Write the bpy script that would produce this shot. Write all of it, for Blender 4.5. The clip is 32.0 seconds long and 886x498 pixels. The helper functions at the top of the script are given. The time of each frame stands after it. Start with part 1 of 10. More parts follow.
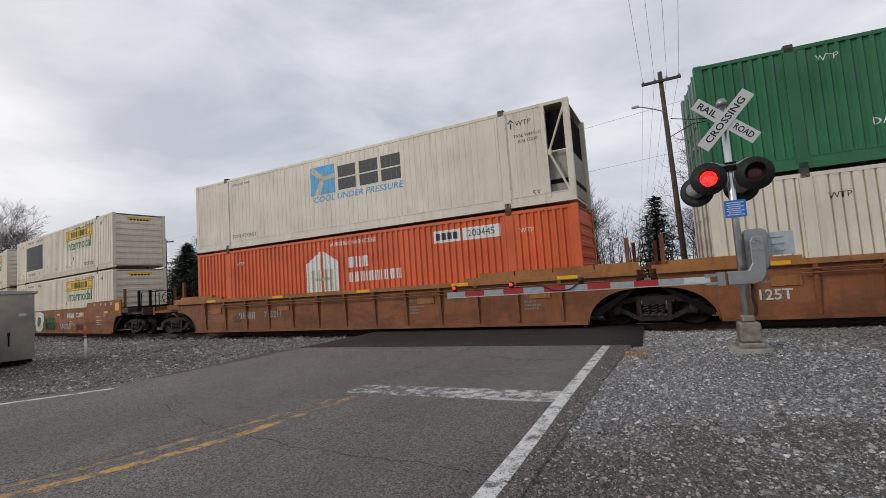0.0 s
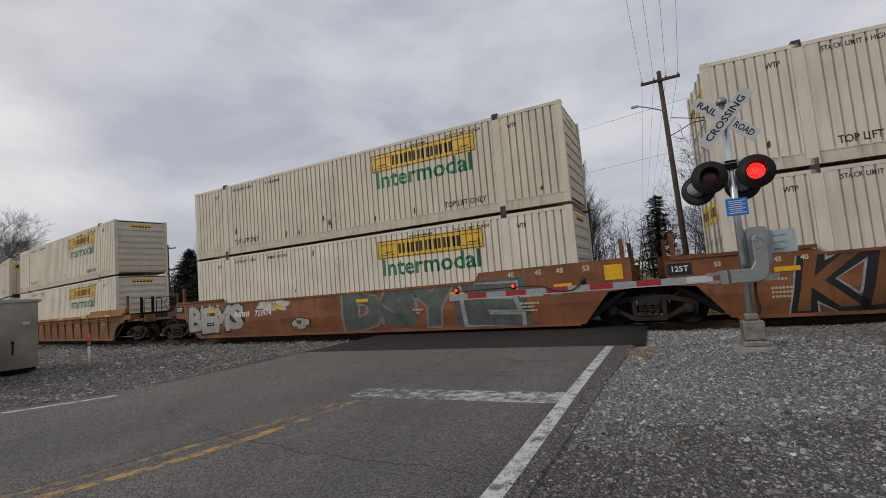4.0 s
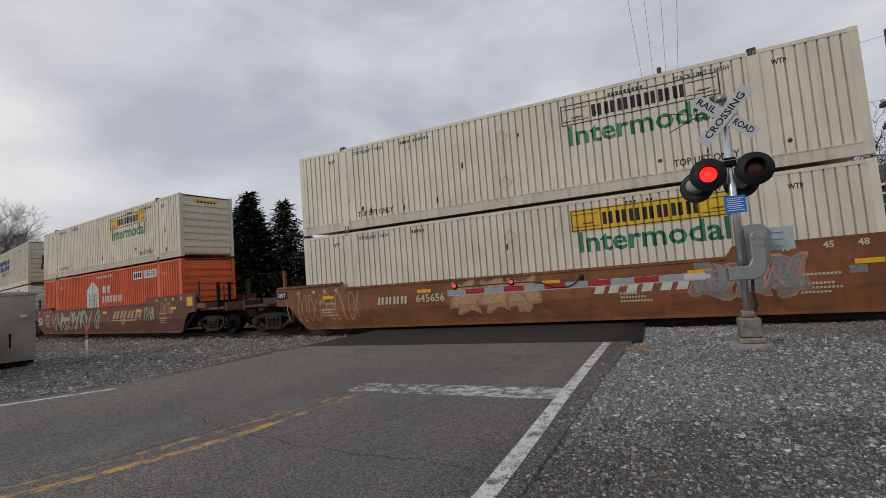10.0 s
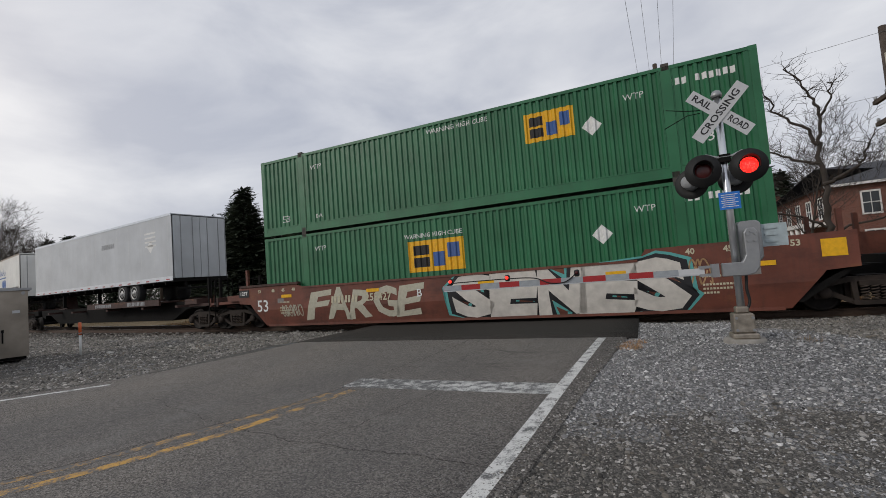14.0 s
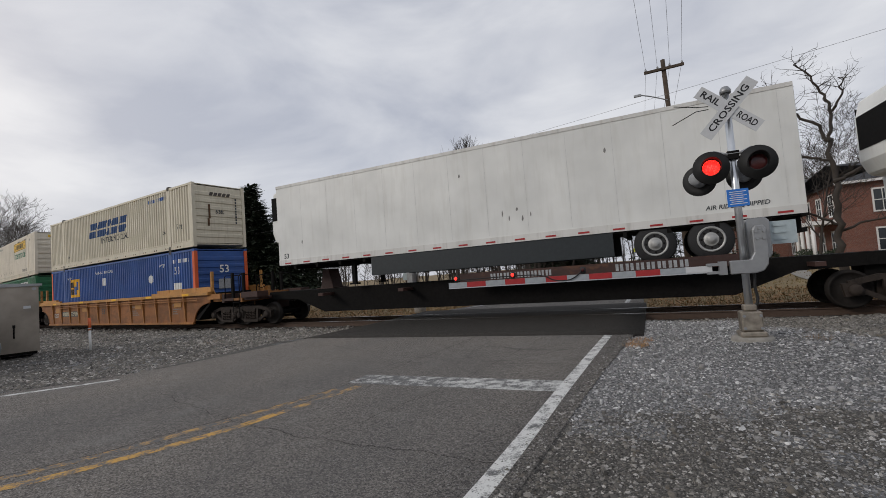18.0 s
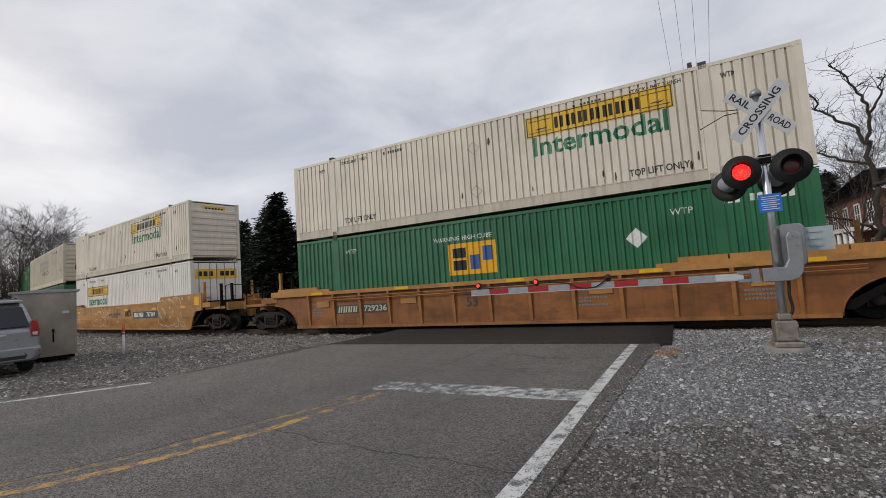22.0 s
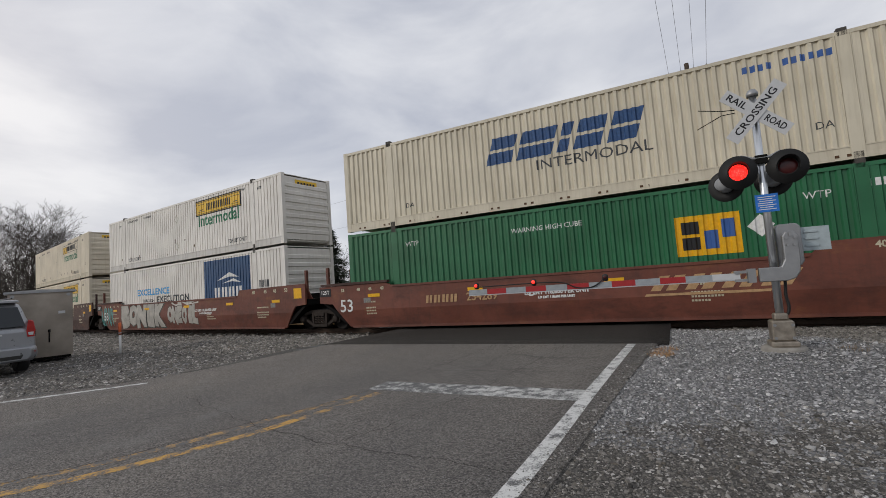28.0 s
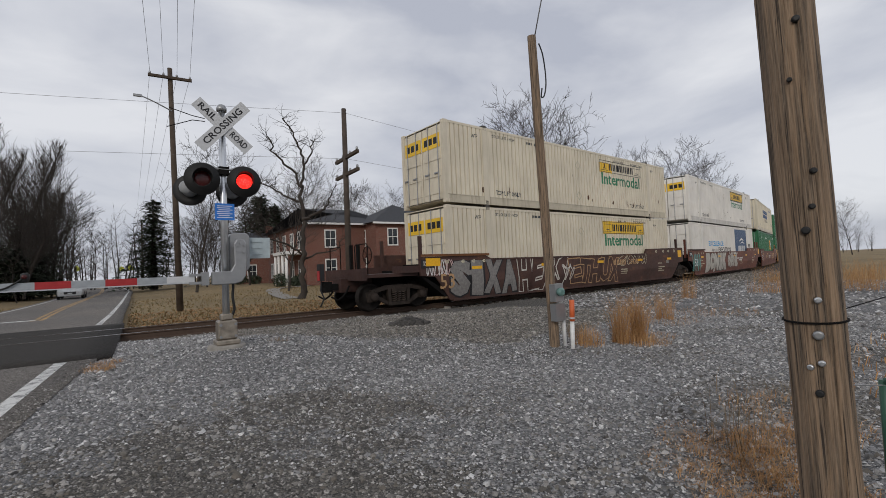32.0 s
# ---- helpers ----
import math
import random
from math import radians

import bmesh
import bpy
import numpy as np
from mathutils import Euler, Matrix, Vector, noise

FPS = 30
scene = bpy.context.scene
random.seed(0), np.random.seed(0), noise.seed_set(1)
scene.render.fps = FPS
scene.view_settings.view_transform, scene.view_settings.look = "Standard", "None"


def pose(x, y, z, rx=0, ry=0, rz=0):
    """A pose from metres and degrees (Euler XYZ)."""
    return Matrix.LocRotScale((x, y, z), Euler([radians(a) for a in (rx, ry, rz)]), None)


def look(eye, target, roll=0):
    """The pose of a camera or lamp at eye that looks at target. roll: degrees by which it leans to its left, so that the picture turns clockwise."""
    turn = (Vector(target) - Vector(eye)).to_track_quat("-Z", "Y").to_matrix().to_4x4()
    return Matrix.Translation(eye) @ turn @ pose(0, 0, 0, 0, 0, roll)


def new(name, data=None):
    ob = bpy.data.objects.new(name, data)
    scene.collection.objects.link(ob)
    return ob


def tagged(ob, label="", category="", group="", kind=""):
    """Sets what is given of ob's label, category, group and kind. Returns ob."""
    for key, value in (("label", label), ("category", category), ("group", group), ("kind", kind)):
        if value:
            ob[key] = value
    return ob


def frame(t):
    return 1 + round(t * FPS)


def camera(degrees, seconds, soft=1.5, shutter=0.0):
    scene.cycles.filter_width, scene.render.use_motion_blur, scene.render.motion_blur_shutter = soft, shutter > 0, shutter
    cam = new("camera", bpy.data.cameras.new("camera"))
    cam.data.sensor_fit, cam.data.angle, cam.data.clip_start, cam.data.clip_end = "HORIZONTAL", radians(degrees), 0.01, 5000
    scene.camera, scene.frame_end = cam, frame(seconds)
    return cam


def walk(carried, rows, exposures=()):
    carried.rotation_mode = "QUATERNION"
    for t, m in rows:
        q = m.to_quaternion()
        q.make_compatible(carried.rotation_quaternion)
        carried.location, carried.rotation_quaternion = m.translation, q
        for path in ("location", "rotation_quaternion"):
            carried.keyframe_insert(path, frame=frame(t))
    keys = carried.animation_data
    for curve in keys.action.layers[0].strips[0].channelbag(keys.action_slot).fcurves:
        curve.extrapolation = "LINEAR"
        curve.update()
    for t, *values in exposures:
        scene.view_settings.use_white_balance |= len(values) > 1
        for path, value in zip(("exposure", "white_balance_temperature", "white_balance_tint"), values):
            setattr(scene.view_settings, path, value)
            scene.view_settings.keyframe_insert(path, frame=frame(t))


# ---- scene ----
cam = camera(88.97, 32.0, soft=0.4)
walk(cam, [
    (0.0, pose(0.00, 0.00, 1.30, 94.38, 4.01, 24.42)),
    (0.5, pose(0.00, 0.00, 1.30, 94.54, 4.08, 23.58)),
    (1.0, pose(0.00, 0.00, 1.30, 94.12, 4.10, 23.85)),
    (1.5, pose(0.00, 0.00, 1.30, 94.24, 3.97, 23.97)),
    (2.0, pose(0.00, 0.00, 1.30, 94.09, 3.96, 24.15)),
    (2.5, pose(0.00, 0.00, 1.30, 94.29, 3.71, 23.91)),
    (3.0, pose(0.00, 0.00, 1.30, 94.53, 3.93, 24.07)),
    (3.5, pose(0.00, 0.00, 1.30, 94.36, 4.01, 24.20)),
    (4.0, pose(0.00, 0.00, 1.30, 94.71, 4.81, 24.69)),
    (4.5, pose(0.00, 0.00, 1.30, 94.71, 4.55, 24.53)),
    (6.5, pose(0.00, 0.00, 1.30, 94.50, 4.74, 24.37)),
    (7.0, pose(0.00, 0.00, 1.30, 94.46, 4.45, 24.27)),
    (7.5, pose(0.00, 0.00, 1.30, 94.20, 4.43, 24.20)),
    (8.0, pose(0.00, 0.00, 1.30, 94.19, 4.45, 24.23)),
    (8.5, pose(0.00, 0.00, 1.30, 94.18, 4.39, 24.14)),
    (9.0, pose(0.00, 0.00, 1.30, 94.51, 4.26, 24.17)),
    (9.5, pose(0.00, 0.00, 1.30, 94.60, 4.25, 24.52)),
    (10.0, pose(0.00, 0.00, 1.30, 94.11, 4.45, 24.46)),
    (10.5, pose(0.00, 0.00, 1.30, 93.78, 4.38, 24.32)),
    (11.0, pose(0.00, 0.00, 1.30, 93.66, 4.27, 24.21)),
    (11.5, pose(0.00, 0.00, 1.30, 93.47, 4.28, 24.13)),
    (12.0, pose(0.00, 0.00, 1.30, 93.71, 4.41, 23.96)),
    (12.5, pose(0.00, 0.00, 1.30, 93.83, 4.21, 23.88)),
    (13.0, pose(0.00, 0.00, 1.30, 94.03, 4.15, 23.86)),
    (13.5, pose(0.00, 0.00, 1.30, 93.68, 4.31, 23.59)),
    (14.0, pose(0.00, 0.00, 1.30, 93.54, 4.43, 23.92)),
    (14.5, pose(0.00, 0.00, 1.30, 93.73, 4.19, 23.61)),
    (16.5, pose(0.00, 0.00, 1.30, 93.26, 4.53, 22.72)),
    (17.0, pose(0.00, 0.00, 1.30, 93.49, 4.69, 23.08)),
    (17.5, pose(0.00, 0.00, 1.30, 93.79, 3.98, 24.25)),
    (18.0, pose(0.00, 0.00, 1.30, 93.21, 4.28, 24.64)),
    (18.5, pose(0.00, 0.00, 1.30, 93.37, 4.54, 24.79)),
    (19.0, pose(0.00, 0.00, 1.30, 93.27, 4.81, 24.38)),
    (19.5, pose(0.00, 0.00, 1.30, 92.81, 4.19, 25.39)),
    (20.0, pose(0.00, 0.00, 1.30, 92.45, 3.04, 26.37)),
    (20.5, pose(0.00, 0.00, 1.30, 93.25, 3.73, 26.90)),
    (21.0, pose(0.00, 0.00, 1.30, 93.61, 3.98, 27.04)),
    (21.5, pose(0.00, 0.00, 1.30, 94.22, 4.23, 27.16)),
    (22.0, pose(0.00, 0.00, 1.30, 94.30, 4.12, 27.47)),
    (22.5, pose(0.00, 0.00, 1.30, 94.20, 4.11, 27.37)),
    (23.0, pose(0.00, 0.00, 1.30, 94.35, 4.01, 27.50)),
    (23.5, pose(0.00, 0.00, 1.30, 94.21, 4.14, 27.31)),
    (24.0, pose(0.00, 0.00, 1.30, 94.91, 4.30, 27.70)),
    (24.5, pose(0.00, 0.00, 1.30, 94.60, 4.56, 27.44)),
    (25.0, pose(0.00, 0.00, 1.30, 94.47, 4.45, 27.41)),
    (25.5, pose(0.00, 0.00, 1.30, 94.24, 4.45, 27.25)),
    (27.5, pose(0.00, 0.00, 1.30, 94.74, 4.43, 27.26)),
    (28.0, pose(0.00, 0.00, 1.30, 94.27, 4.13, 27.18)),
    (28.5, pose(0.00, 0.00, 1.30, 94.30, 4.67, 27.46)),
    (29.0, pose(0.00, 0.00, 1.30, 94.01, 5.02, 27.54)),
    (29.5, pose(0.00, 0.00, 1.30, 94.12, 4.89, 27.51)),
    (30.0, pose(0.06, 0.06, 1.26, 94.32, 4.79, 25.31)),
    (30.5, pose(0.14, 0.13, 1.29, 93.40, 3.25, 16.91)),
    (31.0, pose(-0.03, 0.42, 1.34, 91.80, 1.32, 0.30)),
    (31.5, pose(0.06, 0.60, 1.23, 92.28, 0.34, -20.69)),
    (32.0, pose(0.16, 0.22, 1.10, 92.31, 2.45, -33.94)),
], exposures=[(0.0, 0.13), (1.0, 0.1), (2.0, 0.07), (3.0, 0.02), (4.0, -0.17), (7.0, -0.14), (9.0, -0.15), (10.0, -0.13), (11.0, -0.1), (12.0, 0.1), (13.0, 0.08), (14.0, 0.04), (17.0, 0.02), (19.0, 0.0), (20.0, 0.1), (21.0, 0.15), (22.0, 0.1), (23.0, 0.06), (24.0, -0.02), (25.0, -0.06), (28.0, 0.06), (29.0, 0.08), (30.0, -0.05), (31.0, -0.04), (32.0, 0.04)])

# ---- light: an overcast winter afternoon, brighter low in the west ----
world = bpy.data.worlds.new("world")
scene.world = world
world.use_nodes = True


def build_sky():
    nt = world.node_tree
    nt.nodes.clear()
    out = nt.nodes.new("ShaderNodeOutputWorld")
    bg = nt.nodes.new("ShaderNodeBackground")
    sky = nt.nodes.new("ShaderNodeTexSky")
    sky.sky_type = "NISHITA"
    sky.sun_disc = False
    sky.sun_elevation = radians(24)
    sky.sun_rotation = radians(-75)
    co = nt.nodes.new("ShaderNodeTexCoord")
    mp = nt.nodes.new("ShaderNodeMapping")
    mp.inputs["Scale"].default_value = (1.0, 1.0, 2.6)
    n1 = nt.nodes.new("ShaderNodeTexNoise")
    n1.inputs["Scale"].default_value = 2.2
    n1.inputs["Detail"].default_value = 7
    n1.inputs["Roughness"].default_value = 0.52
    n1.inputs["Distortion"].default_value = 0.35
    ramp = nt.nodes.new("ShaderNodeValToRGB")
    ramp.color_ramp.elements[0].position = 0.36
    ramp.color_ramp.elements[0].color = (4.72, 4.97, 5.75, 1)
    ramp.color_ramp.elements[1].position = 0.64
    ramp.color_ramp.elements[1].color = (7.62, 7.72, 8.1, 1)
    mix = nt.nodes.new("ShaderNodeMix")
    mix.data_type = "RGBA"
    mix.inputs["Factor"].default_value = 0.93
    nt.links.new(co.outputs["Generated"], mp.inputs["Vector"])
    nt.links.new(mp.outputs["Vector"], n1.inputs["Vector"])
    nt.links.new(n1.outputs["Fac"], ramp.inputs["Fac"])
    nt.links.new(sky.outputs["Color"], mix.inputs["A"])
    nt.links.new(ramp.outputs["Color"], mix.inputs["B"])
    nt.links.new(mix.outputs["Result"], bg.inputs["Color"])
    bg.inputs["Strength"].default_value = 0.098
    nt.links.new(bg.outputs["Background"], out.inputs["Surface"])


build_sky()
sun_data = bpy.data.lights.new("sun", "SUN")
sun_data.energy = 1.1
sun_data.angle = radians(14)
sun_data.color = (1.0, 0.93, 0.84)
sun = new("sun", sun_data)
sun.matrix_world = look((-40, -30, 28), (0, 12, 0))
scene.view_settings.exposure = 0.0

# ---- materials ----
MATS = {}


def nodes_of(name):
    m = bpy.data.materials.new(name)
    m.use_nodes = True
    nt = m.node_tree
    b = nt.nodes["Principled BSDF"]
    return m, nt, b


def add(nt, kind, **inputs):
    n = nt.nodes.new(kind)
    for k, v in inputs.items():
        n.inputs[k.replace("_", " ")].default_value = v
    return n


def mix_colour(nt, fac, a, b, blend="MIX"):
    m = nt.nodes.new("ShaderNodeMix")
    m.data_type = "RGBA"
    m.blend_type = blend
    for slot, v in (("Factor", fac), ("A", a), ("B", b)):
        if hasattr(v, "links"):
            nt.links.new(v, m.inputs[slot])
        elif slot == "Factor":
            m.inputs[slot].default_value = v
        else:
            m.inputs[slot].default_value = (*v, 1)
    return m.outputs["Result"]


def ramp_of(nt, fac, lo, hi, a=0.0, b=1.0):
    r = nt.nodes.new("ShaderNodeMapRange")
    r.inputs["From Min"].default_value = lo
    r.inputs["From Max"].default_value = hi
    r.inputs["To Min"].default_value = a
    r.inputs["To Max"].default_value = b
    nt.links.new(fac, r.inputs["Value"])
    return r.outputs["Result"]


def noise_of(nt, scale, detail=4.0, stretch=None, rough=0.55):
    co = nt.nodes.new("ShaderNodeTexCoord")
    n = add(nt, "ShaderNodeTexNoise", Scale=scale, Detail=detail, Roughness=rough)
    if stretch:
        mp = nt.nodes.new("ShaderNodeMapping")
        mp.inputs["Scale"].default_value = stretch
        nt.links.new(co.outputs["Object"], mp.inputs["Vector"])
        nt.links.new(mp.outputs["Vector"], n.inputs["Vector"])
    else:
        nt.links.new(co.outputs["Object"], n.inputs["Vector"])
    return n.outputs["Fac"]


def bump(nt, b, height, strength=0.3, distance=0.02):
    bp = add(nt, "ShaderNodeBump", Strength=strength, Distance=distance)
    nt.links.new(height, bp.inputs["Height"])
    nt.links.new(bp.outputs["Normal"], b.inputs["Normal"])


def paint(name, colour, rough=0.5, dirt=(0.16, 0.13, 0.1), dirty=0.35, rust=0.0, metal=0.0, vary=0.05):
    """Weathered paint: broad fading, vertical grime streaks, specks of rust."""
    if name in MATS:
        return MATS[name]
    m, nt, b = nodes_of(name)
    info = nt.nodes.new("ShaderNodeObjectInfo")
    broad = noise_of(nt, 0.7, 3)
    streak = noise_of(nt, 2.2, 5, (3.0, 3.0, 0.35))
    speck = noise_of(nt, 9.0, 6, None, 0.7)
    light = tuple(min(1, c * (1 + 2 * vary) + 0.01) for c in colour)
    dark = tuple(c * (1 - 2 * vary) for c in colour)
    col = mix_colour(nt, ramp_of(nt, broad, 0.3, 0.7), dark, light)
    col = mix_colour(nt, ramp_of(nt, streak, 0.5, 0.82, 0, dirty), col, dirt)
    if "container" in name:
        run = noise_of(nt, 3.6, 4, (3.0, 3.0, 0.16), 0.6)
        col = mix_colour(nt, ramp_of(nt, run, 0.52, 0.7, 0, min(0.55, dirty * 1.3)), col, tuple(0.55 * c + 0.45 * d for c, d in zip(colour, dirt)))
    if rust > 0:
        col = mix_colour(nt, ramp_of(nt, speck, 0.72 - 0.2 * rust, 0.8, 0, 0.85), col, (0.12, 0.045, 0.018))
    if "car_paint" in name:
        wear = noise_of(nt, 1.1, 6, (0.7, 0.7, 1.6), 0.68)
        col = mix_colour(nt, ramp_of(nt, wear, 0.48, 0.68, 0, 0.75), col, tuple(c * 0.34 + 0.006 for c in colour))
        col = mix_colour(nt, ramp_of(nt, wear, 0.42, 0.3, 0, 0.5), col, (0.24, 0.1, 0.035))
    rnd = ramp_of(nt, info.outputs["Random"], 0, 1, 0.93, 1.05)
    hs = add(nt, "ShaderNodeHueSaturation")
    nt.links.new(rnd, hs.inputs["Value"])
    nt.links.new(col, hs.inputs["Color"])
    nt.links.new(hs.outputs["Color"], b.inputs["Base Color"])
    nt.links.new(ramp_of(nt, speck, 0.3, 0.7, rough - 0.08, rough + 0.12), b.inputs["Roughness"])
    b.inputs["Metallic"].default_value = metal
    bump(nt, b, speck, 0.12, 0.01)
    MATS[name] = m
    return m


def plain(name, colour, rough=0.5, metal=0.0, vary=0.12, scale=12.0, emit=None, power=0.0, gloss=0.4):
    if name in MATS:
        return MATS[name]
    m, nt, b = nodes_of(name)
    n = noise_of(nt, scale, 5)
    col = mix_colour(nt, ramp_of(nt, n, 0.3, 0.7), tuple(c * (1 - vary) for c in colour), tuple(min(1, c * (1 + vary)) for c in colour))
    nt.links.new(col, b.inputs["Base Color"])
    b.inputs["Roughness"].default_value = rough
    b.inputs["Metallic"].default_value = metal
    b.inputs["Specular IOR Level"].default_value = gloss
    if emit:
        b.inputs["Emission Color"].default_value = (*emit, 1)
        b.inputs["Emission Strength"].default_value = power
    MATS[name] = m
    return m


def ground_material(name, cols, scale, fine, rough=0.9, strength=0.6, distance=0.03, broad=(0.25, 0.3)):
    """Loose ground: cells of stones in mixed colours over broad tone changes."""
    m, nt, b = nodes_of(name)
    co = nt.nodes.new("ShaderNodeTexCoord")
    v = add(nt, "ShaderNodeTexVoronoi", Scale=scale)
    nt.links.new(co.outputs["Object"], v.inputs["Vector"])
    sep = nt.nodes.new("ShaderNodeSeparateColor")
    nt.links.new(v.outputs["Color"], sep.inputs["Color"])
    ramp = nt.nodes.new("ShaderNodeValToRGB")
    els = ramp.color_ramp.elements
    els[0].color = (*cols[0], 1)
    els[1].color = (*cols[-1], 1)
    for i, c in enumerate(cols[1:-1]):
        e = els.new((i + 1) / (len(cols) - 1))
        e.color = (*c, 1)
    nt.links.new(sep.outputs["Red"], ramp.inputs["Fac"])
    n = noise_of(nt, broad[0], 4)
    dark = ramp_of(nt, n, 0.3, 0.7, 1 - broad[1], 1 + broad[1])
    hs = add(nt, "ShaderNodeHueSaturation")
    nt.links.new(dark, hs.inputs["Value"])
    nt.links.new(ramp.outputs["Color"], hs.inputs["Color"])
    edge = ramp_of(nt, v.outputs["Distance"], 0.0, 0.55, 1.0, 0.45)
    f = noise_of(nt, fine, 4, None, 0.7)
    col = mix_colour(nt, 1.0, hs.outputs["Color"], mix_colour(nt, ramp_of(nt, f, 0.3, 0.7), (0.75, 0.75, 0.75), (1.2, 1.2, 1.2)), "MULTIPLY")
    nt.links.new(col, b.inputs["Base Color"])
    b.inputs["Roughness"].default_value = rough
    bump(nt, b, edge, strength, distance)
    MATS[name] = m
    return m


# Both gravel sheets are darkened to hold the shade between the loose stones.
M_GRAVEL = ground_material("gravel", [(0.0066, 0.0059, 0.0053), (0.0924, 0.0858, 0.0772), (0.0277, 0.0251, 0.0218), (0.1914, 0.1815, 0.1663)], 105, 220, 0.9, 0.5, 0.012)
M_GRAVEL_FRESH = ground_material("fresh_gravel", [(0.013, 0.0128, 0.0128), (0.1584, 0.1584, 0.1598), (0.0454, 0.045, 0.0454), (0.2952, 0.2959, 0.2981)], 75, 180, 0.9, 0.5, 0.016)
M_BALLAST = ground_material("ballast", [(0.012, 0.011, 0.01), (0.08, 0.073, 0.064), (0.025, 0.022, 0.019), (0.15, 0.138, 0.122)], 24, 60, 0.9, 0.9, 0.06)
M_GRASS = ground_material("dormant_grass", [(0.17, 0.115, 0.055), (0.24, 0.17, 0.085), (0.14, 0.115, 0.05), (0.28, 0.19, 0.095)], 9, 40, 0.95, 0.5, 0.05, (0.12, 0.25))


def asphalt_material(name, tone, patch):
    m, nt, b = nodes_of(name)
    fine = noise_of(nt, 48, 4, None, 0.8)
    grit = noise_of(nt, 125, 2, None, 0.8)
    mid = noise_of(nt, 1.6, 5)
    broad = noise_of(nt, 0.35, 4, (1.0, 0.35, 1.0))
    crack = nt.nodes.new("ShaderNodeTexVoronoi")
    crack.feature = "DISTANCE_TO_EDGE"
    crack.inputs["Scale"].default_value = 0.2
    co = nt.nodes.new("ShaderNodeTexCoord")
    warp = add(nt, "ShaderNodeTexNoise", Scale=1.3, Detail=5.0)
    nt.links.new(co.outputs["Object"], warp.inputs["Vector"])
    mv = nt.nodes.new("ShaderNodeVectorMath")
    mv.operation = "MULTIPLY_ADD"
    mv.inputs[1].default_value = (0.9, 0.9, 0.0)
    nt.links.new(warp.outputs["Color"], mv.inputs[0])
    nt.links.new(co.outputs["Object"], mv.inputs[2])
    nt.links.new(mv.outputs["Vector"], crack.inputs["Vector"])
    warm = (1.0, 0.94, 0.875)
    base = mix_colour(nt, ramp_of(nt, fine, 0.3, 0.7), tuple(tone * 0.66 * c for c in warm), tuple(tone * 1.34 * c for c in warm))
    base = mix_colour(nt, ramp_of(nt, grit, 0.58, 0.64, 0, 0.75), base, tuple(tone * 2.4 * c for c in warm))
    base = mix_colour(nt, ramp_of(nt, grit, 0.42, 0.36, 0, 0.75), base, tuple(tone * 0.22 * c for c in warm))
    vor = add(nt, "ShaderNodeTexVoronoi", Scale=80.0)
    nt.links.new(co.outputs["Object"], vor.inputs["Vector"])
    cell = nt.nodes.new("ShaderNodeSeparateColor")
    nt.links.new(vor.outputs["Color"], cell.inputs["Color"])
    stone = mix_colour(nt, cell.outputs["Red"], tuple(0.34 * c for c in warm), tuple(1.85 * c for c in (1.0, 0.965, 0.92)))
    base = mix_colour(nt, 1.0, base, stone, "MULTIPLY")
    # pale stones worn bare in the binder
    spots = add(nt, "ShaderNodeTexVoronoi", Scale=46.0)
    nt.links.new(co.outputs["Object"], spots.inputs["Vector"])
    which = nt.nodes.new("ShaderNodeSeparateColor")
    nt.links.new(spots.outputs["Color"], which.inputs["Color"])
    pick = nt.nodes.new("ShaderNodeMath")
    pick.operation = "MULTIPLY"
    nt.links.new(ramp_of(nt, spots.outputs["Distance"], 0.34, 0.26), pick.inputs[0])
    nt.links.new(ramp_of(nt, which.outputs["Green"], 0.55, 0.9, 0, 0.9), pick.inputs[1])
    base = mix_colour(nt, pick.outputs["Value"], base, tuple(min(0.42, tone * 2.6) * c for c in (1.0, 0.97, 0.925)))
    base = mix_colour(nt, ramp_of(nt, broad, 0.35, 0.65, 0, patch), base, (tone * 0.55, tone * 0.55, tone * 0.57))
    base = mix_colour(nt, ramp_of(nt, mid, 0.55, 0.75, 0, 0.3), base, (tone * 1.5, tone * 1.46, tone * 1.38))
    base = mix_colour(nt, ramp_of(nt, crack.outputs["Distance"], 0.0, 0.004, patch * 0.7, 0.0), base, (0.02, 0.02, 0.02))
    nt.links.new(base, b.inputs["Base Color"])
    b.inputs["Roughness"].default_value = 0.86
    b.inputs["Specular IOR Level"].default_value = 0.2
    bump(nt, b, grit, 0.75, 0.008)
    MATS[name] = m
    return m


M_ASPHALT = asphalt_material("worn_asphalt", 0.155, 0.5)
M_PAD = asphalt_material("fresh_asphalt", 0.034, 0.15)


def worn_line(name, colour, wear):
    m, nt, b = nodes_of(name)
    n = noise_of(nt, 7.0, 8, None, 0.72)
    n2 = noise_of(nt, 60.0, 3, None, 0.7)
    f = mix_colour(nt, 0.35, n, n2)
    col = mix_colour(nt, ramp_of(nt, f, wear - 0.05, wear + 0.05), colour, (0.1, 0.1, 0.1))
    nt.links.new(col, b.inputs["Base Color"])
    b.inputs["Roughness"].default_value = 0.75
    MATS[name] = m
    return m


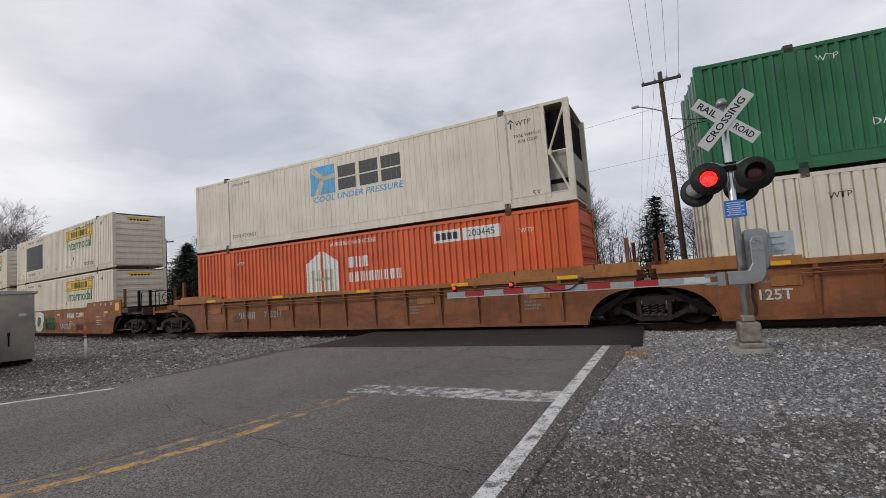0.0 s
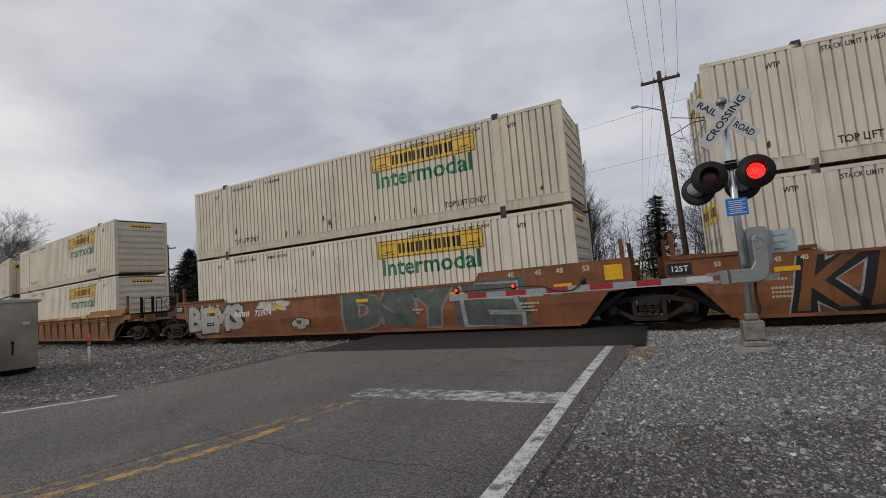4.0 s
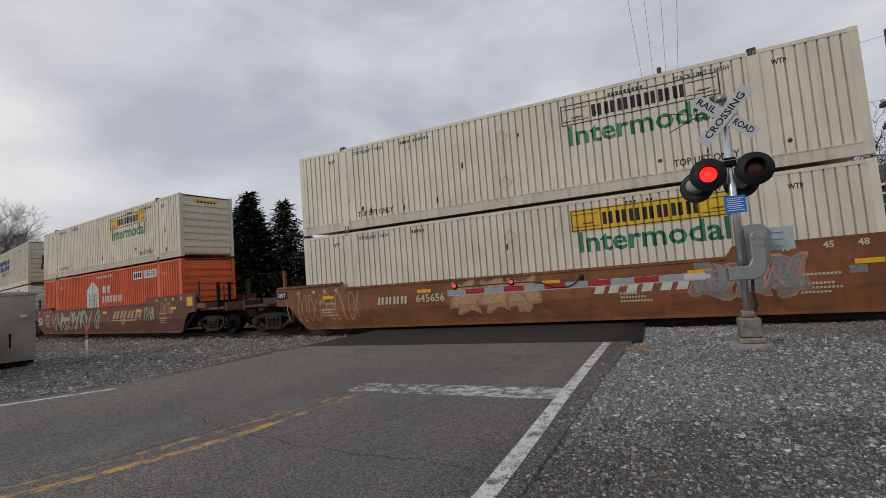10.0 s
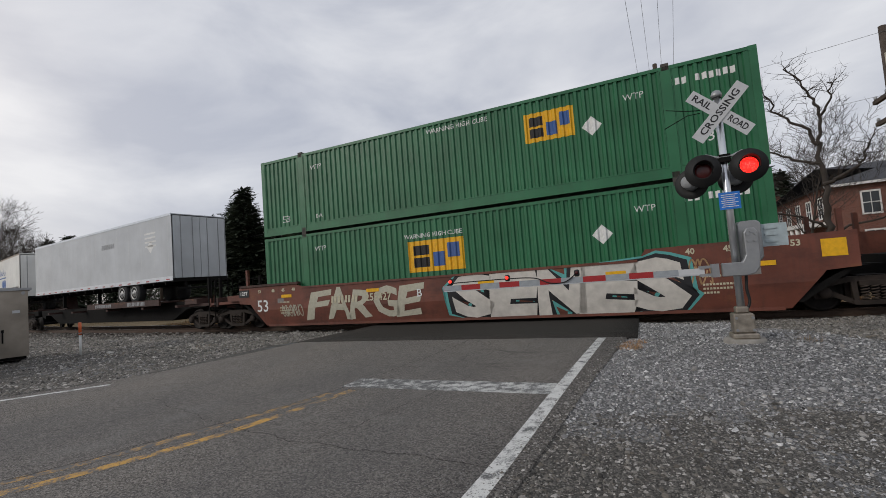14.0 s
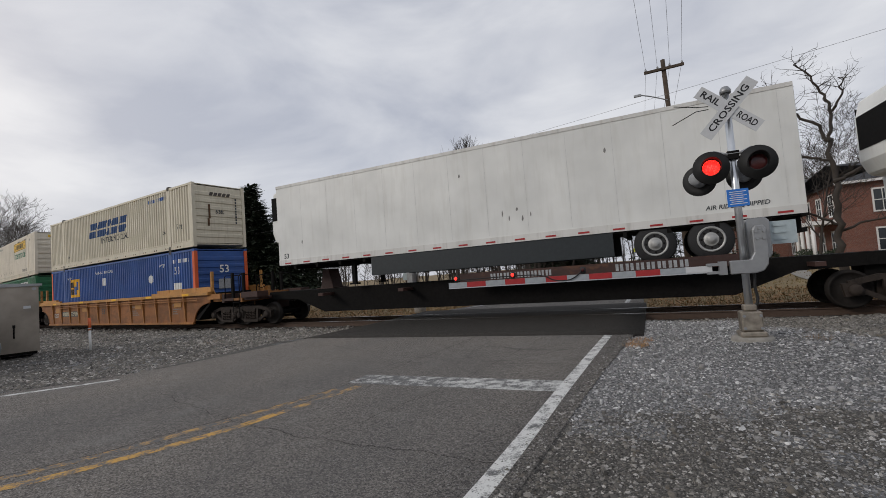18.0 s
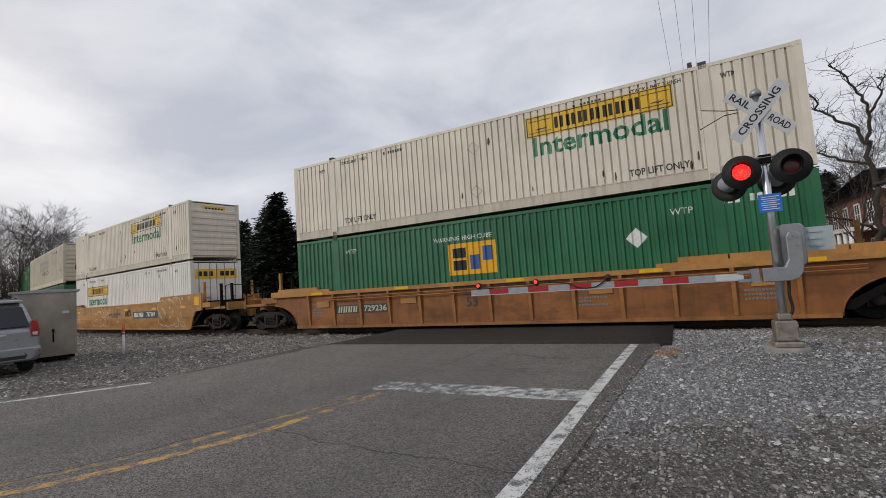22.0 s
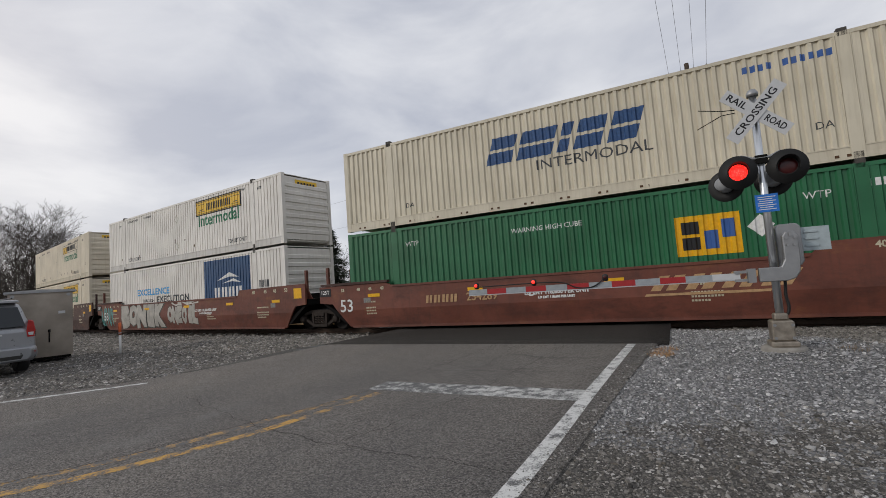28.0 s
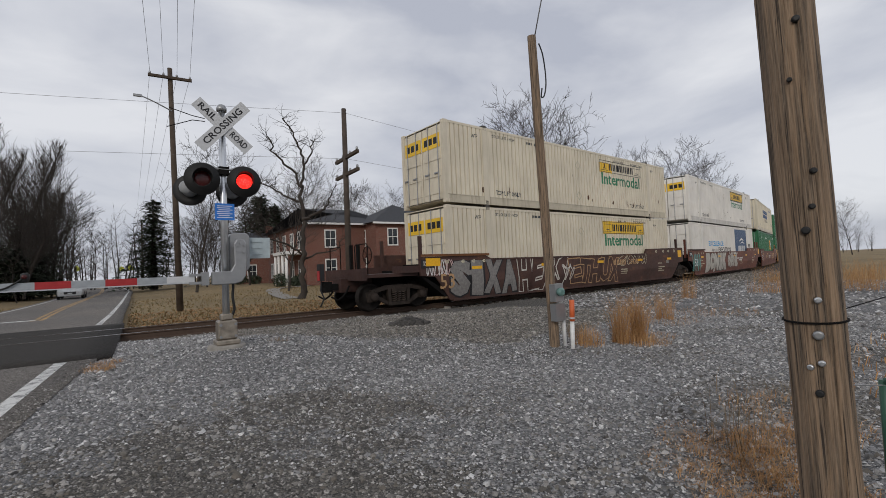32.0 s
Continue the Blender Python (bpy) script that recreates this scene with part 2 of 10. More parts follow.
def led_lens(name):
    """A lit red lens over a field of small bright diodes."""
    m, nt, b = nodes_of(name)
    co = nt.nodes.new("ShaderNodeTexCoord")
    v = add(nt, "ShaderNodeTexVoronoi", Scale=30.0, Randomness=0.55)
    nt.links.new(co.outputs["Object"], v.inputs["Vector"])
    b.inputs["Base Color"].default_value = (0.5, 0.02, 0.015, 1)
    b.inputs["Roughness"].default_value = 0.25
    b.inputs["Emission Color"].default_value = (1.0, 0.028, 0.02, 1)
    nt.links.new(ramp_of(nt, v.outputs["Distance"], 0.15, 0.55, 3.6, 0.9), b.inputs["Emission Strength"])
    MATS[name] = m
    return m


M_WHITE_LINE = worn_line("white_road_paint", (0.6, 0.6, 0.58), 0.535)
M_STOP_LINE = worn_line("worn_white_road_paint", (0.53, 0.53, 0.51), 0.5)
M_ERODED_LINE = worn_line("eroded_white_road_paint", (0.5, 0.5, 0.48), 0.465)
M_YELLOW_LINE = worn_line("yellow_road_paint", (0.52, 0.295, 0.06), 0.5)
M_FADED_YELLOW = worn_line("faded_yellow_road_paint", (0.45, 0.265, 0.075), 0.474)
M_RAIL_TOP = plain("polished_rail", (0.45, 0.44, 0.43), 0.25, 1.0)
M_RAIL = plain("rusty_rail", (0.07, 0.045, 0.032), 0.8)
M_TIE = plain("creosoted_tie", (0.045, 0.036, 0.03), 0.85, vary=0.3)
# Near black, so that the shade under the cars is in the colour.
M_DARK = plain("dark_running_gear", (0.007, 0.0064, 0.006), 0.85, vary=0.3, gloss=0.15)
M_CAST = plain("grimy_cast_steel", (0.028, 0.021, 0.017), 0.75, vary=0.45, scale=5, gloss=0.25)
M_SPRING = plain("spring_steel", (0.05, 0.036, 0.028), 0.7, vary=0.3)
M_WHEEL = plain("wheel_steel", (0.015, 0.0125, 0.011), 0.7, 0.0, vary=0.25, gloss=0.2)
M_GALV = plain("galvanised_steel", (0.32, 0.325, 0.33), 0.45, 0.7, 0.1, 6)
M_ALU = plain("brushed_aluminium", (0.62, 0.64, 0.66), 0.3, 0.9, 0.08, 5)
M_BLACK = plain("matt_black", (0.012, 0.012, 0.012), 0.6)
M_CONCRETE = plain("concrete", (0.25, 0.235, 0.21), 0.9, vary=0.2)
M_WHITE_SIGN = plain("white_reflective_sheet", (0.52, 0.53, 0.54), 0.45, vary=0.05)
M_SIGN_BLACK = plain("black_sign_letters", (0.012, 0.012, 0.014), 0.5)
M_BLUE_SIGN = plain("blue_sign_sheet", (0.02, 0.16, 0.55), 0.4)
M_RED_SHEET = plain("red_reflective_sheet", (0.34, 0.024, 0.026), 0.4)
M_GREY_SHEET = plain("grey_reflective_sheet", (0.3, 0.325, 0.345), 0.4)
M_LENS_ON = plain("red_lens_lit", (0.7, 0.03, 0.02), 0.3, emit=(1.0, 0.03, 0.02), power=1.9)
M_LENS_LED = led_lens("red_led_lens")
M_LENS_OFF = plain("red_lens_dark", (0.05, 0.008, 0.008), 0.25)
M_WOOD_POLE = plain("weathered_pole", (0.065, 0.047, 0.034), 0.85, vary=0.3, scale=3)
M_BARK = plain("bare_bark", (0.045, 0.037, 0.031), 0.9, vary=0.25, scale=2)
M_NEEDLE = plain("conifer_needles", (0.046, 0.06, 0.036), 0.8, vary=0.5, scale=1.2)
M_WIRE = plain("cable", (0.16, 0.16, 0.165), 0.6)

# ---- building helpers ----
JOINED = ("graffiti", "graffiti_outline", "graffiti_stroke", "stencil", "rust_chip", "torn_panel", "lettering", "letters", "logo_block", "logo_blocks")


def box(bm, x0, x1, y0, y1, z0, z1):
    v = [bm.verts.new(p) for p in ((x0, y0, z0), (x1, y0, z0), (x1, y1, z0), (x0, y1, z0), (x0, y0, z1), (x1, y0, z1), (x1, y1, z1), (x0, y1, z1))]
    for f in ((3, 2, 1, 0), (4, 5, 6, 7), (0, 1, 5, 4), (1, 2, 6, 5), (2, 3, 7, 6), (3, 0, 4, 7)):
        bm.faces.new([v[i] for i in f])
    return bm


def prism(bm, outline, y0, y1, axis="y"):
    """A closed outline of (a, b) pairs pushed along one axis."""
    def at(a, b, c):
        return {"y": (a, c, b), "x": (c, a, b), "z": (a, b, c)}[axis]
    one = [bm.verts.new(at(a, b, y0)) for a, b in outline]
    two = [bm.verts.new(at(a, b, y1)) for a, b in outline]
    n = len(outline)
    faces = [bm.faces.new(one), bm.faces.new(two[::-1])]
    for i in range(n):
        faces.append(bm.faces.new((one[i], two[i], two[(i + 1) % n], one[(i + 1) % n])))
    bmesh.ops.recalc_face_normals(bm, faces=faces)
    return bm


def tube(bm, p0, p1, r0, r1=None, n=10, cap=True):
    r1 = r0 if r1 is None else r1
    p0, p1 = Vector(p0), Vector(p1)
    d = (p1 - p0).normalized()
    q = d.to_track_quat("Z", "Y").to_matrix()
    a = [bm.verts.new(p0 + q @ Vector((r0 * math.cos(2 * math.pi * i / n), r0 * math.sin(2 * math.pi * i / n), 0))) for i in range(n)]
    b = [bm.verts.new(p1 + q @ Vector((r1 * math.cos(2 * math.pi * i / n), r1 * math.sin(2 * math.pi * i / n), 0))) for i in range(n)]
    for i in range(n):
        f = bm.faces.new((a[i], a[(i + 1) % n], b[(i + 1) % n], b[i]))
        f.smooth = n > 6
    if cap:
        bm.faces.new(a[::-1])
        bm.faces.new(b)
    return bm


def pipe(bm, points, r, n=6):
    """One bent round bar through a row of points."""
    points = [Vector(p) for p in points]
    rings = []
    u = None
    for i, p in enumerate(points):
        d = (points[min(i + 1, len(points) - 1)] - points[max(i - 1, 0)]).normalized()
        if u is None:
            u = d.orthogonal()
        u = (u - d * u.dot(d)).normalized()
        w = d.cross(u)
        rings.append([bm.verts.new(p + u * (r * math.cos(2 * math.pi * k / n)) + w * (r * math.sin(2 * math.pi * k / n))) for k in range(n)])
    for a, b in zip(rings, rings[1:]):
        for k in range(n):
            bm.faces.new((a[k], a[(k + 1) % n], b[(k + 1) % n], b[k])).smooth = True
    bm.faces.new(rings[0][::-1])
    bm.faces.new(rings[-1])
    return bm


def lathe(bm, profile, centre=(0, 0, 0), axis="z", n=20):
    """Turns (radius, height) pairs round an axis."""
    rings = []
    for r, h in profile:
        ring = []
        for i in range(n):
            c, s = r * math.cos(2 * math.pi * i / n), r * math.sin(2 * math.pi * i / n)
            p = {"z": (c, s, h), "y": (c, h, s), "x": (h, c, s)}[axis]
            ring.append(bm.verts.new(Vector(p) + Vector(centre)))
        rings.append(ring)
    faces = []
    for a, b in zip(rings, rings[1:]):
        for i in range(n):
            f = bm.faces.new((a[i], a[(i + 1) % n], b[(i + 1) % n], b[i]))
            f.smooth = True
            faces.append(f)
    faces.append(bm.faces.new(rings[0][::-1]))
    faces.append(bm.faces.new(rings[-1]))
    bmesh.ops.recalc_face_normals(bm, faces=faces)
    return bm


def mesh_of(name, bm, material=None, edge=0.0):
    if edge > 0:
        bmesh.ops.bevel(bm, geom=[e for e in bm.edges if len(e.link_faces) == 2 and e.calc_face_angle(0) > 0.6], offset=edge, segments=1, affect="EDGES")
    me = bpy.data.meshes.new(name)
    bm.to_mesh(me)
    bm.free()
    if material:
        me.materials.append(material)
    return me


def part(name, bm, material, parent, label="", m=None, edge=0.0):
    me = bm if isinstance(bm, bpy.types.Mesh) else mesh_of(name, bm, material, edge)
    ob = new(name, me)
    if isinstance(bm, bpy.types.Mesh) and material and me.materials and me.materials[0] != material:
        ob.material_slots[0].link = "OBJECT"
        ob.material_slots[0].material = material
    ob.parent = parent
    if name in JOINED:
        ob["kind"] = "stuff"
    if m is not None:
        ob.matrix_basis = m
    if label:
        tagged(ob, label)
    return ob


def thing(name, label, category, group="", kind="", m=None):
    ob = new(name)
    ob.empty_display_size = 0.3
    if m is not None:
        ob.matrix_basis = m
    return tagged(ob, label, category, group, kind)


def shared(cache, key, make):
    if key not in cache:
        cache[key] = make()
    return cache[key]


def ribbon(points, width, z, name, material):
    """A flat painted band along a path on the ground."""
    bm = bmesh.new()
    rows = []
    for i, (x, y) in enumerate(points):
        a, b = points[max(i - 1, 0)], points[min(i + 1, len(points) - 1)]
        d = Vector((b[0] - a[0], b[1] - a[1])).normalized()
        nx, ny = -d.y * width / 2, d.x * width / 2
        zz = z(x, y) if callable(z) else z
        rows.append((bm.verts.new((x + nx, y + ny, zz)), bm.verts.new((x - nx, y - ny, zz))))
    for a, b in zip(rows, rows[1:]):
        bm.faces.new((a[0], a[1], b[1], b[0]))
    bmesh.ops.recalc_face_normals(bm, faces=bm.faces[:])
    return mesh_of(name, bm, material)


def smooth_path(points, steps=8):
    """A Catmull-Rom curve through a few points."""
    out = []
    n = len(points)
    for i in range(n - 1):
        p = [np.array(points[min(max(i + k, 0), n - 1)], float) for k in (-1, 0, 1, 2)]
        for j in range(steps):
            t = j / steps
            q = 0.5 * (2 * p[1] + (p[2] - p[0]) * t + (2 * p[0] - 5 * p[1] + 4 * p[2] - p[3]) * t * t + (3 * p[1] - p[0] - 3 * p[2] + p[3]) * t ** 3)
            out.append(tuple(q))
    out.append(tuple(points[-1]))
    return out


# ---- the line of the track: a gentle bend past the crossing, straight beyond it ----
TRACK_Y, BEND, BEND_END = 14.13, 0.005, 60.0
RAIL_Z = -0.15


def track_at(s, off=0.0):
    """Place and heading at s metres along the track, off metres to its far side."""
    c = max(-BEND_END, min(BEND_END, s))
    th = BEND * c
    x, y = math.sin(th) / BEND, (1 - math.cos(th)) / BEND
    x += (s - c) * math.cos(th)
    y += (s - c) * math.sin(th)
    return x - off * math.sin(th), TRACK_Y + y + off * math.cos(th), th


def track_pose(s, z=0.0):
    x, y, th = track_at(s)
    return pose(x, y, z, 0, 0, math.degrees(th))

# ---- ground, road and track ----
RIGHT_EDGE = smooth_path([(-3.2, -30), (-1.95, -10), (-1.12, 0), (-0.9, 3), (-0.7, 6), (-0.42, 9.4), (-0.3, 12), (-0.3, 17), (-0.4, 24), (-0.4, 36), (-0.5, 54), (-0.85, 80), (-3.6, 122), (-13, 165), (-60, 215)])
LEFT_EDGE = smooth_path([(-26, -30), (-19, -10), (-13.2, 0), (-10.6, 3), (-8.9, 5.6), (-8.4, 9.4), (-8.2, 12), (-7.6, 17), (-6.4, 24), (-5.9, 36), (-6.3, 54), (-7.5, 80), (-10.8, 124), (-20.5, 170), (-66, 224)])


def road_height(y):
    if y < 9.4:
        return -0.12
    if y < 12.2:
        return -0.12 - 0.038 * (y - 9.4) / 2.8
    if y < 16.6:
        return RAIL_Z - 0.008
    return RAIL_Z - 0.008 - 0.1 * min(1.0, (y - 16.6) / 7.0)


EDGE_Y = np.arange(-30.0, 160.5, 0.5)
EDGE_R = np.interp(EDGE_Y, [p[1] for p in RIGHT_EDGE], [p[0] for p in RIGHT_EDGE])
EDGE_L = np.interp(EDGE_Y, [p[1] for p in LEFT_EDGE], [p[0] for p in LEFT_EDGE])


def gravel_height(x, y):
    h = -0.2 + 0.05 * noise.noise((x * 0.5, y * 0.5, 0)) + 0.02 * noise.noise((x * 2.1, y * 2.1, 3))
    h += 0.2 * math.exp(-((x - 1.7) / 2.6) ** 2 - ((y - 8.2) / 1.7) ** 2)
    h += 0.12 * math.exp(-((x - 7.0) / 4.0) ** 2 - ((y - 9.0) / 1.5) ** 2)
    h -= 0.15 * math.exp(-((x - 7.5) / 4.0) ** 2 - ((y - 4.8) / 2.5) ** 2)
    right, left = x - np.interp(y, EDGE_Y, EDGE_R), np.interp(y, EDGE_Y, EDGE_L) - x
    side = max(right, left)
    if side < -0.7 or (side < -0.08 and y > 9.0):
        return -0.32
    if y > 9.0:
        return h
    if side < -0.08:
        return -0.14
    shoulder = -0.133 + 0.008 * noise.noise((x * 3.0, y * 3.0, 9))
    f = min(1.0, max(0.0, (side - 0.25) / 1.6))
    f = f * f * (3 - 2 * f)
    return shoulder + (h - shoulder) * f


def sheet(name, xs, ys, height, material, label, category, kind="structure"):
    bm = bmesh.new()
    grid = [[bm.verts.new((x, y, height(x, y))) for x in xs] for y in ys]
    for a, b in zip(grid, grid[1:]):
        for i in range(len(xs) - 1):
            bm.faces.new((a[i], a[i + 1], b[i + 1], b[i])).smooth = True
    ob = new(name, mesh_of(name, bm, material))
    return tagged(ob, label, category, kind=kind)


def field_height(x, y):
    far = min(1.0, max(0.0, (abs(y - 14) - 6) / 30))
    h = -0.52 + 0.1 * noise.noise((x * 0.06, y * 0.06, 5)) * far + (0.55 * far if y > 14 else 0.0)
    if y > 17 and h > -0.45:
        # the road lies in a shallow dip
        off = abs(x - 0.5 * (np.interp(y, EDGE_Y, EDGE_R) + np.interp(y, EDGE_Y, EDGE_L)))
        h = -0.45 + (h + 0.45) * min(1.0, max(0.0, (off - 5.5) / 7.0))
    return h


edge_steps = [-2500, -900, -400, -200, -120, -80, -60] + list(np.arange(-50, 51, 2.5)) + list(np.arange(55, 176, 5)) + [200, 400, 900, 2500]
sheet("ground", edge_steps, edge_steps, field_height, M_GRASS, "tan dormant winter grass field around the crossing", "ground")
gravel = sheet("gravel", np.arange(-34, 26.01, 0.25), np.arange(-7, 12.21, 0.25), gravel_height, M_GRAVEL, "grey crushed stone ground beside the road", "ground")

gravel.data.materials.append(M_GRAVEL_FRESH)


def brown_from(x):
    """Where the brown stone spread from the track bed begins."""
    return float(np.interp(x, [1.6, 2.6, 3.8, 5.0, 7.0, 12.0, 20.0], [12.0, 8.3, 7.5, 6.7, 6.2, 7.2, 8.6]))


def fresh_share(x, y):
    """How far newer, paler stone covers the older ground, from 0 to 1."""
    if y < 0.4 or y > brown_from(x) + 0.5 * noise.noise((x * 0.8, y * 0.8, 11.0)):
        return 0.0
    f = max(min(1.0, max(0.0, (y - 2.9) / 3.4)), min(0.75, max(0.0, (x - 0.38 * y) / 1.6))) if x > -1 else 0.3
    return f + 0.55 * noise.noise((x * 0.7, y * 0.7, 2.0)) + 0.2 * noise.noise((x * 2.3, y * 2.3, 6.0))


patchy = random.Random(8)
for face in gravel.data.polygons:
    face.material_index = 1 if fresh_share(face.center.x, face.center.y) > patchy.uniform(0.3, 0.7) else 0


def strip_between(left, right, height, name, material, cross=10):
    bm = bmesh.new()
    rows = []
    for (lx, ly), (rx, ry) in zip(left, right):
        row = []
        for k in range(cross + 1):
            u = k / cross
            x, y = lx + (rx - lx) * u, ly + (ry - ly) * u
            row.append(bm.verts.new((x, y, height(y))))
        rows.append(row)
    for a, b in zip(rows, rows[1:]):
        for i in range(cross):
            bm.faces.new((a[i], a[i + 1], b[i + 1], b[i])).smooth = True
    rim = [e for e in bm.edges if e.is_boundary]
    ext = bmesh.ops.extrude_edge_only(bm, edges=rim)
    for v in ext["geom"]:
        if isinstance(v, bmesh.types.BMVert):
            v.co.z -= 0.3
    bmesh.ops.recalc_face_normals(bm, faces=bm.faces[:])
    return mesh_of(name, bm, material)


road = tagged(new("road", strip_between(LEFT_EDGE, RIGHT_EDGE, road_height, "road", M_ASPHALT)), "cracked grey two-lane asphalt road over the crossing", "road", kind="structure")
pad_l = [(-8.5, y) for y in (9.4, 10.2, 11, 12.2, 13, 14, 15, 16, 16.7)]
pad_r = [(-0.22, y) for y in (9.4, 10.2, 11, 12.2, 13, 14, 15, 16, 16.7)]
pad_mesh = strip_between(pad_l, pad_r, lambda y: road_height(y) + 0.006, "crossing_pad", M_PAD)
tagged(new("crossing_pad", pad_mesh), "dark fresh asphalt apron between the rails", "road", kind="structure")


def line(points, width, material, label, lift=0.002):
    ob = new("road_line", ribbon(smooth_path(points, 6), width, lambda x, y: road_height(y) + lift, "road_line", material))
    return tagged(ob, label, "road marking", kind="structure")


line([(-1.7, -6), (-1.32, 0), (-1.12, 2.9), (-1.02, 5.7), (-0.86, 9.35)], 0.15, M_WHITE_LINE, "worn white edge line on the road")
line([(-0.85, 17), (-0.82, 25), (-0.8, 36), (-0.88, 54), (-1.22, 80), (-4.0, 121.5), (-13.4, 164)], 0.15, M_WHITE_LINE, "white edge line beyond the track")
line([(-18.5, -8), (-12.2, 0.6), (-9.55, 3.76), (-8.65, 4.9)], 0.13, M_WHITE_LINE, "worn white edge line on the road")
line([(-7.1, 17.5), (-6.0, 24), (-5.52, 36), (-5.92, 54), (-7.1, 80), (-10.4, 124), (-20, 169.5)], 0.13, M_WHITE_LINE, "white edge line beyond the track")
line([(-11.0, -7), (-6.4, 0), (-5.5, 1.0), (-4.74, 1.89), (-4.33, 2.65), (-4.05, 3.39), (-3.95, 3.85)], 0.13, M_YELLOW_LINE, "worn yellow centre line")
line([(-11.3, -7), (-6.75, 0), (-5.8, 1.05), (-5.05, 1.95), (-4.62, 2.75), (-4.3, 3.7), (-4.06, 4.45), (-3.9, 5.1)], 0.12, M_FADED_YELLOW, "nearly worn away yellow centre line")
line([(-3.95, 3.85), (-3.83, 4.4), (-3.72, 5.1)], 0.12, M_FADED_YELLOW, "nearly worn away yellow centre line")
for k in (-0.11, 0.11):
    line([(-3.0 + k, 22.5), (-3.2 + k, 28), (-3.35 + k, 36), (-3.5 + k, 54), (-4.2 + k, 80), (-7.2 + k, 123), (-16.8 + k, 167)], 0.14, M_YELLOW_LINE, "double yellow centre line beyond the track")
line([(-4.0, 5.48), (-3.3, 5.475), (-2.6, 5.47)], 0.5, M_ERODED_LINE, "eroded end of the white stop line", 0.003)
line([(-2.6, 5.47), (-1.8, 5.465), (-1.1, 5.46)], 0.5, M_STOP_LINE, "worn white stop line painted on the road", 0.003)
line([(-6.1, 23.0), (-3.1, 23.0)], 0.5, M_WHITE_LINE, "white stop line beyond the track", 0.003)

# open cracks in the asphalt, flat ribbons with the crack's shadow as their colour
def crack(points, width, seed):
    pts = smooth_path(points, 22)
    pts = [(x + 0.07 * noise.noise((x * 3, y * 3, seed)) + 0.03 * noise.noise((x * 11, y * 11, seed)), y + 0.07 * noise.noise((y * 3, x * 3, seed + 3)) + 0.03 * noise.noise((y * 11, x * 11, seed))) for x, y in pts]
    ob = new("road_crack", ribbon(pts, width, lambda x, y: road_height(y) + 0.004, "road_crack", plain("crack_shadow", (0.018, 0.017, 0.016), 0.95, gloss=0.0)))
    return tagged(ob, "dark open crack in the asphalt", "road crack", kind="structure")


crack([(-5.9, 0.9), (-5.45, 1.45), (-5.06, 2.02), (-4.75, 2.72), (-4.5, 3.4), (-4.22, 4.1), (-4.0, 4.85), (-3.86, 5.6), (-3.77, 6.6), (-3.68, 7.8), (-3.6, 9.3)], 0.007, 1)
crack([(-6.6, 4.3), (-5.38, 3.87), (-4.25, 3.56), (-3.26, 3.35), (-2.57, 3.3), (-1.85, 3.26), (-1.12, 3.14)], 0.005, 2)
crack([(-7.9, 7.2), (-6.2, 6.9), (-4.1, 6.6), (-1.2, 6.7)], 0.005, 3)
crack([(-3.6, 0.6), (-2.6, 1.9), (-1.5, 2.3)], 0.005, 4)
crack([(-2.9, 3.4), (-2.5, 5.2), (-2.2, 7.6), (-2.1, 9.3)], 0.005, 5)

# track bed
S_STEPS = list(np.arange(-560, -60, 10)) + list(np.arange(-60, 60, 0.5)) + list(np.arange(60, 561, 10))


def along_track(profile, name, material, rough=0.0, steps=S_STEPS):
    bm = bmesh.new()
    rows = []
    for s in steps:
        row = []
        for off, z in profile:
            x, y, th = track_at(s, off)
            j = rough * noise.noise((x * 3.1, y * 3.1, off)) if rough else 0
            row.append(bm.verts.new((x, y, z + j)))
        rows.append(row)
    for a, b in zip(rows, rows[1:]):
        for i in range(len(profile) - 1):
            bm.faces.new((a[i], b[i], b[i + 1], a[i + 1]))
    bmesh.ops.recalc_face_normals(bm, faces=bm.faces[:])
    return mesh_of(name, bm, material)


bed = [(-4.6, -0.62), (-3.4, -0.42), (-2.6, -0.38), (-1.7, -0.4), (-0.9, -0.37), (0, -0.36), (0.9, -0.37), (1.7, -0.4), (2.6, -0.41), (3.6, -0.72)]
tagged(new("ballast_bed", along_track(bed, "ballast_bed", M_BALLAST, 0.09)), "dark grey crushed stone ballast under the track", "ballast", kind="structure")
rail_outline = [(-0.07, -0.18), (-0.07, -0.165), (-0.012, -0.14), (-0.012, -0.045), (-0.036, -0.03), (-0.036, -0.004), (-0.03, 0.0), (0.03, 0.0), (0.036, -0.004), (0.036, -0.03), (0.012, -0.045), (0.012, -0.14), (0.07, -0.165), (0.07, -0.18)]
for off in (-0.755, 0.755):
    rail = thing("rail", "rusty steel rail with a polished running face", "rail", "rails of the track", "structure")
    part("web", along_track([(off + a, RAIL_Z + z) for a, z in rail_outline], "rail_web", M_RAIL), None, rail)
    part("running_face", along_track([(off - 0.03, RAIL_Z + 0.002), (off + 0.03, RAIL_Z + 0.002)], "rail_face", M_RAIL_TOP), None, rail, "polished running face")
track_ties = thing("track_ties", "dark wooden railway ties in the ballast", "tie", kind="structure")


def tie_mesh():
    bm = bmesh.new()
    box(bm, -0.115, 0.115, -1.3, 1.3, -0.36, -0.175)
    return mesh_of("tie", bm, M_TIE, 0.012)


TIE = tie_mesh()
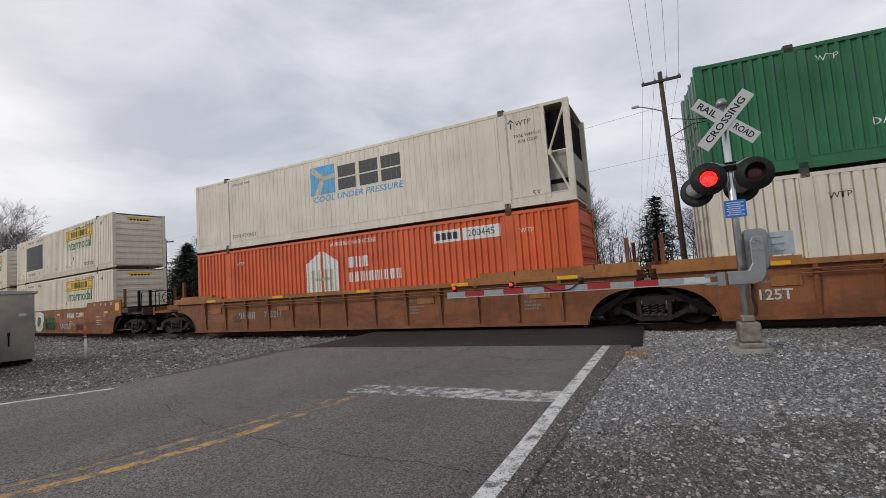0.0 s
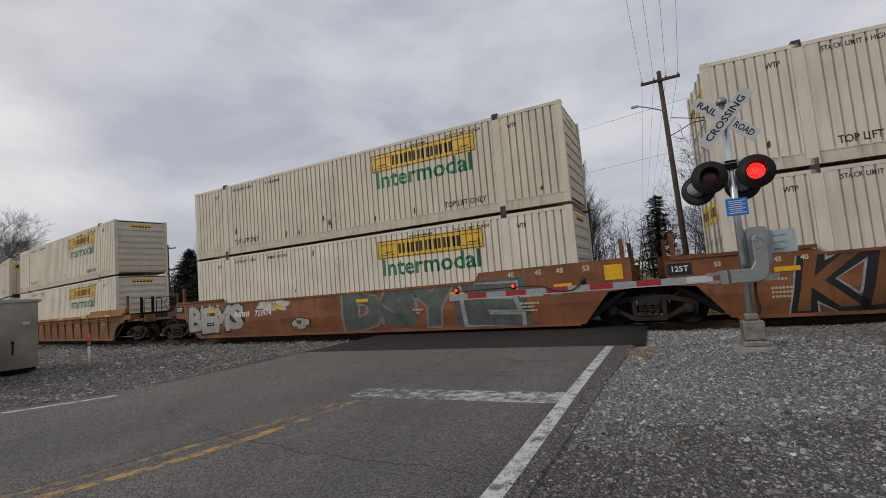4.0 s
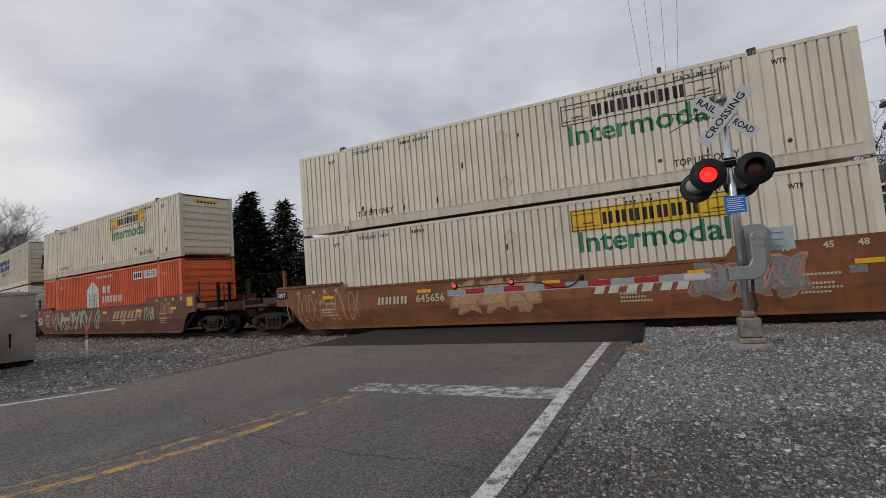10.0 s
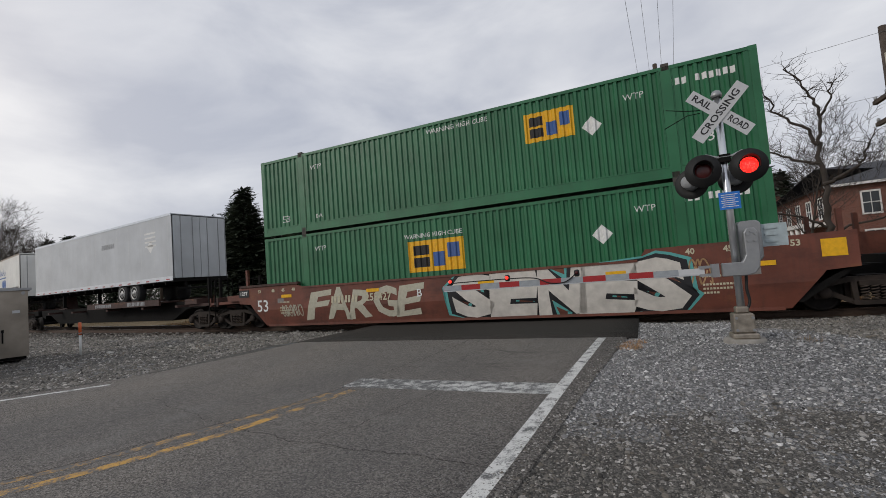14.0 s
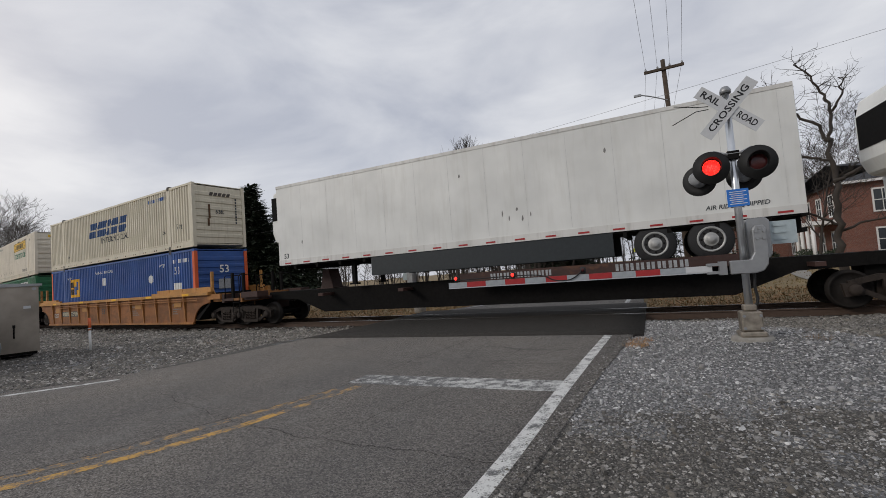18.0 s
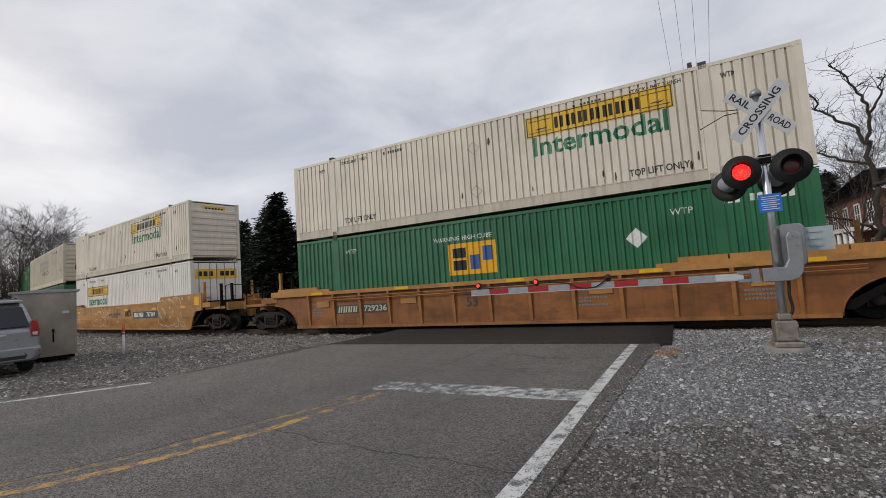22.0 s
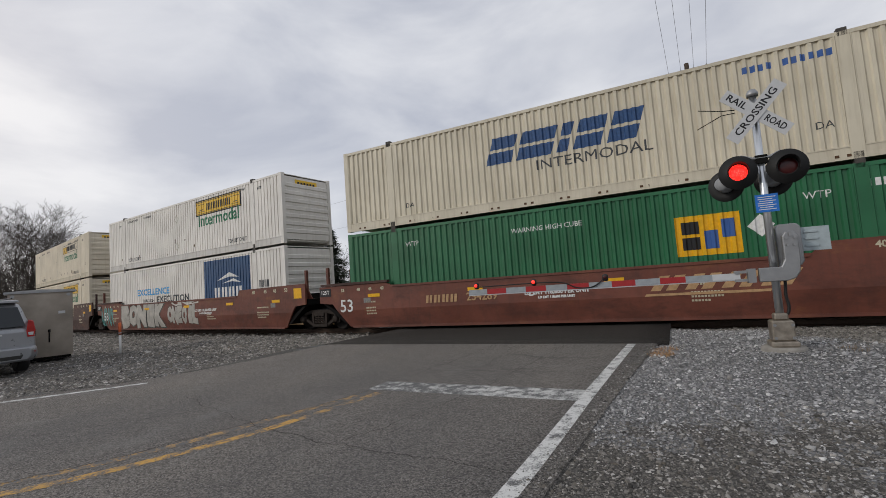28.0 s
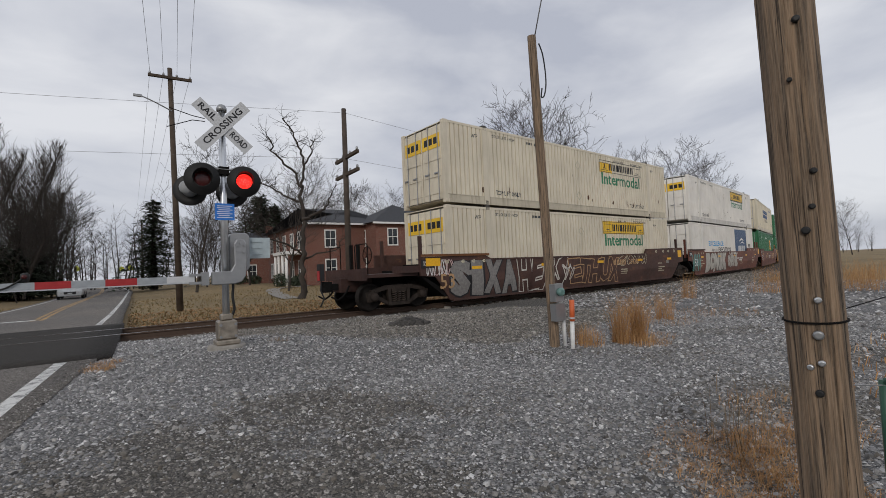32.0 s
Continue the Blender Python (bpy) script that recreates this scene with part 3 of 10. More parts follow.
for k in range(-60, 130):
    s = k * 0.55 - 4.0
    if -8.6 < s < -0.4:
        continue
    x, y, th = track_at(s)
    part("tie", TIE, None, track_ties, "", pose(x, y, RAIL_Z + 0.01 * noise.noise((s, 0, 0)), 0, 0, math.degrees(th) + 1.5 * noise.noise((s, 4, 0))))

# ---- the train ----
CACHE = {}
HALF_L, HALF_W, BOX_H = 8.077, 1.295, 2.896
PITCH = 0.21
SILL = 0.3
POSTS = (-6.1, 6.1)


def wave(style):
    """Breakpoints (x, inset) of a corrugated side from end to end."""
    pts = []
    flat, slope, deep, depth = {"narrow": (0.162, 0.005, 0.038, 0.05), "wide": (0.07, 0.032, 0.076, 0.045), "plate": (0.2, 0.004, 0.002, 0.006)}[style]
    x = -HALF_L + 0.12
    pts.append((x, 0.0))
    while x + PITCH < HALF_L - 0.1:
        near_post = any(abs(x + PITCH / 2 - p) < 0.22 for p in POSTS)
        if near_post:
            x += PITCH
            pts.append((x, 0.0))
            continue
        a = x + flat
        pts += [(a, 0.0), (a + slope, depth), (a + slope + deep, depth), (a + 2 * slope + deep, 0.0)]
        x = a + 2 * slope + deep
    pts.append((HALF_L - 0.1, 0.0))
    return pts


WAVES = {k: wave(k) for k in ("narrow", "wide", "plate")}


def inset_at(style, x):
    w = WAVES[style]
    for (xa, da), (xb, db) in zip(w, w[1:]):
        if xa <= x <= xb:
            return da if xb - xa < 1e-6 else da + (db - da) * (x - xa) / (xb - xa)
    return 0.0


def side_mesh(style, sign):
    bm = bmesh.new()
    lo, hi = SILL, BOX_H - 0.1
    rows = [(bm.verts.new((x, sign * (HALF_W - 0.012 - d), lo)), bm.verts.new((x, sign * (HALF_W - 0.012 - d), hi))) for x, d in WAVES[style]]
    for a, b in zip(rows, rows[1:]):
        bm.faces.new((a[0], b[0], b[1], a[1]) if sign < 0 else (a[0], a[1], b[1], b[0]))
    return mesh_of("side_panel", bm, M_GALV)


def frame_mesh(which):
    bm = bmesh.new()
    if which == "bottom_rail":
        prism(bm, [(-HALF_W, 0.0), (-HALF_W + 0.07, 0.0), (-HALF_W + 0.07, SILL), (-HALF_W - 0.002, SILL), (-HALF_W - 0.002, SILL - 0.03), (-HALF_W + 0.01, SILL - 0.03), (-HALF_W + 0.01, 0.13), (-HALF_W, 0.13)], -HALF_L + 0.09, HALF_L - 0.09, "x")
    elif which == "top_rail":
        prism(bm, [(-HALF_W, BOX_H - 0.1), (-HALF_W + 0.06, BOX_H - 0.1), (-HALF_W + 0.06, BOX_H - 0.012), (-HALF_W, BOX_H - 0.012)], -HALF_L + 0.09, HALF_L - 0.09, "x")
    elif which == "floor_pan":
        box(bm, -HALF_L + 0.1, HALF_L - 0.1, -HALF_W + 0.08, HALF_W - 0.08, 0.1, 0.16)
    elif which == "roof":
        box(bm, -HALF_L + 0.06, HALF_L - 0.06, -HALF_W + 0.05, HALF_W - 0.05, BOX_H - 0.05, BOX_H - 0.02)
    elif which == "corner_post":
        box(bm, -0.095, 0.075, -0.075, 0.075, 0.1, BOX_H - 0.1)
    elif which == "corner_casting":
        box(bm, -0.09, 0.09, -0.081, 0.081, -0.059, 0.059)
        box(bm, -0.05, 0.05, -0.083, 0.083, -0.025, 0.025)
    elif which == "lift_post":
        box(bm, -0.125, 0.125, -0.008, 0.04, 0.0, BOX_H - 0.02)
        box(bm, -0.15, -0.135, -0.003, 0.02, SILL, BOX_H - 0.1)
        box(bm, 0.135, 0.15, -0.003, 0.02, SILL, BOX_H - 0.1)
    elif which == "lift_casting":
        box(bm, -0.09, 0.09, -0.08, 0.08, -0.09, 0.09)
    return mesh_of(which, bm, M_GALV, 0.008 if which in ("corner_post", "corner_casting", "lift_casting") else 0)


def nose_mesh():
    """Front wall with horizontal pressed ribs."""
    bm = bmesh.new()
    x = HALF_L - 0.05
    zs = [0.17]
    out = [0.0]
    z = 0.42
    while z < 2.35:
        zs += [z, z + 0.03, z + 0.16, z + 0.19]
        out += [0.0, 0.03, 0.03, 0.0]
        z += 0.32
    zs += [BOX_H - 0.1]
    out += [0.0]
    rows = [(bm.verts.new((x + o, -HALF_W + 0.14, zz)), bm.verts.new((x + o, HALF_W - 0.14, zz))) for zz, o in zip(zs, out)]
    for a, b in zip(rows, rows[1:]):
        bm.faces.new((a[0], a[1], b[1], b[0]))
    box(bm, x - 0.03, x + 0.005, -HALF_W + 0.05, -HALF_W + 0.15, 0.1, BOX_H - 0.05)
    box(bm, x - 0.03, x + 0.005, HALF_W - 0.15, HALF_W - 0.05, 0.1, BOX_H - 0.05)
    bmesh.ops.recalc_face_normals(bm, faces=bm.faces[:])
    return mesh_of("end_wall", bm, M_GALV)


def door_mesh():
    """One door leaf with pressed panels, at the rear."""
    bm = bmesh.new()
    x = -HALF_L + 0.03
    box(bm, x, x + 0.05, 0.02, HALF_W - 0.12, 0.14, BOX_H - 0.12)
    for z in (0.35, 0.95, 1.55, 2.15):
        box(bm, x - 0.02, x, 0.12, HALF_W - 0.22, z, z + 0.42)
    return mesh_of("door", bm, M_GALV, 0.006)


def rod_mesh():
    bm = bmesh.new()
    tube(bm, (-HALF_L - 0.005, 0, 0.1), (-HALF_L - 0.005, 0, BOX_H - 0.1), 0.02, n=6)
    box(bm, -HALF_L - 0.03, -HALF_L + 0.01, -0.02, 0.22, 1.05, 1.1)
    return mesh_of("lock_rod", bm, M_GALV)


def text_mesh(words, size, bold=0.0, shear=0.0):
    key = ("text", words, size, bold, shear)
    if key in CACHE:
        return CACHE[key]
    cu = bpy.data.curves.new("words", "FONT")
    cu.body = words
    cu.size = size
    cu.offset = bold
    cu.shear = shear
    cu.resolution_u = 2
    cu.align_x = "CENTER"
    cu.align_y = "CENTER"
    ob = bpy.data.objects.new("words", cu)
    scene.collection.objects.link(ob)
    me = bpy.data.meshes.new_from_object(ob.evaluated_get(bpy.context.evaluated_depsgraph_get()))
    bpy.data.objects.remove(ob)
    CACHE[key] = me
    return me


def flat_shapes(polys):
    """Flat outlines in the side's plane (x along, z up) as one bmesh."""
    bm = bmesh.new()
    for poly in polys:
        bm.faces.new([bm.verts.new((a, 0, b)) for a, b in poly])
    return bm


def rect(x0, x1, z0, z1, slant=0.0):
    return [(x0, z0), (x1, z0), (x1 + slant, z1), (x0 + slant, z1)]


def words_bm(words, size, x, z, bold=0.0, shear=0.0, width=None):
    bm = bmesh.new()
    bm.from_mesh(text_mesh(words, size, bold, shear))
    xs = [v.co.x for v in bm.verts]
    k = width / (max(xs) - min(xs)) if width else 1.0
    for v in bm.verts:
        v.co = Vector((x + v.co.x * k, 0, z + v.co.y))
    return bm


def lay_on(bm, style, lift=0.004, side=-1):
    """Lays flat shapes on a corrugated side so that they follow its waves."""
    if style:
        lo, hi = min(v.co.x for v in bm.verts), max(v.co.x for v in bm.verts)
        for xa, _ in WAVES[style]:
            if lo < xa < hi:
                bmesh.ops.bisect_plane(bm, geom=bm.verts[:] + bm.edges[:] + bm.faces[:], plane_co=(xa, 0, 0), plane_no=(1, 0, 0))
        for v in bm.verts:
            v.co.y = side * (HALF_W - 0.012 - inset_at(style, v.co.x) + lift)
    for f in bm.faces:
        if f.normal.y * side < 0:
            f.normal_flip()
    bm.normal_update()
    for f in bm.faces:
        if f.normal.y * side < 0:
            f.normal_flip()
    return bm


def decal(key, make, style, material, parent, label, name="marking", lift=0.004):
    me = shared(CACHE, ("decal", key, style, lift), lambda: mesh_of(name, lay_on(make(), style, lift), M_GALV))
    return part(name, me, material, parent, label)


def letter_bars(x0, x1, z0, z1, n, slant=0.0, gap=0.25):
    """Plain upright bars in pairs, the size of the letters that they stand for."""
    w = (x1 - x0) / (n - gap)
    polys = []
    for i in range(n):
        a = x0 + i * w
        b = a + w * (1 - gap)
        t = 0.4 * (b - a)
        polys += [rect(a, a + t, z0, z1, slant), rect(b - t, b, z0, z1, slant)]
    return polys


INK = {
    "black": plain("ink_black", (0.015, 0.015, 0.017), 0.55), "white": plain("ink_white", (0.7, 0.7, 0.68), 0.5),
    "yellow": paint("ink_yellow", (0.72, 0.45, 0.02), 0.45, dirty=0.15), "green": paint("ink_green", (0.01, 0.17, 0.075), 0.45, dirty=0.15),
    "blue": paint("ink_blue", (0.03, 0.1, 0.32), 0.5, dirty=0.2), "sky": plain("ink_sky_blue", (0.06, 0.33, 0.62), 0.5),
    "navy": paint("ink_navy", (0.008, 0.055, 0.15), 0.4, dirty=0.1), "grey": plain("ink_grey", (0.3, 0.31, 0.32), 0.6, vary=0.25),
    "slate": plain("ink_slate", (0.05, 0.055, 0.06), 0.6), "pale": plain("ink_pale", (0.5, 0.46, 0.33), 0.6, vary=0.15),
    "orange": plain("ink_orange", (0.65, 0.3, 0.08), 0.5), "amber": plain("ink_amber", (0.75, 0.4, 0.01), 0.4),
    "soot": plain("ink_soot", (0.07, 0.058, 0.048), 0.65, vary=0.4, scale=5), "stain": plain("rust_stain", (0.09, 0.045, 0.02), 0.8, vary=0.4), "faded": plain("ink_faded", (0.44, 0.42, 0.33), 0.6, vary=0.1),
    "teal": plain("ink_teal", (0.1, 0.35, 0.33), 0.5),
    "tan": plain("ink_tan", (0.42, 0.26, 0.13), 0.6, vary=0.2), "ash": plain("ink_ash", (0.2, 0.19, 0.18), 0.6, vary=0.25),
    "pink": plain("ink_pink", (0.6, 0.42, 0.4), 0.55),
    "steel": plain("ink_steel_blue", (0.028, 0.075, 0.19), 0.55, vary=0.25), "silver": plain("spray_silver", (0.4, 0.38, 0.34), 0.45, vary=0.22, scale=3), "chalk": plain("spray_white", (0.55, 0.52, 0.47), 0.6, vary=0.15, scale=4),
    "sage": plain("spray_sage", (0.085, 0.1, 0.085), 0.6, vary=0.3, scale=3), "purple": plain("spray_purple", (0.045, 0.03, 0.1), 0.5, vary=0.5, scale=2.5), "salmon": plain("spray_salmon", (0.36, 0.2, 0.15), 0.6, vary=0.2, scale=3), "red": plain("spray_red", (0.33, 0.035, 0.03), 0.55),
}
PAINT = {
    "cream": paint("cream_container_paint", (0.68, 0.622, 0.515), 0.5, (0.3, 0.25, 0.17), 0.3, 0.06),
    "white": paint("white_container_paint", (0.72, 0.695, 0.645), 0.48, (0.32, 0.28, 0.21), 0.25, 0.04),
    "bone": paint("bone_container_paint", (0.63, 0.57, 0.45), 0.5, (0.28, 0.23, 0.15), 0.35, 0.08),
    "swift": paint("pale_tan_container_paint", (0.6, 0.55, 0.43), 0.5, (0.25, 0.19, 0.11), 0.4, 0.1),
    "reefer": paint("reefer_white_paint", (0.63, 0.58, 0.48), 0.42, (0.3, 0.24, 0.16), 0.5, 0.08),
    "green": paint("green_container_paint", (0.012, 0.13, 0.05), 0.45, (0.04, 0.07, 0.04), 0.3, 0.03, vary=0.1),
    "orange": paint("orange_container_paint", (0.63, 0.1, 0.018), 0.5, (0.3, 0.08, 0.03), 0.35, 0.05, vary=0.08),
    "blue": paint("blue_container_paint", (0.015, 0.07, 0.26), 0.5, (0.06, 0.09, 0.16), 0.35, 0.06, vary=0.12),
    "trailer": paint("white_trailer_paint", (0.72, 0.72, 0.69), 0.35, (0.4, 0.37, 0.3), 0.22, 0.02),
    "silver": paint("grey_trailer_paint", (0.5, 0.52, 0.54), 0.35, (0.34, 0.34, 0.33), 0.2, 0.02),
}
CAR_PAINT = {
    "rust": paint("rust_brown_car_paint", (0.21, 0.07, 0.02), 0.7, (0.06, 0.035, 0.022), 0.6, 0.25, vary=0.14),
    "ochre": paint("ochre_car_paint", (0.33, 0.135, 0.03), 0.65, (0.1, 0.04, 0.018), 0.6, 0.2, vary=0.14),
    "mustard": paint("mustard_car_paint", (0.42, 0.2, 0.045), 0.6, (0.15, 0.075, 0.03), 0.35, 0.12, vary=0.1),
    # burnt and soot double as shaded copies of ochre and burnt on side plates
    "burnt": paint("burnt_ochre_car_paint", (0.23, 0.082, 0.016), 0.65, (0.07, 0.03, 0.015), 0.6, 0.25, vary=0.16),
    "soot": paint("shaded_brown_car_paint", (0.175, 0.064, 0.015), 0.7, (0.05, 0.024, 0.013), 0.6, 0.25, vary=0.16),
    "sienna": paint("sienna_car_paint", (0.13, 0.041, 0.011), 0.68, (0.05, 0.024, 0.013), 0.6, 0.25, vary=0.16),
    "spine": paint("spine_car_paint", (0.042, 0.015, 0.01), 0.7, (0.03, 0.018, 0.014), 0.5, 0.1, vary=0.12),
    "umber": paint("umber_car_paint", (0.058, 0.0225, 0.015), 0.7, (0.035, 0.02, 0.015), 0.5, 0.12, vary=0.14),
    "maroon": paint("maroon_car_paint", (0.135, 0.036, 0.019), 0.6, (0.05, 0.022, 0.015), 0.5, 0.15, vary=0.12),
}
CHIP = paint("sooty_steel", (0.05, 0.045, 0.04), 0.8)


GRIMY = {"cream": paint("grimy_cream_rail", (0.56, 0.51, 0.41), 0.6, (0.2, 0.15, 0.1), 0.7, 0.2), "bone": paint("grimy_bone_rail", (0.53, 0.48, 0.37), 0.6, (0.2, 0.15, 0.1), 0.7, 0.2), "white": paint("grimy_white_rail", (0.57, 0.555, 0.52), 0.6, (0.22, 0.19, 0.15), 0.7, 0.15)}


def cooling_bay(c, mat, deep):
    """Open frame at the front end with a cooling unit inside and braces across its sides."""
    x0, x1 = HALF_L - deep, HALF_L
    unit_ = part("cooling_unit", box(bmesh.new(), x0 + 0.02, x1 - 0.1, -HALF_W + 0.2, HALF_W - 0.2, 0.2, 1.5), plain("cooling_unit_grey", (0.3, 0.28, 0.24), 0.6), c, "grey cooling unit in the open bay", edge=0.02)
    part("intake", box(bmesh.new(), x0 + 0.02, x1 - 0.14, -HALF_W + 0.22, HALF_W - 0.22, 1.52, 2.66), M_DARK, unit_, "dark intake housing", edge=0.02)
    # A black plate stands in for the shadow in the gap.
    part("gap_shadow_plate", box(bmesh.new(), x0 + 0.015, x1 - 0.09, -HALF_W + 0.19, HALF_W - 0.19, 0.55, 0.68), M_DARK, unit_, "dark band standing in for the shadowed gap round the unit")
    grille = bmesh.new()
    for i in range(12):
        box(grille, x1 - 0.14, x1 - 0.115, -0.95, 0.95, 1.62 + 0.085 * i, 1.66 + 0.085 * i)
    part("grille", grille, M_DARK, unit_, "dark slatted grille")
    for sy in (-1, 1):
        y = sy * (HALF_W - 0.06)
        part("bay_post", box(bmesh.new(), x0 - 0.09, x0 + 0.03, y - 0.062, y + 0.062, 0.15, BOX_H - 0.08), mat, c, "white post beside the open bay", edge=0.006)
        mid = (x0 + 0.07, y, 1.45)
        part("brace", tube(bmesh.new(), mid, (x1 - 0.13, y, 2.75), 0.032, n=6), mat, c)
        part("brace", tube(bmesh.new(), mid, (x1 - 0.13, y, 0.22), 0.032, n=6), mat, c)
        part("brace", tube(bmesh.new(), mid, (x1 - 0.12, y, 1.45), 0.026, n=6), mat, c)
        part("gusset", box(bmesh.new(), x0 + 0.02, x0 + 0.14, y - 0.04, y + 0.04, 1.37, 1.53), mat, c)


def container(style, colour, label, marks=(), flip=False, doors_front=False, posts=None, plates=False, open_bay=0.0, nose_marks=False):
    """A 53 ft box: sides, rails, posts, castings, roof, front wall and two doors."""
    mat = PAINT[colour]
    c = thing("shipping_container", label, "container", "containers on the train")
    k = 1 - open_bay / (2 * HALF_L)
    shorter = Matrix.Translation((-open_bay / 2, 0, 0)) @ Matrix.Diagonal((k, 1, 1, 1)) if open_bay else None
    for sg in (-1, 1):
        part("side_panel", shared(CACHE, ("side", style, sg), lambda: side_mesh(style, sg)), mat, c, "", shorter)
    for nm in ("bottom_rail", "top_rail"):
        for deg in (0, 180):
            part(nm, shared(CACHE, nm, lambda: frame_mesh(nm)), GRIMY.get(colour, mat) if nm == "bottom_rail" else mat, c, "", pose(0, 0, 0, 0, 0, deg))
    for nm in ("floor_pan", "roof"):
        part(nm, shared(CACHE, nm, lambda: frame_mesh(nm)), mat, c)
    post = shared(CACHE, "corner_post", lambda: frame_mesh("corner_post"))
    cast = shared(CACHE, "corner_casting", lambda: frame_mesh("corner_casting"))
    lift = shared(CACHE, "lift_post", lambda: frame_mesh("lift_post"))
    liftc = shared(CACHE, "lift_casting", lambda: frame_mesh("lift_casting"))
    for sx in (-1, 1):
        for sy in (-1, 1):
            part("corner_post", post, PAINT[posts] if posts else mat, c, "", pose(sx * (HALF_L - 0.075), sy * (HALF_W - 0.077), 0, 0, 0, 0 if sx > 0 else 180))
            for z in (0.059, BOX_H - 0.059):
                part("corner_casting", cast, mat, c, "", pose(sx * (HALF_L - 0.092), sy * (HALF_W - 0.079), z))
    for x in POSTS:
        for sy in (-1, 1):
            part("lift_post", lift, mat, c, "", pose(x, sy * HALF_W, 0, 0, 0, 0 if sy < 0 else 180))
            for z, m in ((0.06, CHIP), (BOX_H - 0.03, CHIP)):
                part("lift_casting", liftc, m, c, "sooty lifting casting", pose(x, sy * (HALF_W - 0.072), z))
    turn = pose(0, 0, 0, 0, 0, 180) if doors_front else None
    if open_bay:
        cooling_bay(c, mat, open_bay)
        turn = Matrix.Translation((-open_bay, 0, 0))
    part("end_wall", shared(CACHE, "nose", nose_mesh), mat, c, "", turn)
    turn = None if open_bay else turn
    base = turn if turn is not None else Matrix.Identity(4)
    leaf = shared(CACHE, "door", door_mesh)
    part("door", leaf, mat, c, "", base)
    part("door", leaf, mat, c, "", base @ Matrix.Translation((0, -HALF_W + 0.1, 0)))
    rod = shared(CACHE, "rod", rod_mesh)
    for y in (-0.95, -0.4, 0.35, 0.9):
        part("lock_rod", rod, M_GALV, c, "galvanised locking rod", base @ Matrix.Translation((0, y, 0)))
    if plates:
        nose_x, door_x = HALF_L - 0.046, -HALF_L + 0.006
        p = part("nose_panel", box(bmesh.new(), nose_x - 0.003, nose_x + 0.003, -0.58, 0.58, 2.36, 2.7), INK["yellow"], c, "small yellow panel on the end wall", base)
        for k in range(6):
            part("logo_block", box(bmesh.new(), nose_x + 0.003, nose_x + 0.006, -0.46 + 0.16 * k, -0.35 + 0.16 * k, 2.45, 2.61), INK["black"], p, "plain black block")
        for y0, y1 in ((-1.05, -0.04), (0.06, 1.05)):
            p = part("door_panel", box(bmesh.new(), door_x - 0.004, door_x + 0.004, y0, y1, 1.98, 2.48), INK["yellow"], c, "yellow panel on the door", base)
            for k in range(3):
                part("logo_block", box(bmesh.new(), door_x - 0.007, door_x - 0.004, y0 + 0.14 + 0.27 * k, y0 + 0.34 + 0.27 * k, 2.12, 2.36), INK["black"], p, "plain black block")
    if nose_marks:
        x = HALF_L - 0.012
        turned = pose(x, 0, 0, 0, 0, 90)
        part("logo_block", lay_flat(flat_shapes([rect(-0.5 + 0.21 * k, -0.34 + 0.21 * k, 2.36, 2.52, 0.06) for k in range(5)]), 0.0, 0.004), INK["soot"], c, "plain slanted dark blocks", turned)
        part("lettering", lay_flat(words_bm("53ft", 0.26, 0.0, 1.62, 0.004), 0.0, 0.004), INK["slate"], c, "", turned)
        part("stencil", lay_flat(flat_shapes([rect(0.78, 0.86, 1.1 + 0.14 * k, 1.2 + 0.14 * k) for k in range(9)]), 0.0, 0.004), INK["slate"], c, "", turned)
        part("rust_chip", lay_flat(flat_shapes([rect(-0.55, -0.45, 1.3, 1.95), rect(-0.6, -0.5, 0.95, 1.3)]), 0.0, 0.004), INK["stain"], c, "brown rust run on the end wall", turned)
    if "blue corrugated" in label:
        turned = pose(HALF_L - 0.012, 0, 0, 0, 0, 90)
        part("lettering", lay_flat(words_bm("53", 0.5, 0.1, 1.95, 0.006), 0.0, 0.004), INK["white"], c, "", turned)
        part("label_patch", lay_flat(flat_shapes([rect(-0.2, 0.38, 1.05, 1.5)]), 0.0, 0.004), INK["grey"], c, "", turned)
    if "amber logo" in label and "green" in label:
        nose_x = HALF_L - 0.012
        part("nose_panel", box(bmesh.new(), nose_x, nose_x + 0.005, -0.35, 0.55, 2.15, 2.6), INK["amber"], c, "amber panel on the end wall")
        part("nose_placard", box(bmesh.new(), nose_x, nose_x + 0.005, -0.15, 0.15, -0.15, 0.15), INK["white"], c, "white diamond placard", Matrix.Translation((0, -0.75, 1.95)) @ Matrix.Rotation(radians(45), 4, "X"))
    for mk in marks:
        mk(c, style)
    return c


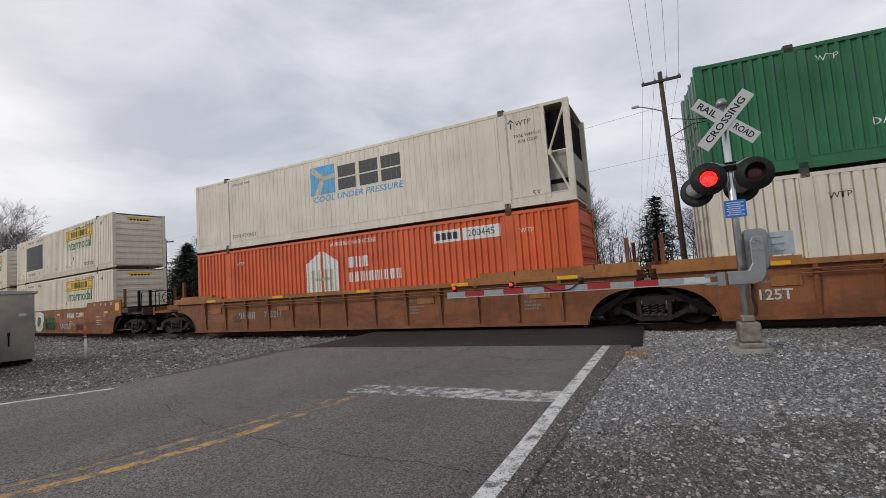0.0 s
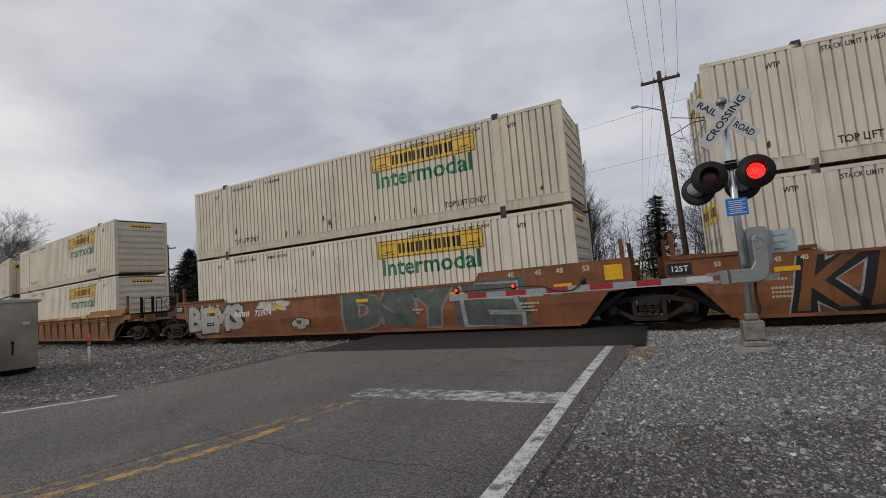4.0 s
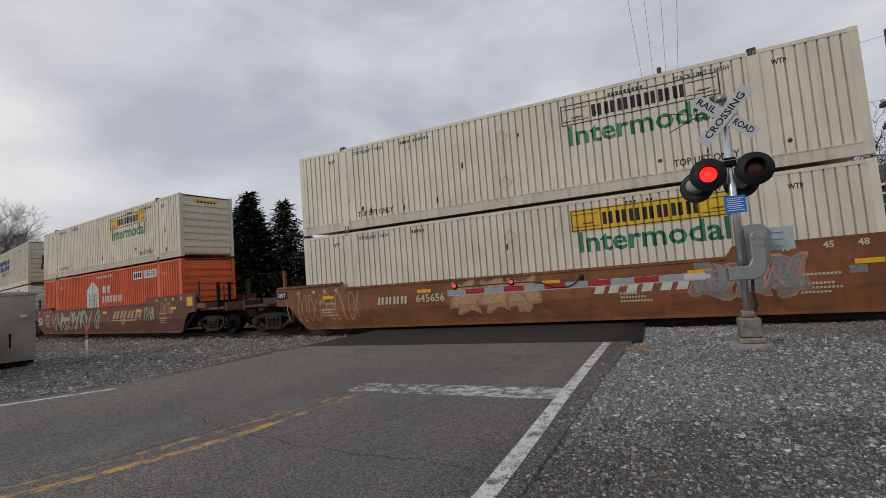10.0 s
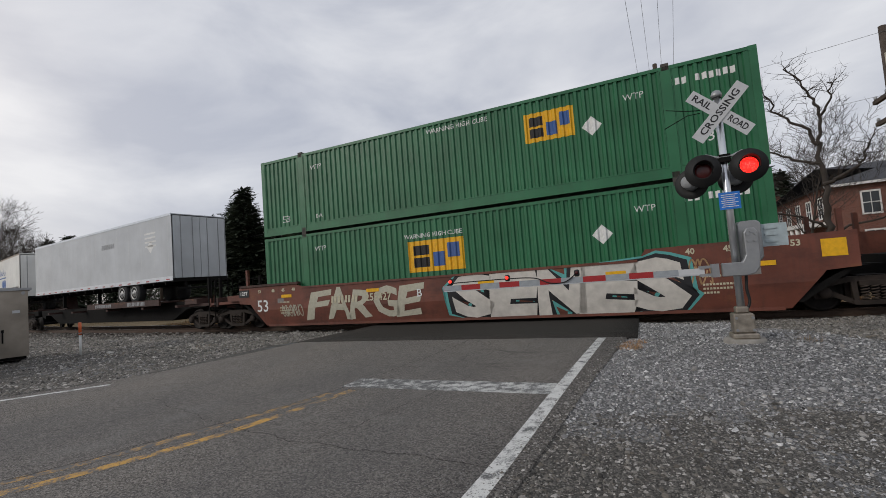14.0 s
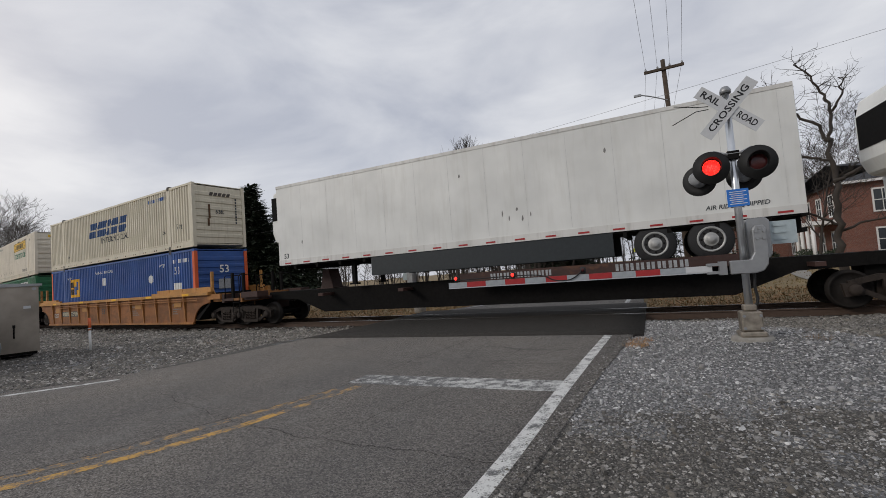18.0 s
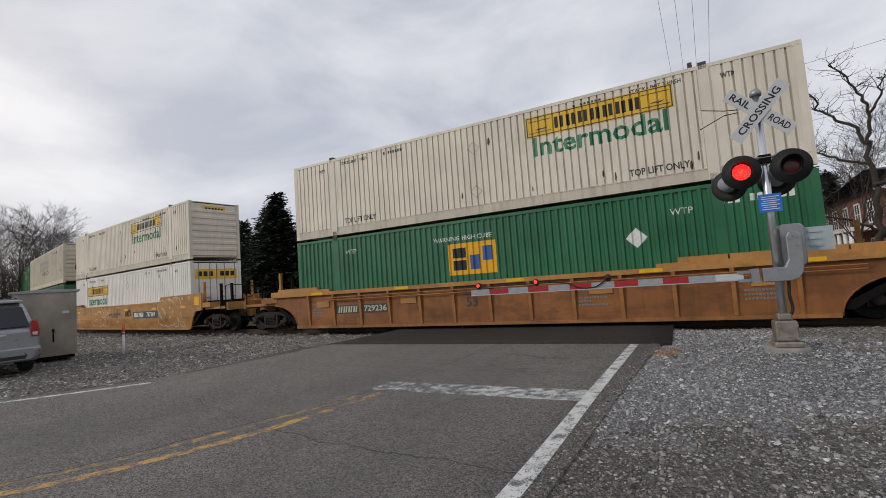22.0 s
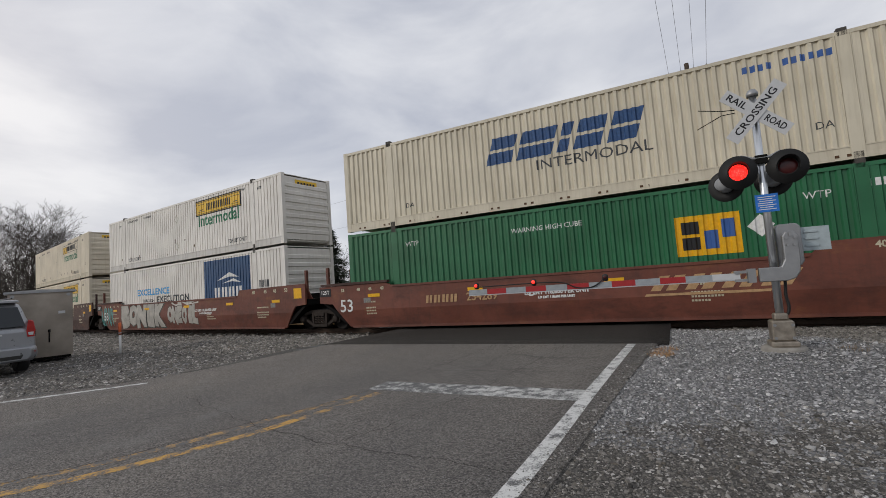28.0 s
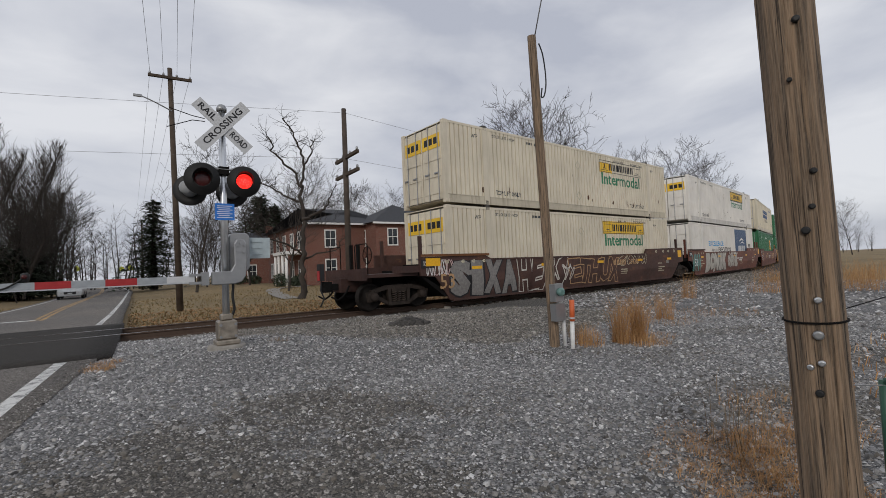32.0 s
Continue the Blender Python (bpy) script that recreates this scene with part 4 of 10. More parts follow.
# markings: each returns a function that lays them on a container
def yellow_panel(x0, x1, top, state="full", border=False):
    """The carrier's yellow panel with a row of plain dark blocks."""
    h = 0.62
    z0, z1 = top - h, top

    def lay(c, style):
        k = (x0, x1, top, state, border)
        if border:
            decal(("pb", k), lambda: flat_shapes([rect(x0 - 0.06, x1 + 0.06, z0 - 0.06, z1 + 0.06)]), style, INK["black"], c, "black border of the yellow panel", "panel_border", 0.003)
        if state == "full":
            decal(("p", k), lambda: flat_shapes([rect(x0, x1, z0, z1)]), style, INK["yellow"], c, "yellow logo panel", "logo_panel", 0.006)
        elif state == "left":
            decal(("p", k), lambda: flat_shapes([rect(x0, x0 + 0.28 * (x1 - x0), z0, z0 + 0.75 * h)]), style, INK["yellow"], c, "torn yellow logo panel", "torn_panel", 0.006)
        elif state == "ends":
            decal(("p", k), lambda: flat_shapes([rect(x0, x0 + 0.25 * (x1 - x0), z0, z0 + 0.8 * h), rect(x0 + 0.72 * (x1 - x0), x1 - 0.2, z0 + 0.1, z1)]), style, INK["yellow"], c, "torn yellow logo panel", "torn_panel", 0.006)
        ends = []
        for a, b in ((x0 + 0.08, x0 + 0.75), (x1 - 0.75, x1 - 0.08)):
            ends += [rect(a, b, z1 - 0.16, z1 - 0.14), rect(a, b, z0 + 0.12, z0 + 0.14), rect((a + b) / 2 - 0.14, (a + b) / 2 + 0.14, z0 + 0.2, z0 + 0.235, 0.08)]
        for z in (z0 + 0.02, z1 - 0.05):
            ends.append(rect(x0 + 0.02, x1 - 0.02, z, z + 0.025))
        for x in (x0 + 0.02, x1 - 0.05):
            ends.append(rect(x, x + 0.03, z0 + 0.03, z1 - 0.05))
        decal(("e", k), lambda: flat_shapes(ends), style, INK["slate"], c, "thin dark outline on the panel", "panel_outline", 0.009)
        decal(("l", k), lambda: flat_shapes(letter_bars(x0 + 0.85, x1 - 0.8, z0 + 0.14, z1 - 0.15, 7)), style, INK["black"], c, "row of plain black blocks", "logo_block", 0.009)
    return lay


def words(text, size, x, z, ink, bold=0.0, width=None, shear=0.0, label="painted lettering"):
    def lay(c, style):
        decal(("w", text, size, x, z, bold, width), lambda: words_bm(text, size, x, z, bold, shear, width), style, INK[ink], c, label, "lettering")
    return lay


def shapes(key, polys, ink, label, name="marking", lift=0.005):
    def lay(c, style):
        decal((key, ink), lambda: flat_shapes(polys), style, INK[ink], c, label, name, lift)
    return lay


def diamond(x, z, s=0.21):
    return [(x, z - s), (x + s, z), (x, z + s), (x - s, z)]


def ring(outer, inner_scale=0.8):
    """A closed outline as a thin band of quads."""
    cx, cz = sum(p[0] for p in outer) / len(outer), sum(p[1] for p in outer) / len(outer)
    inner = [(cx + (a - cx) * inner_scale, cz + (b - cz) * inner_scale) for a, b in outer]
    n = len(outer)
    return [[outer[i], outer[(i + 1) % n], inner[(i + 1) % n], inner[i]] for i in range(n)]


def small_print(seed):
    """Rows of unreadable stencils near the top of the side."""
    rnd = random.Random(seed)
    polys = []
    for x in (3.3, -3.2):
        n = rnd.randint(7, 12)
        for i in range(n):
            if rnd.random() < 0.8:
                polys.append(rect(x - n * 0.05 + i * 0.1, x - n * 0.05 + i * 0.1 + 0.06, 2.58, 2.68))
    return shapes(("sp", seed), polys, "slate", "small black stencilled marks", "stencil")


TOP_LIFT = [words("TOP LIFT ONLY", 0.25, x, 0.47, "slate", 0.005, 1.42) for x in (4.9, -4.9)] + [words("WTP", 0.19, x, 2.49, "slate", 0.004, 0.3) for x in (6.6, -6.6)] + [words("STACK LIMIT 3 HIGH", 0.16, x, 2.63, "slate", 0.003, 1.22) for x in (5.0, -5.05)]


def jb(x0=1.5, x1=5.4, top=2.62, state="full", border=False, word=True, wordgap=0.12):
    out = [yellow_panel(x0, x1, top, state, border)]
    if word:
        out.append(words("Intermodal", 0.78, (x0 + x1) / 2, top - 0.62 - 0.32, "green", 0.014, (x1 - x0) * 0.91))
    out.append(shapes(("jbd", x0), ring(diamond(-0.25 if x0 > 0 else 0.6, 2.1)) + ring(diamond(-0.25 if x0 > 0 else 0.6, 0.72)), "faded", "faint diamond placard frames", "stencil"))
    return out


def swift(faded=False):
    ink = "faded" if faded else "steel"
    polys = []
    x = -2.55
    for w in (0.8, 1.05, 0.3, 0.75, 0.75):
        polys.append(rect(x, x + w, 1.42, 1.78, 0.12))
        polys.append(rect(x + 0.15, x + w + 0.15, 1.87, 2.23, 0.12))
        x += w + 0.16
    return [shapes(("swift", ink), polys, ink, "plain slanted carrier blocks in " + ("faded grey" if faded else "blue"), "logo_block"),
            words("INTERMODAL", 0.42, 0.55, 1.15, "slate", 0.0, 3.1), words("53ft" , 0.34, 6.95, 1.0, "slate"), words("DA", 0.24, 5.6, 0.85, "slate"), words("DA", 0.24, -5.4, 0.62, "slate"),
            shapes("swn", [rect(4.2 + i * 0.16, 4.3 + i * 0.16, 2.42, 2.58) for i in range(11) if i != 4], "blue", "row of plain blue blocks", "stencil"),
            shapes("tape", [rect(-7.6 + i * 1.02, -7.25 + i * 1.02, 0.06, 0.12) for i in range(15)], "stain", "strips of red marking tape", "tape", 0.018)]


def emp(x0, x1, z0, z1, faded=False, print_x=-0.9, dia=1.0):
    w = x1 - x0
    m = [shapes(("emp", x0, z0), [rect(x0, x1, z0, z1)], "amber", "amber logo panel", "logo_panel", 0.004)]
    h = z1 - z0
    e = [rect(x0 + 0.1 * w, x0 + 0.38 * w, z0 + 0.15 * h, z0 + 0.46 * h), rect(x0 + 0.1 * w, x0 + 0.38 * w, z0 + 0.54 * h, z0 + 0.85 * h)]
    b = [rect(x0 + 0.45 * w, x0 + 0.66 * w, z0 + 0.15 * h, z0 + 0.6 * h), rect(x0 + 0.72 * w, x0 + 0.92 * w, z0 + 0.4 * h, z0 + 0.85 * h)]
    m.append(shapes(("empk", x0, z0), e, "black", "plain black logo bars", "logo_block", 0.008))
    m.append(shapes(("empb", x0, z0), b, "blue", "plain blue logo bars", "logo_block", 0.008))
    m += [words("WARNING HIGH CUBE", 0.2, print_x, z1 + 0.16, "white", 0.002), words("53'", 0.36, -6.9, 0.55, "white"), words("53'", 0.36, 6.9, 0.9, "white"), words("WTP", 0.24, -5.4, 2.3, "white"), words("WTP", 0.24, 5.3, 2.3, "white"), words("DA", 0.22, -5.4, 0.5, "white"),
          shapes(("ed", dia), [diamond(dia + 3.2, 1.75, 0.27)], "white", "white diamond placard", "placard"),
          shapes("en", [rect(6.0 + i * 0.15, 6.1 + i * 0.15, 2.35, 2.52) for i in range(11) if i != 4], "white", "row of plain white blocks", "stencil")]
    return m


def hub(number):
    h = [[(-1.85, 0.95), (-1.85, 2.0), (-1.15, 2.42), (-1.15, 0.95)], [(-1.05, 0.95), (-1.05, 2.42), (-0.35, 2.0), (-0.35, 0.95)]]
    t = [rect(-1.6, -1.45, 1.0, 1.75), rect(-1.32, -1.2, 1.0, 1.75), rect(-1.0, -0.88, 1.0, 1.75), rect(-0.75, -0.6, 1.0, 1.75), rect(-1.45, -0.75, 1.35, 1.45)]
    bars = letter_bars(0.1, 0.95, 1.72, 2.1, 3) + letter_bars(0.1, 2.25, 1.22, 1.56, 9)
    return [shapes("hub_h", h, "white", "plain white house-shaped mark", "logo_shape"), shapes("hub_t", t, "pale", "plain bars in the mark", "logo_block", 0.008), shapes("hub_b", bars, "white", "rows of plain white blocks", "logo_block"),
            words("WARNING HIGH CUBE", 0.2, 0.3, 2.6, "white", 0.002), words("53'", 0.32, 6.6, 0.5, "white"), words("WTP", 0.2, 6.6, 2.3, "white"), words("WTP", 0.2, -5.4, 2.3, "white"),
            shapes("hubp", [rect(3.55, 4.5, 2.22, 2.6), rect(4.56, 5.8, 2.22, 2.6)], "white", "white plates behind the number", "number_panel", 0.002), shapes("hubn", [rect(3.65 + i * 0.2, 3.78 + i * 0.2, 2.3, 2.52) for i in range(4)], "slate", "row of plain dark blocks", "stencil"), words(number, 0.3, 5.18, 2.41, "slate")]


def drt():
    sq = [rect(-1.45, -0.3, 1.5, 2.55)]
    yy = [[(-1.3, 1.5), (-1.0, 1.5), (-0.75, 2.05), (-0.95, 2.1)], [(-1.45, 2.4), (-1.3, 2.55), (-0.75, 2.1), (-0.9, 2.0)], [(-0.75, 2.0), (-0.3, 2.05), (-0.3, 2.2), (-0.8, 2.15)]]
    letters = []
    for x in (-0.15, 0.8, 1.72):
        letters += [rect(x, x + 0.78, 1.55, 1.95), rect(x, x + 0.78, 2.0, 2.42)]
    return [shapes("drts", sq, "sky", "blue square of the logo", "logo_panel"), shapes("drty", yy, "pale", "pale branching bands in the square", "logo_bands", 0.008), shapes("drtl", letters, "slate", "plain dark grey logo bars", "logo_block"),
            words("COOL UNDER PRESSURE", 0.3, 0.6, 1.33, "sky", 0.004, 3.9, 0.2), words("53'", 0.22, 7.0, 0.34, "slate"), words("WTP", 0.22, 6.75, 2.45, "slate"), shapes("uparrow", [rect(6.36, 6.4, 2.33, 2.5), [(6.26, 2.48), (6.38, 2.62), (6.5, 2.48), (6.38, 2.55)]], "slate", "dark arrow", "marking"), words("TARE WEIGHT", 0.13, 6.85, 2.08, "slate"), words("(LB) 13230", 0.13, 6.85, 1.92, "slate"), words("TOP LIFT ONLY", 0.2, -5.1, 0.46, "slate"), words("STACK LIMIT 3 HIGH", 0.12, -5.2, 2.6, "slate")]


def kllm():
    return [shapes("kp", [rect(2.15, 5.75, 0.2, 2.72)], "navy", "navy blue printed panel", "logo_panel"), shapes("kw", letter_bars(3.0, 5.1, 1.0, 1.45, 4) + [[(3.2, 1.75), (4.2, 2.1), (4.9, 1.85), (4.2, 1.9)], [(3.6, 1.62), (4.5, 1.8), (5.1, 1.6), (4.4, 1.68)]], "white", "plain white logo shapes", "logo_block", 0.008),
            words("TRANSPORT SERVICES", 0.2, 4.05, 0.8, "white", 0.0, 2.3), words("EXCELLENCE", 0.46, -2.9, 1.55, "sky", 0.012, 3.5), words("THROUGH", 0.24, -3.4, 1.1, "slate", 0.002, 1.3), words("EXECUTION", 0.46, -0.85, 1.12, "slate", 0.012, 3.2),
            shapes("kn", letter_bars(6.35, 7.0, 1.3, 1.6, 4) + letter_bars(6.35, 7.35, 0.85, 1.15, 6), "slate", "rows of plain dark blocks", "stencil")]


def honour_panel():
    return [shapes("hp", [rect(-5.85, -2.75, 0.75, 2.35)], "slate", "black printed notice panel", "notice_panel", 0.005),
            words("THIS CONTAINER", 0.36, -4.35, 1.98, "white", 0.006, 2.5), words("HONORED 6,480", 0.36, -4.4, 1.66, "white", 0.006, 2.4), words("VETERANS", 0.36, -4.85, 1.34, "white", 0.006, 1.55)]


JB_LABEL = "cream corrugated 53-foot container with a yellow logo panel and green lettering"
UNIT_ROWS = []


def unit(s0, car, coat, lower, upper, ends=(False, False), tags=(), seed=1):
    UNIT_ROWS.append((s0, car, coat, lower, upper, ends, tags, seed))


def jb_box(colour, marks, seed, label=JB_LABEL, **kw):
    return ("narrow", colour, label, list(marks) + TOP_LIFT + [small_print(seed % 3), shapes(("rust", seed), rust_polys(seed), "stain", "rust chips in the paint", "rust_chip", 0.006)], dict(kw, plates=True))


def rust_polys(seed):
    rnd = random.Random(seed)
    polys = []
    for _ in range(rnd.randint(7, 16)):
        x = rnd.uniform(-7.3, 7.3)
        z = rnd.uniform(0.36, 0.62) if rnd.random() < 0.7 else rnd.uniform(0.7, 2.5)
        w, h = rnd.uniform(0.03, 0.12), rnd.uniform(0.06, 0.2)
        polys.append([(x - w / 2, z), (x, z - h * 0.4), (x + w / 2, z + h * 0.2), (x + w * 0.3, z + h), (x - w * 0.3, z + h * 0.8)])
    return polys


EMP_LOW = lambda x0=-1.5, x1=0.2: ("wide", "green", "green corrugated 53-foot container with an amber logo panel", emp(x0, x1, 1.15, 2.15), {})
EMP_HIGH = lambda x0=2.35, x1=3.75: ("wide", "green", "green corrugated 53-foot container with an amber logo panel", emp(x0, x1, 1.6, 2.45, print_x=0.2), {})
SWIFT_BOX = lambda faded=False: ("wide", "swift", "pale tan corrugated 53-foot container with " + ("faded" if faded else "blue slanted") + " carrier blocks", swift(faded), {"nose_marks": True})
HUB_BOX = lambda colour, number: ("wide", colour, colour + " corrugated 53-foot container with white marks", hub(number), {})

unit(17.6, "rib", "rust", ("narrow", "cream", "cream corrugated container under a green one", [words("WTP", 0.2, -5.5, 2.3, "slate"), small_print(1)], {}), ("wide", "green", "green corrugated 53-foot container", [words("WTP", 0.2, -5.4, 2.5, "white"), words("DA", 0.24, -4.6, 0.85, "white")], {}), (False, False), ("125T",), 3)
unit(-1.5, "rib", "rust", HUB_BOX("orange", "200445"), ("plate", "reefer", "dirty white refrigerated 53-foot container with blue and grey logo", drt(), {"reefer": True}), (True, False), ("53", "DT"), 4)
unit(-24.96, "flat", "rust", jb_box("cream", jb(), 11), jb_box("cream", jb() + honour_panel(), 12, "cream corrugated container with a yellow panel and a black notice"), (False, True), ("g1",), 5)
unit(-44.2, "flat", "rust", jb_box("cream", jb(), 13), jb_box("cream", jb(), 14), (False, False), ("g2", "TTX"), 6)
unit(-63.65, "flat", "rust", jb_box("cream", jb(), 15), jb_box("bone", jb(), 16), (True, False), ("g3",), 7)
unit(-86.97, "rib", "burnt", jb_box("cream", jb(), 17), jb_box("bone", jb(), 18), (False, True), ("125T",), 8)
unit(-106.51, "rib", "burnt", jb_box("cream", jb(1.85, 5.5, 2.62, "left"), 19), jb_box("bone", jb(-5.6, -1.8, 2.62, "left"), 20, "bone corrugated container with a torn logo panel, doors forward", doors_front=True), (False, False), ("53",), 9)
unit(-125.89, "rib", "sienna", jb_box("white", jb(1.55, 5.6, 2.2, "full", True, False), 21), jb_box("white", jb(), 22), (True, False), ("p786166",), 10)
unit(-149.33, "flat", "rust", jb_box("cream", jb(), 23), jb_box("cream", jb(1.5, 5.4, 2.62, "none"), 24, "cream corrugated container with a bare logo outline"), (True, True), ("n645656", "TTX", "g4"), 11)
unit(-172.88, "flat", "maroon", HUB_BOX("orange", "635532"), jb_box("bone", jb(1.2, 5.1, 2.62, "ends"), 25), (False, True), ("g5", "53", "BN", "n255427", "w:A"), 12)
unit(-192.44, "flat", "maroon", jb_box("white", jb(1.3, 5.3, 2.2, "full", True, False), 26), SWIFT_BOX(), (False, False), ("g6", "53", "n255427", "w:C"), 13)
unit(-211.98, "flat", "maroon", EMP_LOW(-1.8, 0.15), EMP_HIGH(), (True, False), ("g7", "53", "n255427", "w:B"), 14)
unit(-234.0, "spine", "rust", None, ("trailer", "silver", "plain"), (False, True), (), 15)
unit(-253.49, "spine", "rust", None, ("trailer", "trailer", "alliance"), (False, False), (), 16)
unit(-272.03, "spine", "rust", None, ("trailer", "trailer", "skirt"), (True, False), (), 17)
unit(-293.38, "rib", "ochre", ("wide", "blue", "blue corrugated 53-foot container with an amber logo panel", emp(-5.3, -4.05, 1.2, 2.25) + [words("53", 0.5, 6.6, 2.0, "white"), shapes("bw", [rect(-1.0, -0.6, 1.7, 2.1), rect(6.3, 6.95, 0.95, 1.45)], "white", "white label patches", "label_patch")], {"posts": "orange"}), SWIFT_BOX(), (False, True), ("125T", "m729236"), 18)
unit(-312.76, "rib", "ochre", HUB_BOX("green", "635096"), jb_box("cream", jb(), 27), (False, False), ("53", "TTXb"), 19)
unit(-332.36, "rib", "ochre", EMP_LOW(-1.4, 0.25), jb_box("cream", jb(), 28), (True, False), ("m729236",), 20)
unit(-356.07, "flat", "mustard", jb_box("white", jb(-5.9, -2.4, 2.3), 29, doors_front=True), jb_box("cream", jb(1.2, 5.15, 2.62, "ends"), 30), (False, True), ("53", "DTb", "g8", "l:-0.8:117,500"), 21)
unit(-375.52, "flat", "mustard", EMP_LOW(1.4, 2.9), SWIFT_BOX(True), (False, False), ("53", "g9", "l:-3.0:117,500", "w:C"), 22)
unit(-395.12, "flat", "mustard", EMP_LOW(1.2, 2.7), EMP_HIGH(1.4, 2.9), (True, False), ("53", "g10"), 23)
unit(-418.77, "flat", "maroon", EMP_LOW(2.4, 3.8), SWIFT_BOX(), (False, True), ("53", "BN", "n254289", "l:-0.7:118,600", "w:B"), 24)
unit(-438.18, "flat", "maroon", ("narrow", "white", "white corrugated 53-foot container with a navy printed panel", kllm(), {}), jb_box("white", jb(1.65, 5.25, 2.62, "full", True), 31), (False, False), ("53", "g11", "l:2.5:118,400"), 25)
unit(-457.79, "flat", "umber", jb_box("bone", jb(), 32), jb_box("bone", jb(1.5, 5.4, 2.62, "left"), 33), (True, False), ("g13", "53t", "marker"), 26)

SPEED, SLOWING = 15.548, -0.02748
WELL_BASE = 0.36


def wheel_mesh():
    bm = bmesh.new()
    lathe(bm, [(0.06, -0.1), (0.1, -0.1), (0.12, -0.05), (0.36, -0.03), (0.37, -0.06), (0.42, -0.065), (0.425, 0.04), (0.45, 0.06), (0.45, 0.075), (0.36, 0.075), (0.35, 0.03), (0.12, 0.02), (0.1, 0.1)], axis="y", n=24)
    return mesh_of("wheel", bm, M_WHEEL)


def sideframe_mesh():
    """A cast side frame: arched top, columns, sloping arms and jaws round the bearings."""
    bm = bmesh.new()
    prism(bm, [(-1.02, 0.62), (-0.46, 0.76), (0.46, 0.76), (1.02, 0.62), (0.98, 0.52), (0.42, 0.64), (-0.42, 0.64), (-0.98, 0.52)], -0.07, 0.07)
    prism(bm, [(-0.38, 0.13), (0.38, 0.13), (0.42, 0.23), (-0.42, 0.23)], -0.09, 0.07)
    for k in (-1, 1):
        prism(bm, [(k * 0.76, 0.3), (k * 1.08, 0.28), (k * 1.13, 0.57), (k * 0.8, 0.6)], -0.08, 0.06)
        prism(bm, [(k * 0.84, 0.5), (k * 0.78, 0.34), (k * 0.36, 0.13), (k * 0.4, 0.26)], -0.06, 0.06)
        prism(bm, [(k * 0.29, 0.2), (k * 0.38, 0.2), (k * 0.42, 0.68), (k * 0.31, 0.68)], -0.08, 0.06)
        lathe(bm, [(0.02, -0.17), (0.1, -0.165), (0.13, -0.13), (0.135, -0.06), (0.135, 0.0)], (k * 0.9, 0, 0.42), "y", 14)
    prism(bm, [(-0.27, 0.55), (0.27, 0.55), (0.27, 0.66), (-0.27, 0.66)], -0.1, 0.07)
    return mesh_of("side_frame", bm, M_CAST)


def spring_mesh():
    bm = bmesh.new()
    pts = [(0.07 * math.cos(2 * math.pi * k / 8), 0.07 * math.sin(2 * math.pi * k / 8), 0.23 + 0.32 * k / 40) for k in range(41)]
    pipe(bm, pts, 0.017, 5)
    return mesh_of("spring", bm, M_SPRING)


def truck(parent, x):
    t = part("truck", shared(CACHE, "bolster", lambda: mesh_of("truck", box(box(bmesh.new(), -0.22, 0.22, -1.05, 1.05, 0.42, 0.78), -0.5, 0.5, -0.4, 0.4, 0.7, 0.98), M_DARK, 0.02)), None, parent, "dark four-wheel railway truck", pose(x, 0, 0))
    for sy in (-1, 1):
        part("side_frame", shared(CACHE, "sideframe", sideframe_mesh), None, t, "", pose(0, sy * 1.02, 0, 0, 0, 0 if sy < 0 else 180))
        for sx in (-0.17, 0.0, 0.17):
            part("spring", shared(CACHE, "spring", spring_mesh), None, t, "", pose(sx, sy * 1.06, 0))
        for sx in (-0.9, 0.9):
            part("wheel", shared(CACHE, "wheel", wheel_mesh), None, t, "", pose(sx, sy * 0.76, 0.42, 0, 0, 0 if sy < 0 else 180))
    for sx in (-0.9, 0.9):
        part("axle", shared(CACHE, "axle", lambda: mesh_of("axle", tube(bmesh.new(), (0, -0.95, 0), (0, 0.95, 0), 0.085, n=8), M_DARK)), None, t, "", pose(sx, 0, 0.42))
    for sx in (-0.4, 0.4):
        part("brake_beam", shared(CACHE, "brakebeam", lambda: mesh_of("brake_beam", box(box(bmesh.new(), -0.04, 0.04, -0.8, 0.8, 0.34, 0.42), -0.06, 0.06, -0.84, -0.68, 0.24, 0.6), M_CAST, 0.01)), None, t, "", pose(sx, 0, 0))
    return t


FLAT_Y, CREASE, WELL_LOW = -1.47, 0.72, 0.13


def skin_y(z):
    """The smooth side's face leans in below its crease."""
    return FLAT_Y + 0.11 * max(0.0, CREASE - z) / (CREASE - WELL_LOW)


